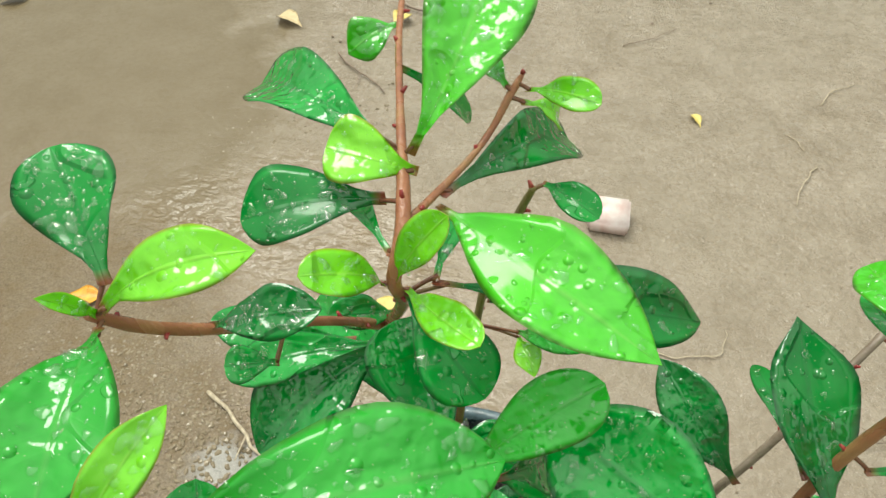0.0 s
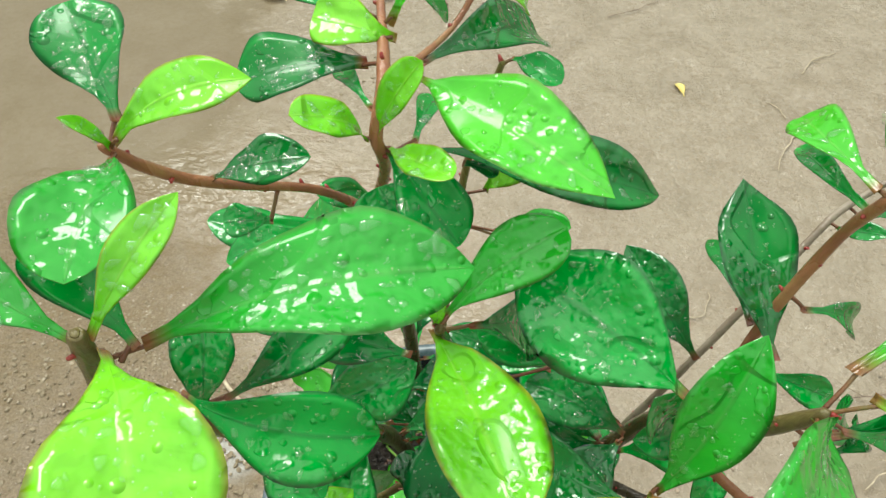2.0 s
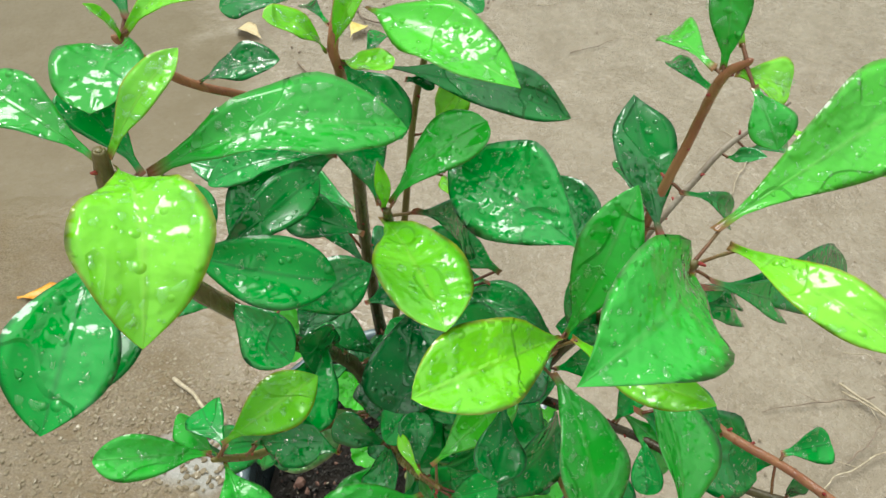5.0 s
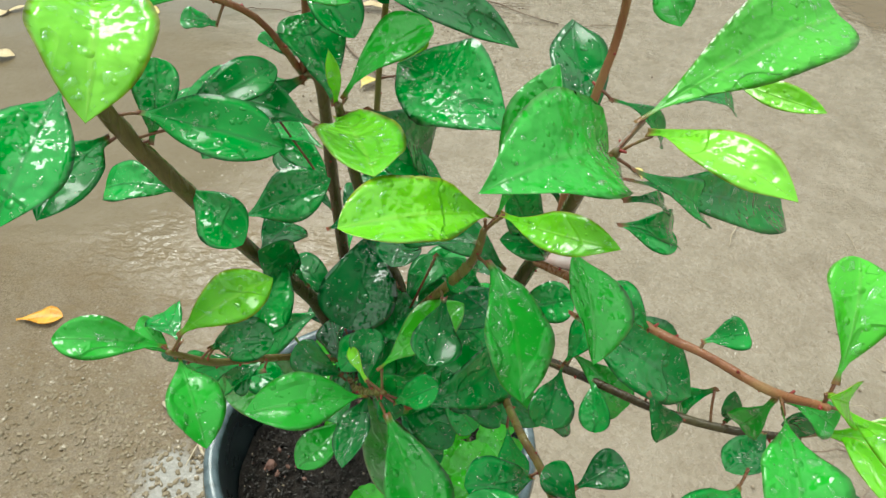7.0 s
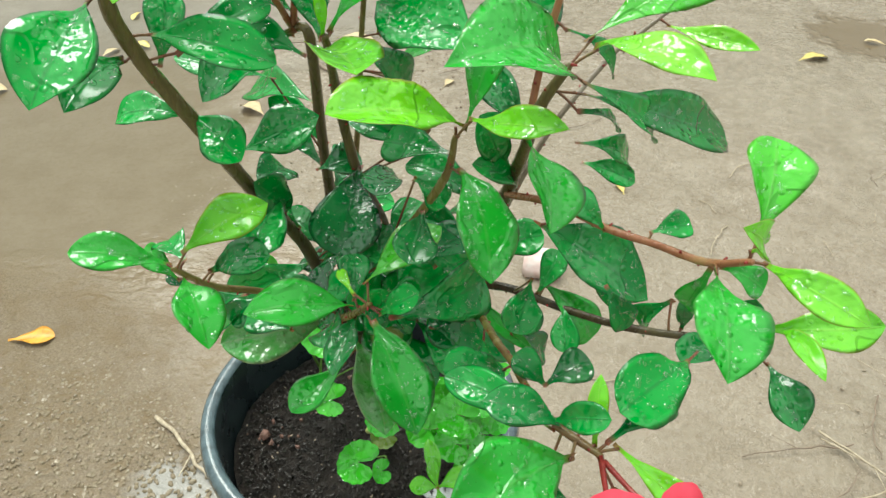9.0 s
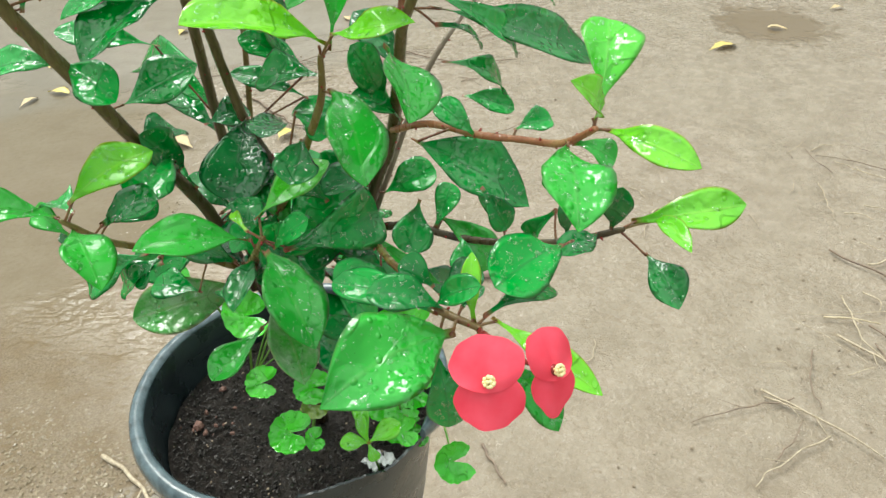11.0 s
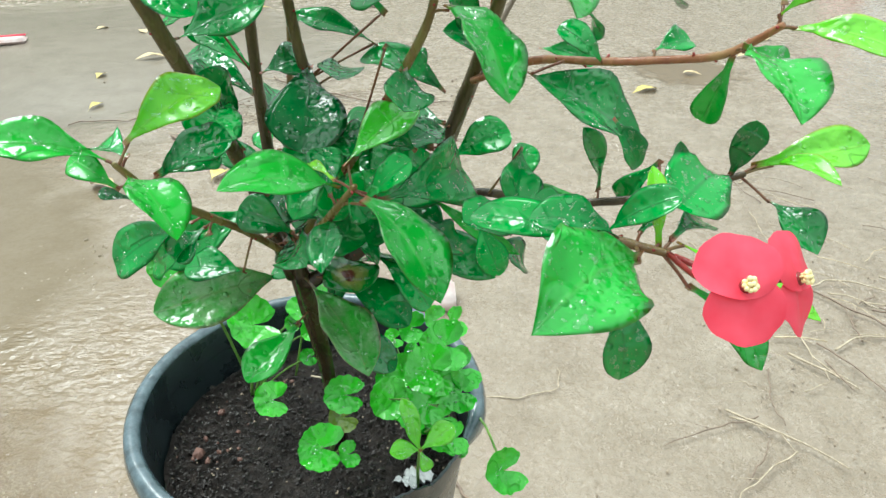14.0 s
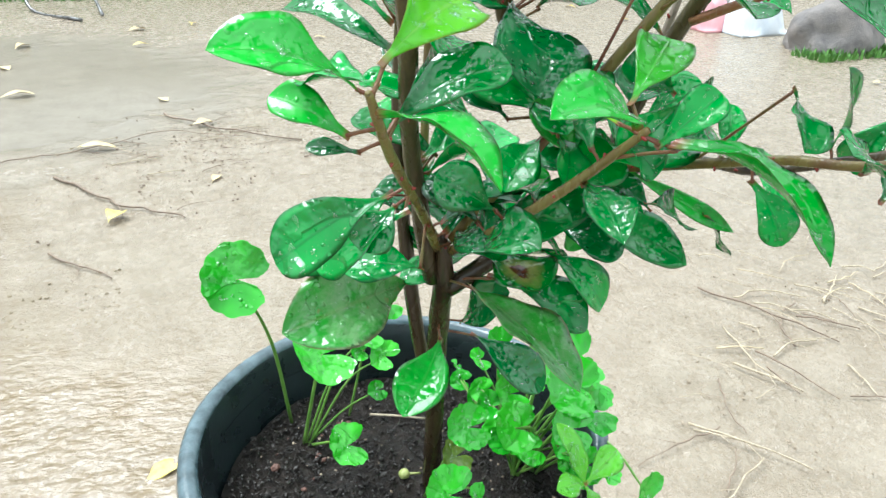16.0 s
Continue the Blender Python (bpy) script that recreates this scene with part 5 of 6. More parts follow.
leaf("dark", (0.0442, 0.213, 0.9432), (0.0901, 0.2279, 0.9552), 0.0277, (-0.13, -0.34, 0.93), 0.09, "s", None, 8)
leaf("dark", (0.0745, 0.2036, 0.9073), (0.0914, 0.2314, 0.9314), 0.0304, (-0.24, -0.55, 0.8), 0.08, "s", None, 8)
leaf("dark", (0.0081, 0.2004, 0.9351), (0.0234, 0.1732, 0.9205), 0.0195, (0.26, -0.34, 0.9), 0.13, "s", (0.005, 0.205, 0.938), 3)
leaf("dark", (0.1039, 0.1437, 0.961), (0.1074, 0.1769, 0.954), 0.0225, (0.53, 0.12, 0.84), 0.08, "r", (0.103, 0.138, 0.962), 7)
leaf("dark", (0.1041, 0.1475, 0.986), (0.0895, 0.1811, 0.9759), 0.0204, (0.5, 0.44, 0.74), 0.08, "s", (0.106, 0.142, 0.988), 5)
leaf("dark", (-0.0006, 0.1565, 0.967), (0.0303, 0.1482, 0.9786), 0.0195, (-0.06, 0.72, 0.69), 0.10, "s", (-0.006, 0.158, 0.965), 5)
leaf("dark", (0.1115, 0.1451, 1.0082), (0.094, 0.1738, 1.0018), 0.0190, (-0.5, -0.11, 0.86), 0.12, "r", (0.115, 0.14, 1.009), 3)
leaf("dark", (0.1024, 0.1446, 0.9925), (0.0694, 0.1625, 1.0086), 0.0220, (-0.2, -0.83, 0.51), 0.07, "s", (0.107, 0.142, 0.99), 7)
leaf("shaded", (0.0122, 0.1223, 0.9522), (-0.0007, 0.1502, 0.9689), 0.0218, (-0.49, -0.6, 0.63), 0.09, "r", (0.014, 0.118, 0.949), 5)
leaf("dark", (0.0396, 0.0708, 0.9993), (0.0698, 0.0886, 0.9983), 0.0225, (0.43, -0.69, 0.58), 0.09, "s", (0.034, 0.068, 0.999), 3)
leaf("dark", (-0.0025, 0.1594, 0.9732), (0.039, 0.1823, 0.9799), 0.0312, (0.26, -0.67, 0.7), 0.14, "s", (-0.008, 0.156, 0.972), 7)
leaf("dark", (0.0043, 0.2105, 0.9687), (0.0093, 0.2504, 0.9768), 0.0264, (-0.53, -0.1, 0.84), 0.10, "s", (0.004, 0.205, 0.968), 5)
leaf("dark", (0.0435, 0.1132, 0.9961), (0.0283, 0.0819, 0.9855), 0.0215, (0.46, -0.48, 0.75), 0.14, "r", (0.046, 0.118, 0.998), 5)
leaf("shaded", (0.0724, 0.1484, 0.9308), (0.0924, 0.1126, 0.926), 0.0241, (-0.47, -0.37, 0.8), 0.08, "r", (0.07, 0.154, 0.932), 3)
leaf("shaded", (0.0038, 0.2087, 0.9929), (0.0112, 0.2453, 1.0073), 0.0252, (0.48, -0.4, 0.78), 0.09, "r", (0.003, 0.203, 0.991), 5)
leaf("shaded", (-0.0019, 0.1355, 0.9494), (0.0362, 0.1244, 0.9648), 0.0252, (-0.35, 0.09, 0.93), 0.12, "s", (-0.007, 0.137, 0.947), 5)
leaf("dark", (0.0455, 0.1608, 0.9133), (0.0187, 0.1776, 0.9005), 0.0202, (-0.36, 0.14, 0.92), 0.14, "s", (0.05, 0.158, 0.916), 7)
leaf("dark", (0.0453, 0.1639, 0.9069), (0.0641, 0.1917, 0.8891), 0.0203, (0.59, 0.11, 0.8), 0.10, "s", (0.042, 0.159, 0.91), 7)
leaf("dark", (0.0263, 0.14, 0.9493), (0.0524, 0.105, 0.9547), 0.0252, (-0.64, -0.38, 0.67), 0.08, "s", (0.023, 0.145, 0.949), 7)
leaf("shaded", (0.0434, 0.1647, 0.9126), (0.0515, 0.2046, 0.9348), 0.0247, (0.17, -0.5, 0.85), 0.07, "s", (0.042, 0.159, 0.91), 3)
leaf("dark", (0.029, 0.1454, 0.9586), (0.0427, 0.188, 0.9643), 0.0293, (0.39, -0.24, 0.89), 0.11, "s", (0.027, 0.14, 0.958), 3)
leaf("dark", (0.0091, 0.2057, 0.9755), (0.0491, 0.2153, 0.9777), 0.0221, (0.02, -0.29, 0.96), 0.08, "r", (0.003, 0.204, 0.975), 3)
leaf("shaded", (0.0052, 0.1465, 0.9373), (0.05, 0.1503, 0.9465), 0.0262, (-0.21, 0.22, 0.95), 0.13, "r", (-0.001, 0.146, 0.936), 7)
leaf("shaded", (0.016, 0.1467, 0.9362), (0.0144, 0.1031, 0.9487), 0.0280, (-0.64, 0.23, 0.73), 0.14, "s", (0.016, 0.152, 0.935), 3)
leaf("dark", (0.1013, 0.1202, 0.9715), (0.1097, 0.156, 0.9568), 0.0246, (-0.08, 0.39, 0.92), 0.08, "s", (0.1, 0.115, 0.974), 5)
leaf("shaded", (0.0113, 0.2081, 0.9213), (0.0481, 0.2343, 0.9098), 0.0280, (0.22, 0.12, 0.97), 0.09, "r", (0.007, 0.205, 0.923), 7)
leaf("dark", (0.0969, 0.1403, 0.9764), (0.0631, 0.1201, 0.9817), 0.0248, (0.27, -0.2, 0.94), 0.13, "r", (0.102, 0.143, 0.976), 7)
leaf("dark", (0.0489, 0.1298, 1.0002), (0.0696, 0.1562, 1.0168), 0.0219, (-0.11, -0.47, 0.88), 0.12, "r", (0.046, 0.126, 0.997), 3)
leaf("shaded", (0.0435, 0.1587, 0.9064), (0.0847, 0.1459, 0.9065), 0.0228, (0.14, 0.44, 0.89), 0.13, "s", (0.038, 0.16, 0.906), 5)
leaf("dark", (0.0264, 0.1644, 0.9014), (-0.0051, 0.1798, 0.8968), 0.0205, (-0.24, -0.21, 0.95), 0.09, "s", (0.032, 0.162, 0.902), 5)
leaf("dark", (0.0118, 0.1559, 0.9261), (0.0529, 0.1622, 0.9335), 0.0266, (-0.01, -0.75, 0.67), 0.07, "s", (0.006, 0.155, 0.925), 3)
leaf("dark", (0.0449, 0.1322, 1.0165), (0.0492, 0.0877, 1.0174), 0.0275, (-0.33, -0.01, 0.94), 0.09, "s", (0.044, 0.138, 1.016), 5)
leaf("shaded", (0.0193, 0.1178, 0.95), (0.0466, 0.14, 0.9385), 0.0219, (0.02, 0.44, 0.9), 0.13, "s", (0.015, 0.114, 0.952), 3)
leaf("dark", (0.1031, 0.1419, 0.9947), (0.0561, 0.1464, 0.9901), 0.0278, (-0.14, -0.69, 0.71), 0.08, "r", (0.109, 0.141, 0.995), 5)
leaf("dark", (0.0055, 0.1689, 0.9148), (0.0141, 0.2102, 0.8987), 0.0285, (0.77, 0.09, 0.63), 0.09, "r", (0.004, 0.163, 0.917), 7)
leaf("dark", (0.0952, 0.1388, 0.959), (0.0541, 0.1297, 0.9437), 0.0284, (-0.16, -0.61, 0.78), 0.10, "r", (0.101, 0.14, 0.961), 5)
leaf("shaded", (0.1101, 0.1361, 1.0095), (0.0752, 0.1054, 1.0108), 0.0280, (0.2, -0.19, 0.96), 0.10, "s", (0.115, 0.14, 1.009), 5)
leaf("dark", (0.0059, 0.1994, 0.952), (0.0173, 0.1541, 0.9481), 0.0246, (0.64, 0.09, 0.77), 0.10, "s", (0.004, 0.205, 0.953), 7)
leaf("dark", (0.0146, 0.1551, 0.9239), (0.0308, 0.1255, 0.9292), 0.0192, (-0.34, -0.02, 0.94), 0.14, "r", (0.012, 0.16, 0.923), 5)
leaf("dark", (0.0405, 0.1201, 0.9922), (0.0121, 0.1014, 0.9773), 0.0233, (-0.26, -0.32, 0.91), 0.07, "s", (0.045, 0.123, 0.995), 5)
leaf("dark", (0.0247, 0.0961, 0.9723), (0.0395, 0.1327, 0.9646), 0.0253, (-0.09, 0.24, 0.97), 0.06, "r", (0.023, 0.091, 0.973), 7)
leaf("dark", (0.096, 0.1442, 0.9751), (0.0579, 0.1495, 0.9719), 0.0226, (-0.02, 0.42, 0.91), 0.14, "r", (0.102, 0.143, 0.976), 5)
leaf("dark", (0.0276, 0.1427, 0.9457), (0.0627, 0.1272, 0.9249), 0.0277, (0.52, 0.02, 0.86), 0.14, "r", (0.023, 0.145, 0.949), 7)
leaf("dark", (0.014, 0.1189, 0.946), (0.0157, 0.075, 0.9619), 0.0253, (-0.64, 0.24, 0.73), 0.15, "s", (0.014, 0.125, 0.944), 5)
leaf("dark", (0.0291, 0.0904, 0.9774), (0.069, 0.1044, 0.9898), 0.0266, (-0.02, -0.64, 0.77), 0.10, "s", (0.024, 0.089, 0.976), 5)
leaf("dark", (0.0447, 0.1247, 1.0035), (0.032, 0.0896, 1.0044), 0.0240, (-0.21, 0.1, 0.97), 0.15, "s", (0.047, 0.13, 1.003), 7)
leaf("dark", (0.0451, 0.1583, 0.9108), (0.0815, 0.1464, 0.9305), 0.0277, (-0.27, 0.51, 0.81), 0.14, "s", (0.04, 0.16, 0.908), 3)
leaf("dark", (0.0009, 0.1661, 0.9459), (0.0192, 0.205, 0.9483), 0.0255, (-0.46, 0.16, 0.87), 0.08, "s", (-0.002, 0.161, 0.946), 7)
leaf("dark", (0.0828, 0.1461, 0.9426), (0.1053, 0.1162, 0.9465), 0.0226, (0.48, 0.46, 0.75), 0.13, "r", (0.079, 0.151, 0.942), 5)
leaf("shaded", (0.0653, 0.1576, 0.9332), (0.0392, 0.1817, 0.9435), 0.0234, (0.12, -0.28, 0.95), 0.14, "s", (0.07, 0.154, 0.932), 3)
leaf("dark", (-0.0268, 0.2111, 1.0788), (-0.0913, 0.2105, 1.0944), 0.022, (0.15, -0.55, 0.82), 0.08, "s", (0.001, 0.2, 1.03), 10)
leaf("dark", (0.066, 0.0965, 1.071), (0.0835, 0.0875, 1.0585), 0.019, (0.2, -0.6, 0.77), 0.06, "r", (0.052, 0.107, 1.02), 6)
leaf("dark", (0.0749, 0.1378, 1.0768), (0.0369, 0.1399, 1.1031), 0.021, (0.1, -0.6, 0.79), 0.1, "s", (0.031, 0.147, 1.042), 10)
leaf("dark", (0.0721, 0.147, 1.0587), (0.0247, 0.159, 1.0751), 0.016, (0.1, -0.55, 0.83), 0.08, "s", (0.031, 0.147, 1.042), 8)

# ---- red flowers of the shrub ----
def petal(bm, w, h, seed, tip=0.0):
    """A kidney-shaped petal that spreads from its foot, with lobes that reach back past it."""
    rng = random.Random(seed)
    ph = rng.uniform(0, 6)
    rows, cols = 9, 36

    def at(s, u):
        a = u * math.pi
        x = 0.42 * h + 0.58 * h * math.cos(a) + tip * h * max(0.0, math.cos(a)) ** 6
        y = w / 2 * math.sin(a) * (1 - 0.5 * tip * (1 + math.cos(a)))
        ruffle = 1 + 0.018 * math.sin(4 * a + ph) + 0.012 * math.sin(9 * a + 2 * ph)
        x, y = x * s * ruffle, y * s * ruffle
        z = -0.16 * (x * x + y * y) / h + 0.05 * h * math.sin(3 * a + ph) * s * s - 0.05 * h * math.exp(-(y / (0.06 * w)) ** 2) * s * (1 - s) * 2
        return Vector((x, y, z))

    for side in (0, 1):
        g = [[bm.verts.new(at(i / rows, 2 * j / cols - 1) - Vector((0, 0, 0.0004 * side * (1.2 - i / rows)))) for j in range(cols + 1)] for i in range(rows + 1)]
        for i in range(rows):
            for j in range(cols):
                q = (g[i][j], g[i + 1][j], g[i + 1][j + 1], g[i][j + 1])
                bm.faces.new(q if side else q[::-1])


def flower(at, face, up, w, h, root, tip=0.0):
    m, _ = frame_of(at, Vector(at) + Vector(up), face)
    bm = bmesh.new()
    mid = (Vector(root) + Vector(at)) / 2 - Vector((0, 0, 0.004))
    tube(bm, [(*root, 0.0014), (*mid, 0.0011), (*(Vector(at) - Vector(face).normalized() * 0.001), 0.0013)], 7, 5)
    fl = part("flower", bm, THORN, shrub, "red flower with two broad petals and a yellow centre", Matrix())
    for k, (turn, ww, hh, high, point) in enumerate(((4, w, h, 0.0016, 0.0), (183, w * 0.93, h * 1.02, 0.0002, tip))):
        bm = bmesh.new()
        petal(bm, ww, hh, k + int(w * 1e5), point)
        part("petal", bm, PETAL, fl, "coral red petal", m @ pose(-0.0012, 0, high, 0, 0, turn) if k == 0 else m @ pose(0.0012, 0, high, 0, 0, turn))
    cup = bmesh.new()
    tube(cup, [(0, 0, -0.001, 0.0020), (0, 0, 0.0010, 0.0024), (0, 0, 0.0022, 0.0019)], 10, 3)
    part("flower_cup", cup, THORN, fl, "small dark red cup", m)
    bm = bmesh.new()
    rng = random.Random(int(w * 1e5))
    for k in range(6):
        a = k * 2 * math.pi / 5 + rng.uniform(-0.2, 0.2)
        r = 0.0017 if k < 5 else 0
        top = Vector((r * math.cos(a), r * math.sin(a), 0.0036 + 0.0011 * rng.random()))
        tube(bm, [(0.5 * top.x, 0.5 * top.y, 0.0015, 0.0006), (*top, 0.0006)], 5, 2)
        for d in (-0.0006, 0.0006):
            bmesh.ops.create_icosphere(bm, subdivisions=2, radius=0.00088, matrix=Matrix.Translation(top + Vector((-d * math.sin(a), d * math.cos(a), 0.0003))))
    part("flower_centre", bm, POLLEN, fl, "pale yellow cluster of stamens", m)


flower((0.140, -0.104, 1.045), (-0.10, -0.70, 0.70), (0.12, 0.68, 0.72), 0.0285, 0.0186, (0.1455, -0.056, 1.0275))
flower((0.167, -0.0955, 1.038), (0.44, -0.68, 0.58), (0.0, 0.62, 0.75), 0.0235, 0.0180, (0.1465, -0.058, 1.0275), 0.10)


# ---- pennywort and seedlings growing in the pot ----
def round_blade(bm, r, seed):
    """A kidney-shaped, scalloped leaf with a notch where the stalk meets it."""
    rng = random.Random(seed)
    uv = bm.loops.layers.uv.verify()
    n, ringn = 48, 5
    cup, tilt, lobes = rng.uniform(0.10, 0.30), rng.uniform(0, 6), rng.randint(11, 14)
    notch = rng.uniform(8, 22)
    for side in (0, 1):
        c = bm.verts.new((0, 0, -0.0003 * side))
        rings = []
        for i in range(1, ringn + 1):
            row = []
            for k in range(n + 1):
                a = radians(notch) + k / n * radians(360 - 2 * notch)
                ends = min(1.0, 7.0 * min(k, n - k) / n + 0.62)
                edge = 1 + 0.07 * (abs(math.sin(k / n * lobes * math.pi)) - 0.6)
                rr = r * i / ringn * ends * (1 + (edge - 1) * (i / ringn) ** 3) * (1 + 0.06 * math.sin(2 * a + tilt))
                z = cup * rr * rr / r + (0.10 * math.sin(3 * a + tilt) + 0.05 * math.sin(7 * a + 2 * tilt)) * rr * rr / r - 0.0003 * side
                row.append(bm.verts.new((-rr * math.cos(a), rr * math.sin(a), z)))
            rings.append(row)

        def face(q, st):
            f = bm.faces.new(q if side == 0 else q[::-1])
            for lp, s in zip(f.loops, st if side == 0 else st[::-1]):
                lp[uv].uv = s

        for k in range(n):
            face((c, rings[0][k + 1], rings[0][k]), ((0.6, 0.3), (0.65, 0.4), (0.65, 0.4)))
            for i in range(ringn - 1):
                s0, s1 = (0.62 + i * 0.06, 0.4 + i * 0.1), (0.68 + i * 0.06, 0.5 + i * 0.1)
                face((rings[i][k], rings[i][k + 1], rings[i + 1][k + 1], rings[i + 1][k]), (s0, s0, s1, s1))


HERBS = [0]


def herb(plant, at, r, face, root, bend=0.02, blade_mat=None):
    HERBS[0] += 1
    f = Vector(face).normalized()
    m, _ = frame_of(at, Vector(at) + Vector((f.y, -f.x, 0.15)), f)
    bm = bmesh.new()
    a, c = Vector(root), Vector(at)
    mid = a.lerp(c, 0.55) + Vector((0, 0, bend * 0.5)) + (a - c).cross(Vector((0, 0, 1))) * 0.12
    thick = 0.0007 + 0.035 * r
    tube(bm, [(*a, thick), (*mid, thick * 0.85), (*c, thick * 0.6)], 6, 6)
    part("stalk", bm, HERB_STALK, plant, "", Matrix())
    bm = bmesh.new()
    round_blade(bm, r, HERBS[0])
    ob = part("leaf", bm, blade_mat or HERB, plant, "", m)
    cup_of = lambda p, q: Vector((r * (0.15 + 0.75 * (p - 0.5)), r * 0.8 * q, 0.16 * r * (0.56 * (p - 0.5) ** 2 + 0.64 * q * q) + 0.0004))
    drops_on(cup_of, m, 2 * r, 1.6 * r, 2, HERBS[0], ob)


def lance(plant, base, tip, width, up, blade_mat=None, bow=0.10):
    HERBS[0] += 1
    m, length = frame_of(base, tip, up)
    bm = bmesh.new()
    at = blade(bm, length, width, bow, 0.30, "s", 0.05, HERBS[0], 12, 6)
    ob = part("leaf", bm, blade_mat or HERB, plant, "", m)
    drops_on(at, m, length, width, 3, HERBS[0], ob)


LOW = "pennyworts in the pot"
wort = base_empty("pennywort", (-0.040, 0.284, 0.698), "bright green pennywort with round scalloped leaves", "weed", LOW)
herb(wort, (-0.082, 0.271, 0.862), 0.0235, (-0.25, -0.75, 0.55), (-0.046, 0.311, 0.697))
herb(wort, (-0.030, 0.266, 0.792), 0.0235, (0.1, -0.6, 0.75), (-0.043, 0.284, 0.697))
herb(wort, (-0.022, 0.232, 0.733), 0.0175, (0.1, -0.4, 0.9), (-0.040, 0.281, 0.697), 0.0)
herb(wort, (0.012, 0.288, 0.785), 0.0130, (0.1, -0.5, 0.8), (-0.038, 0.283, 0.697))
herb(wort, (0.022, 0.276, 0.770), 0.0120, (-0.3, -0.4, 0.8), (-0.039, 0.282, 0.697))
herb(wort, (0.004, 0.282, 0.776), 0.0080, (-0.1, -0.7, 0.7), (-0.041, 0.284, 0.697), 0.03)
herb(wort, (0.014, 0.272, 0.742), 0.0085, (0.2, -0.7, 0.7), (-0.040, 0.283, 0.697), 0.0)
herb(wort, (0.034, 0.300, 0.800), 0.0120, (0.2, -0.7, 0.6), (0.000, 0.302, 0.697), 0.04)
wort2 = base_empty("pennywort", (0.023, 0.194, 0.698), "pennywort with wet round leaves, one browning", "weed", LOW)
herb(wort2, (0.0362, 0.1620, 0.7880), 0.0160, (0.0, -0.6, 0.8), (0.0228, 0.197, 0.697))
herb(wort2, (0.0340, 0.1721, 0.7554), 0.0135, (0.2, -0.6, 0.8), (0.0238, 0.195, 0.697), 0.02, HERB_OLD)
herb(wort2, (0.0134, 0.1390, 0.7600), 0.0185, (0.0, -0.5, 0.85), (0.022, 0.192, 0.697))
herb(wort2, (0.033, 0.135, 0.752), 0.0100, (0.3, -0.5, 0.8), (0.024, 0.190, 0.697))
wort3 = base_empty("pennywort", (0.103, 0.200, 0.698), "dense bright green pennywort beside the pot's edge", "weed", LOW)
FEET = ((0.1029, 0.2006), (0.1161, 0.2061), (0.094, 0.190), (0.110, 0.188), (0.098, 0.215))
for k, (at, r, face) in enumerate((
        ((0.118, 0.166, 0.817), 0.0205, (0.1, -0.55, 0.8)), ((0.098, 0.142, 0.818), 0.0185, (-0.25, -0.55, 0.8)),
        ((0.120, 0.146, 0.786), 0.0165, (0.1, -0.65, 0.75)), ((0.096, 0.134, 0.790), 0.0160, (-0.1, -0.5, 0.8)),
        ((0.130, 0.163, 0.793), 0.0175, (0.35, -0.6, 0.7)), ((0.107, 0.149, 0.802), 0.0150, (0.0, -0.6, 0.8)),
        ((0.070, 0.160, 0.778), 0.0160, (-0.15, -0.55, 0.8)), ((0.112, 0.116, 0.768), 0.0115, (0.3, -0.6, 0.7)),
        ((0.104, 0.124, 0.765), 0.0120, (0.0, -0.6, 0.8)), ((0.151, 0.108, 0.731), 0.0190, (0.2, -0.75, 0.6)),
        ((0.088, 0.198, 0.772), 0.0135, (0.0, -0.7, 0.7)), ((0.076, 0.205, 0.760), 0.0100, (-0.3, -0.6, 0.7)),
        ((0.118, 0.205, 0.785), 0.0150, (0.2, -0.7, 0.7)), ((0.128, 0.236, 0.790), 0.0140, (0.3, -0.6, 0.7)),
        ((0.108, 0.250, 0.775), 0.0140, (0.0, -0.7, 0.7)), ((0.090, 0.168, 0.745), 0.0120, (-0.1, -0.6, 0.8)),
        ((0.115, 0.165, 0.742), 0.0130, (0.2, -0.5, 0.8)), ((0.126, 0.185, 0.756), 0.0130, (0.4, -0.5, 0.8)),
        ((0.100, 0.184, 0.722), 0.0110, (0.1, -0.4, 0.9)), ((0.122, 0.148, 0.724), 0.0120, (0.3, -0.4, 0.9)),
        ((0.140, 0.216, 0.800), 0.0125, (0.5, -0.6, 0.6)), ((0.084, 0.232, 0.752), 0.0095, (-0.3, -0.6, 0.8)))):
    foot = FEET[k % 5]
    herb(wort3, at, r, face, (foot[0] + 0.002 * math.sin(k), foot[1] + 0.002 * math.cos(k), 0.697), 0.06 if at[2] < 0.735 else 0.025)
rng = random.Random(12)
for k in range(14):
    x, y = rng.uniform(0.075, 0.136), rng.uniform(0.150, 0.275)
    foot = FEET[k % 5]
    herb(wort3, (x, y, rng.uniform(0.720, 0.785)), rng.uniform(0.006, 0.0115), (rng.uniform(-0.4, 0.5), rng.uniform(-0.8, -0.3), 0.8), (foot[0], foot[1], 0.697))
seedling = base_empty("seedling", (0.086, 0.132, 0.698), "small light green seedling with pointed leaves", "weed")
bm = bmesh.new()
tube(bm, [(0.086, 0.132, 0.697, 0.0013), (0.083, 0.115, 0.745, 0.0012), (0.081, 0.098, 0.784, 0.0011)], 6, 5)
part("stalk", bm, HERB_STALK, seedling, "", Matrix())
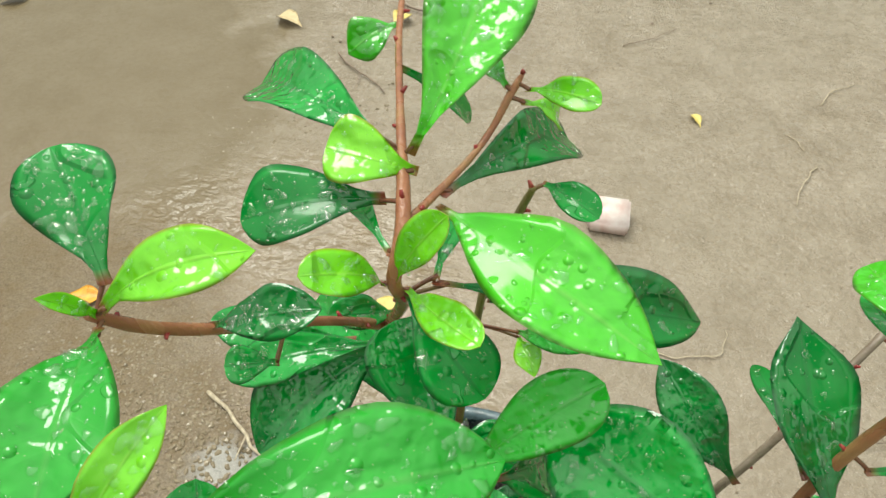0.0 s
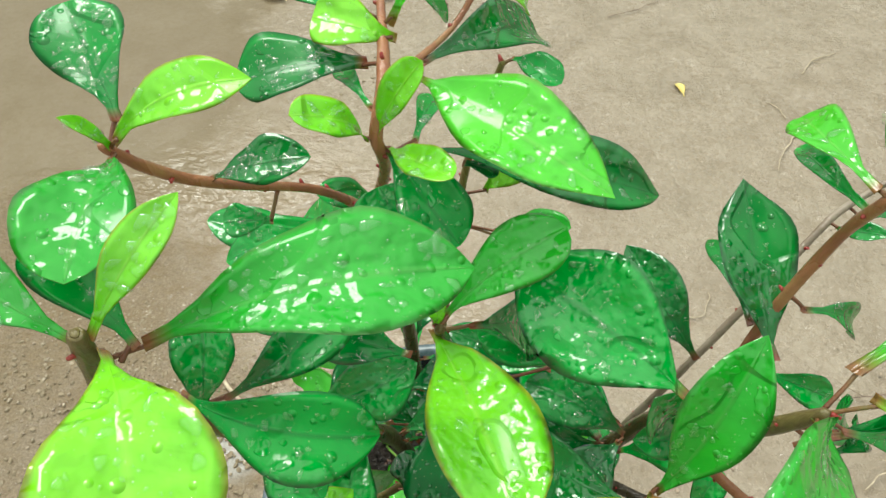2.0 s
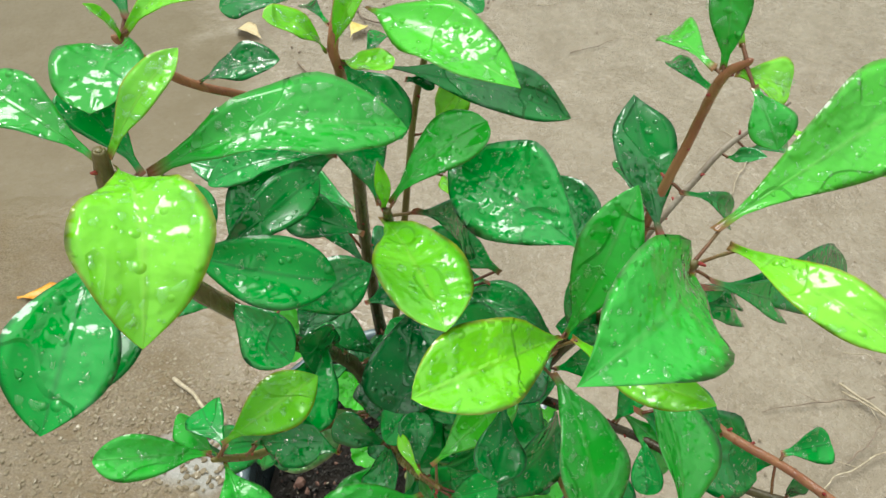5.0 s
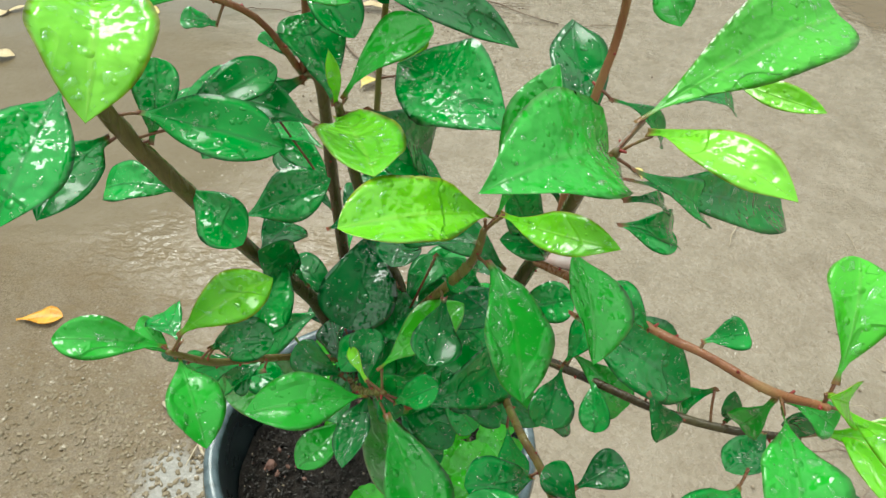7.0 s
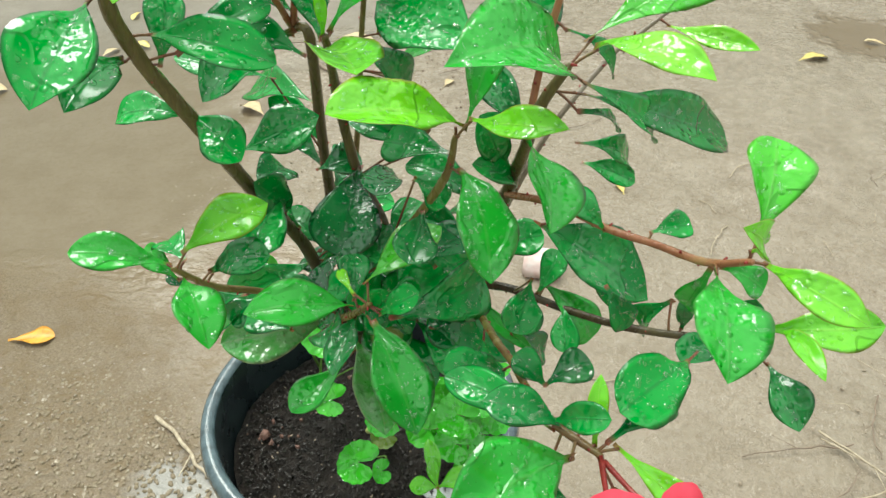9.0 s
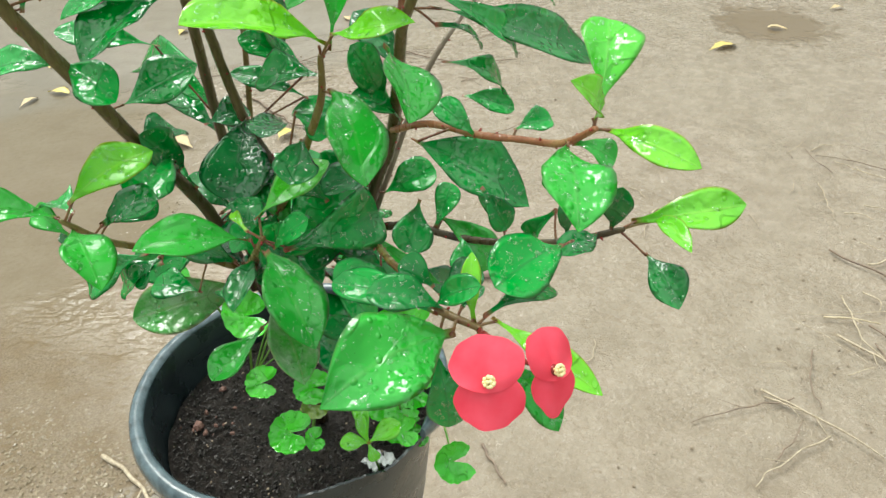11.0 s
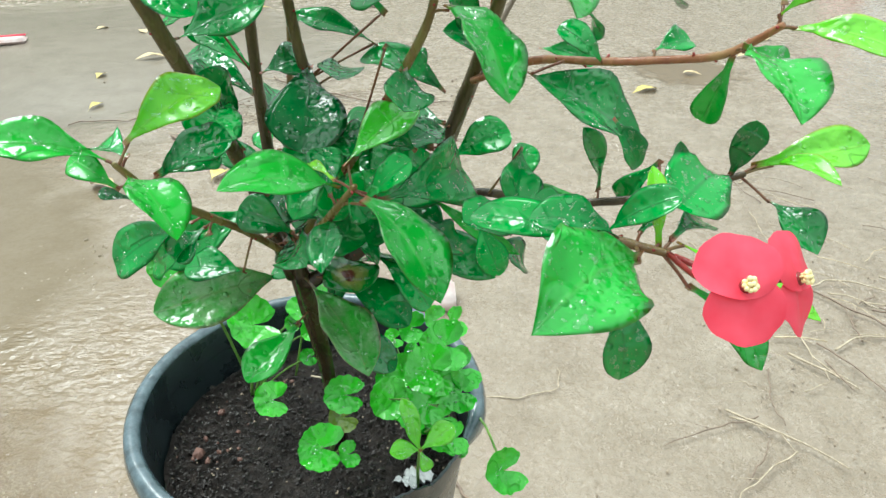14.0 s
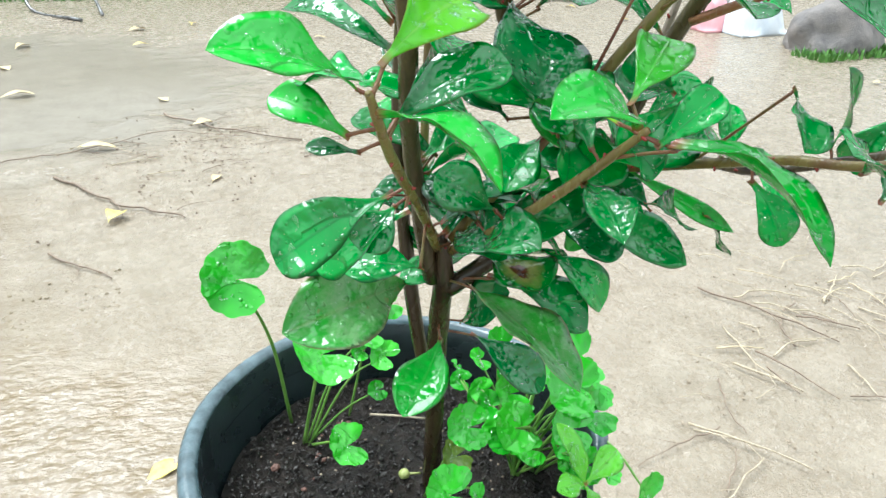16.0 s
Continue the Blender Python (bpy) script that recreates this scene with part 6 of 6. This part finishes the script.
for tip, w, up in (((0.0585, 0.094, 0.790), 0.0150, (0, -0.5, 0.85)), ((0.0775, 0.108, 0.806), 0.0110, (-0.3, -0.7, 0.6)),
                   ((0.0860, 0.0905, 0.768), 0.0105, (0, -0.6, 0.8)), ((0.1080, 0.104, 0.794), 0.0180, (0.1, -0.55, 0.8)),
                   ((0.0735, 0.122, 0.812), 0.0130, (0.2, -0.8, 0.5))):
    lance(seedling, (0.081, 0.097, 0.783), tip, w, up, HERB_NEW)

# crumpled pale scrap at the seedling's foot
bm = bmesh.new()
bmesh.ops.create_grid(bm, x_segments=14, y_segments=12, size=1.0)
for v in bm.verts:
    x, y = v.co.x, v.co.y
    edge = 1 + 0.22 * noise.noise(Vector((x * 1.7, y * 1.7, 4)))
    v.co = Vector((x * 0.0125 * edge, y * 0.0145 * edge, 0.006 * abs(noise.noise(Vector((x * 1.6, y * 1.6, 0)))) * 2 + 0.0035 * noise.noise(Vector((x * 4, y * 4, 7)))))
bmesh.ops.solidify(bm, geom=bm.faces[:], thickness=0.0004)
scrap = part("paper_scrap", bm, SCRAP, None, m=pose(0.086, 0.138, 0.7045, -28, 8, 20))
tagged(scrap, "crumpled wet grey-white scrap lying on the soil", "scrap")

# dry stick and a shed bud on the soil
bm = bmesh.new()
tube(bm, [(0.0147, 0.2913, 0.7025, 0.0011), (0.030, 0.2825, 0.7035, 0.0010), (0.0549, 0.2699, 0.7025, 0.0008)], 6, 4, 0.2)
tagged(part("dry_stick", bm, TWIG, None, m=Matrix()), "thin pale dry stick lying on the soil", "stick")
bm = bmesh.new()
bmesh.ops.create_icosphere(bm, subdivisions=3, radius=0.0042)
for v in bm.verts:
    v.co.z *= 0.85
    v.co += 0.0004 * noise.noise_vector(v.co * 300)
tube(bm, [(0.003, -0.001, 0.0, 0.0009), (0.012, -0.003, -0.001, 0.0008)], 6, 3)
tagged(part("shed_bud", bm, BUD, None, m=Matrix.Translation((0.0154, 0.2175, 0.7045))), "small round yellowish bud shed on the soil", "bud")

# ---- loose things on the ground ----
def fallen_leaf(x, y, length, width, turn, material, label, curl=0.10):
    HERBS[0] += 1
    bm = bmesh.new()
    blade(bm, length, width, curl, 0.22, "s", 0.06, HERBS[0], 12, 6, thick=0.0008)
    for v in bm.verts:
        v.co.x -= length / 2
    low = min(v.co.z for v in bm.verts)
    for v in bm.verts:
        v.co.z -= low
    z = 0.014 * noise.noise(Vector((x, y - 4.0, 0)) * 1.3)
    ob = part("fallen_leaf", bm, material, None, m=pose(x, y, z + 0.004, 0, 0, turn))
    tagged(ob, label, "leaf", "fallen leaves on the ground")


fallen_leaf(-0.933, 1.082, 0.112, 0.060, 8, ORANGE, "orange fallen leaf on wet ground", 0.02)
fallen_leaf(-0.616, 2.37, 0.125, 0.075, 140, STRAW, "pale beige fallen leaf on wet ground")
fallen_leaf(-1.75, 2.56, 0.13, 0.07, 20, STRAW, "pale beige fallen leaf on wet ground")
fallen_leaf(0.73, 1.77, 0.065, 0.030, 100, YELLOW, "small yellowish fallen leaf on wet ground")
fallen_leaf(1.90, 2.91, 0.16, 0.075, 15, YELLOW, "yellow-green fallen leaf on wet ground")
fallen_leaf(-0.208, 2.36, 0.10, 0.070, 60, YELLOW, "round yellow fallen leaf on wet ground")
fallen_leaf(-0.267, 3.15, 0.19, 0.055, -12, STRAW, "long pale fallen leaf on wet ground")
fallen_leaf(-0.62, 4.15, 0.17, 0.07, 10, STRAW, "pale fallen leaf on wet ground")
fallen_leaf(-0.67, 5.45, 0.14, 0.08, 60, STRAW, "pale fallen leaf on wet ground")
fallen_leaf(0.08, 5.9, 0.15, 0.08, 30, STRAW, "pale fallen leaf on wet ground")
fallen_leaf(-0.176, 1.054, 0.085, 0.050, 30, YELLOW, "yellow and orange fallen leaf on wet ground", 0.04)
rng = random.Random(31)
for k in range(26):
    x, y = rng.uniform(-2.2, 4.6), rng.uniform(2.6, 6.4)
    fallen_leaf(x, y, rng.uniform(0.06, 0.13), rng.uniform(0.03, 0.06), rng.uniform(0, 360), (STRAW, YELLOW, STRAW)[k % 3], "small pale fallen leaf on wet ground")


def twig(name, label, material, r, *pts):
    bm = bmesh.new()
    r *= 0.74
    line = spline([(x, y, r * 0.7 + 0.005 + dz, r * (0.9 - 0.6 * k / len(pts))) for k, (x, y, dz) in enumerate(pts)], 5)
    span = (line[-1].xyz - line[0].xyz).length
    for k, q in enumerate(line):
        side = noise.noise_vector(Vector((k * 0.55, pts[0][0] * 7, pts[0][1] * 7))) * span * 0.045
        q.x, q.y = q.x + side.x, q.y + side.y
    tube(bm, line, 6, 2, 0.25)
    if span > 0.12:
        k = len(line) // 2
        fork = line[k].xyz + (line[k + 1].xyz - line[k].xyz).cross(Vector((0, 0, 1))) * 1.6 + (line[-1].xyz - line[k].xyz) * 0.3
        tube(bm, [(*line[k].xyz, line[k][3] * 0.6), (*fork, line[k][3] * 0.25)], 5, 4, 0.2)
    ob = part(name, bm, material, None, m=Matrix())
    tagged(ob, label, "twig", "dry twigs on the ground")


twig("twig", "long dry forked twig on wet ground", TWIG, 0.0045, (0.950, 0.757, 0), (1.02, 0.655, 0.006), (1.100, 0.535, 0))
twig("twig", "thin dry twig on wet ground", TWIG, 0.0035, (0.945, 0.735, 0), (0.985, 0.695, 0.003), (1.04, 0.63, 0.004))
twig("twig", "thin dark twig on wet ground", ROOT, 0.0028, (0.880, 0.565, 0), (0.935, 0.60, 0.002), (0.985, 0.645, 0.006))
twig("twig", "pale dry twig on wet ground", TWIG, 0.0055, (1.224, 0.893, 0), (1.262, 0.815, 0.004), (1.300, 0.738, 0))
twig("twig", "bent dry twig on wet ground", TWIG, 0.0035, (1.330, 1.038, 0), (1.272, 0.87, 0.008), (1.305, 0.76, 0))
twig("twig", "dark twig on wet ground", ROOT, 0.0055, (1.42, 1.235, 0), (1.51, 1.03, 0.006), (1.59, 0.865, 0))
twig("twig", "pale curved twig on wet ground", TWIG, 0.0045, (1.48, 1.15, 0), (1.585, 1.145, 0.008), (1.69, 1.07, 0))
twig("twig", "short pale twig on wet ground", TWIG, 0.005, (1.355, 0.878, 0), (1.44, 0.90, 0.006), (1.53, 0.89, 0))
twig("twig", "thin reddish twig on wet ground", ROOT, 0.003, (1.138, 0.860, 0), (1.075, 0.765, 0.004), (1.05, 0.675, 0))
twig("twig", "short dry twig on wet ground", TWIG, 0.004, (1.51, 0.775, 0), (1.49, 0.71, 0.003), (1.468, 0.655, 0))
twig("twig", "curled pale stem on wet ground", TWIG, 0.0028, (0.405, 0.945, 0), (0.50, 0.91, 0.003), (0.60, 0.925, 0.002), (0.625, 0.985, 0))
twig("twig", "pale dry stick beside the pot", TWIG, 0.008, (-0.53, 0.82, 0), (-0.435, 0.71, 0.002), (-0.33, 0.60, 0))
twig("twig", "short dark twig on wet ground", ROOT, 0.006, (0.285, 0.71, 0), (0.296, 0.66, 0.002), (0.315, 0.60, 0))
twig("root", "brown root lying along the ground", ROOT, 0.009, (-0.40, 2.83, 0), (-0.25, 2.58, 0.002), (-0.12, 2.42, 0), (0.01, 2.30, 0))
twig("root", "thin brown root lying along the ground", ROOT, 0.0045, (-0.90, 3.12, 0), (-0.618, 3.10, 0.002), (-0.345, 3.15, 0), (0.05, 3.30, 0), (0.40, 3.12, 0))
twig("root", "thin brown root lying along the ground", ROOT, 0.006, (-0.41, 2.15, 0), (-0.32, 2.03, 0.002), (-0.233, 1.93, 0))
twig("root", "brown root lying along the ground", ROOT, 0.008, (0.06, 3.60, 0), (0.28, 3.28, 0.003), (0.61, 3.0, 0))
rng = random.Random(90)
for k in range(40):
    x, y, a, s = rng.gauss(1.75, 0.22), rng.gauss(1.02, 0.20), rng.gauss(-0.5, 0.8), rng.uniform(0.04, 0.11)
    dx, dy = math.cos(a) * s, math.sin(a) * s
    twig("twig", "thin straw-coloured twig on wet ground", (TWIG, STRAW_STEM, TWIG, ROOT)[k % 4], rng.uniform(0.002, 0.0045), (x, y, 0), (x + dx + rng.uniform(-0.02, 0.02), y + dy, 0.006), (x + 2 * dx, y + 2 * dy + rng.uniform(-0.03, 0.03), 0.002))
rng = random.Random(44)
for k in range(34):
    x, y, a, s = rng.uniform(1.0, 2.3), rng.uniform(0.5, 1.9), rng.uniform(0, 6.3), rng.uniform(0.03, 0.13)
    dx, dy = math.cos(a) * s, math.sin(a) * s
    twig("twig", "thin dry twig on wet ground", (TWIG, ROOT, TWIG)[k % 3], rng.uniform(0.0015, 0.0035), (x, y, 0), (x + dx + rng.uniform(-0.02, 0.02), y + dy, 0.004), (x + 2 * dx, y + 2 * dy + rng.uniform(-0.03, 0.03), 0))
for k in range(26):
    x, y, a, s = rng.gauss(0.25, 0.35), rng.gauss(3.0, 0.28), rng.gauss(0.1, 0.5), rng.uniform(0.04, 0.12)
    dx, dy = math.cos(a) * s, math.sin(a) * s
    twig("twig", "thin brown twig on wet ground", (ROOT, TWIG, ROOT)[k % 3], rng.uniform(0.002, 0.004), (x, y, 0), (x + dx, y + dy + rng.uniform(-0.02, 0.02), 0.004), (x + 2 * dx, y + 2 * dy, 0))

bm = bmesh.new()
bmesh.ops.create_cube(bm, size=1.0, matrix=Matrix.Diagonal((0.105, 0.10, 0.045, 1)))
bmesh.ops.bevel(bm, geom=bm.edges[:], offset=0.007, segments=2, affect='EDGES')
for v in bm.verts:
    v.co += 0.002 * noise.noise_vector(v.co * 30)
tile = part("tile_piece", bm, TILE, None, m=pose(0.405, 1.345, 0.026, 2, 0, -12))
tagged(tile, "broken pink and white tile piece on the ground", "tile")

bm = bmesh.new()
bmesh.ops.create_cube(bm, size=1.0, matrix=Matrix.Diagonal((0.24, 0.12, 0.03, 1)))
bmesh.ops.bevel(bm, geom=bm.edges[:], offset=0.012, segments=3, affect='EDGES')
packet = part("packet", bm, TILE, None, m=pose(-1.52, 4.72, 0.02, 0, 0, 6))
tagged(packet, "flattened white packet with a red edge", "litter")
bm = bmesh.new()
bmesh.ops.create_cube(bm, size=1.0, matrix=Matrix.Translation((0, 0.05, 0.016)) @ Matrix.Diagonal((0.225, 0.03, 0.006, 1)))
part("packet_edge", bm, PETAL, packet, "red printed edge", PLACE[packet])

# leaf litter and grit
rng = random.Random(61)
litter = [(rng.gauss(0.2, 0.38), rng.gauss(3.0, 0.30), 0.002, rng.choice((0.002, 0.003, 0.004, 0.006))) for _ in range(500)]
scatter_mesh("leaf_litter", litter, ROOT, "brown crumbled leaf litter on wet ground", "litter")
rng = random.Random(62)
specks = []
for _ in range(110):
    a, r = rng.uniform(0, 6.283), 0.122 * math.sqrt(rng.random())
    specks.append((PX + r * math.cos(a), PY + r * math.sin(a), 0.7025, rng.uniform(0.0006, 0.0015)))
scatter_mesh("soil_grit", specks, PEBBLE, "pale grit specks on dark soil", "soil")

# gravel pressed into the wet ground
rng = random.Random(8)
stones = []
for _ in range(1500):
    if rng.random() < 0.55:
        x, y = rng.gauss(-0.75, 0.42), rng.gauss(0.72, 0.28)
    else:
        x, y = rng.uniform(0.25, 1.9), rng.gauss(0.75, 0.35)
    if -0.06 < y < 1.9:
        z = 0.014 * noise.noise(Vector((x, y - 4.0, 0)) * 1.3)
        stones.append((x, y, z - 0.0014, rng.choice((0.0012, 0.0016, 0.002, 0.0028, 0.004)) * rng.uniform(0.7, 1.3)))
scatter_mesh("gravel", stones, PEBBLE, "small pale gravel pressed into wet earth", "gravel")

rng = random.Random(77)
lumps = []
for _ in range(4200):
    x, y = rng.gauss(-0.55, 0.26), rng.gauss(1.0, 0.36)
    if -1.3 < x < -0.12 and 0.3 < y < 2.0:
        z, r = 0.014 * noise.noise(Vector((x, y - 4.0, 0)) * 1.3), rng.uniform(0.003, 0.009)
        lumps.append((x, y, z - 0.58 * r, r))
scatter_mesh("earth_lumps", lumps, LUMP, "wet glistening lumps of packed earth", "ground")

# ---- far edge of the yard ----
def tufts(name, x0, x1, y0, y1, many, tall, label):
    rng = random.Random(many)
    vs, fs = [], []
    for _ in range(many):
        x, y, h, a = rng.uniform(x0, x1), rng.uniform(y0, y1), tall * rng.uniform(0.4, 1.1), rng.uniform(0, 6.3)
        w, lean = rng.uniform(0.006, 0.016), rng.uniform(0.1, 0.7) * h
        c, s = math.cos(a), math.sin(a)
        k = len(vs)
        vs += [(x - s * w, y + c * w, 0), (x + s * w, y - c * w, 0), (x + c * lean * 0.4 + s * w * 0.8, y + s * lean * 0.4 - c * w * 0.8, h * 0.6),
               (x + c * lean * 0.4 - s * w * 0.8, y + s * lean * 0.4 + c * w * 0.8, h * 0.6), (x + c * lean, y + s * lean, h)]
        fs += [(k, k + 1, k + 2, k + 3), (k + 3, k + 2, k + 4)]
    me = bpy.data.meshes.new(name)
    me.from_pydata(vs, [], fs)
    me.materials.append(GRASS)
    tagged(put(new(name, me), None, Matrix()), label, "grass", kind="stuff")


tufts("grass", 4.75, 6.6, 3.55, 3.85, 700, 0.07, "low green weeds at the foot of a rock")
tufts("grass", -3.5, 1.8, 7.5, 8.1, 1500, 0.16, "green weeds along the far edge of the yard")


def rock(x, y, sx, sy, sz, seed, label):
    bm = bmesh.new()
    bmesh.ops.create_icosphere(bm, subdivisions=4, radius=1.0)
    for v in bm.verts:
        d = 1 + 0.28 * noise.noise(v.co * 1.4 + Vector((seed, 0, 0))) + 0.06 * noise.noise(v.co * 5 + Vector((seed, 3, 0)))
        v.co = Vector((v.co.x * sx * d, v.co.y * sy * d, max(v.co.z, -0.2) * sz * d))
    tagged(part("rock", bm, ROCK, None, m=Matrix.Translation((x, y, sz * 0.18))), label, "rock", "rocks at the yard's edge")


rock(5.35, 3.95, 0.48, 0.26, 0.36, 1.0, "large grey boulder with weeds at its foot")
rock(5.9, 5.75, 0.36, 0.2, 0.20, 4.0, "dark grey rock at the yard's edge")


def heap(x, y, sx, sy, sz, seed, material, label):
    bm = bmesh.new()
    bmesh.ops.create_grid(bm, x_segments=26, y_segments=26, size=1.0)
    for v in bm.verts:
        r = min(1.0, v.co.length)
        k = 0.45 + 0.55 * noise.noise(v.co * 2.2 + Vector((seed, 0, 0)))
        v.co = Vector((v.co.x * sx, v.co.y * sy, sz * max(0.0, (1 - r * r)) * (0.8 + k) + 0.03 * k + 0.01))
    solid = bmesh.ops.extrude_face_region(bm, geom=bm.faces[:])
    for v in solid["geom"]:
        if isinstance(v, bmesh.types.BMVert):
            v.co.z = 0.0
    bmesh.ops.recalc_face_normals(bm, faces=bm.faces[:])
    tagged(part("crumpled_cloth", bm, material, None, m=Matrix.Translation((x, y, 0))), label, "cloth", "cloth heaps at the yard's edge")


heap(5.25, 4.75, 0.34, 0.25, 0.34, 2.0, CLOTH, "crumpled pale blue-white cloth behind the boulder")
heap(4.95, 4.95, 0.22, 0.2, 0.22, 5.0, PINK, "crumpled faded pink cloth behind the boulder")

# overturned metal chair frame at the far edge
chair = base_empty("chair_frame", (-0.5, 6.8, 0.0), "overturned grey metal chair frame on the ground", "chair")
for pts in (((-0.72, 7.3, 0.30), (-0.68, 6.95, 0.02), (-0.30, 6.35, 0.02)), ((-0.60, 7.25, 0.16), (-0.20, 7.05, 0.16)), ((-0.20, 7.05, 0.16), (-0.14, 6.5, 0.03))):
    bm = bmesh.new()
    tube(bm, [(*p, 0.014) for p in pts], 8, 6)
    part("metal_tube", bm, METAL, chair, "", Matrix())

bm = bmesh.new()
bmesh.ops.create_cube(bm, size=1.0, matrix=Matrix.Translation((0, 9.2, 0.9)) @ Matrix.Diagonal((26, 0.2, 1.8, 1)))
wall = part("wall_far", bm, PLASTER, None, m=Matrix(), smooth=False)
tagged(wall, "stained plaster boundary wall behind the yard", "wall", kind="structure")
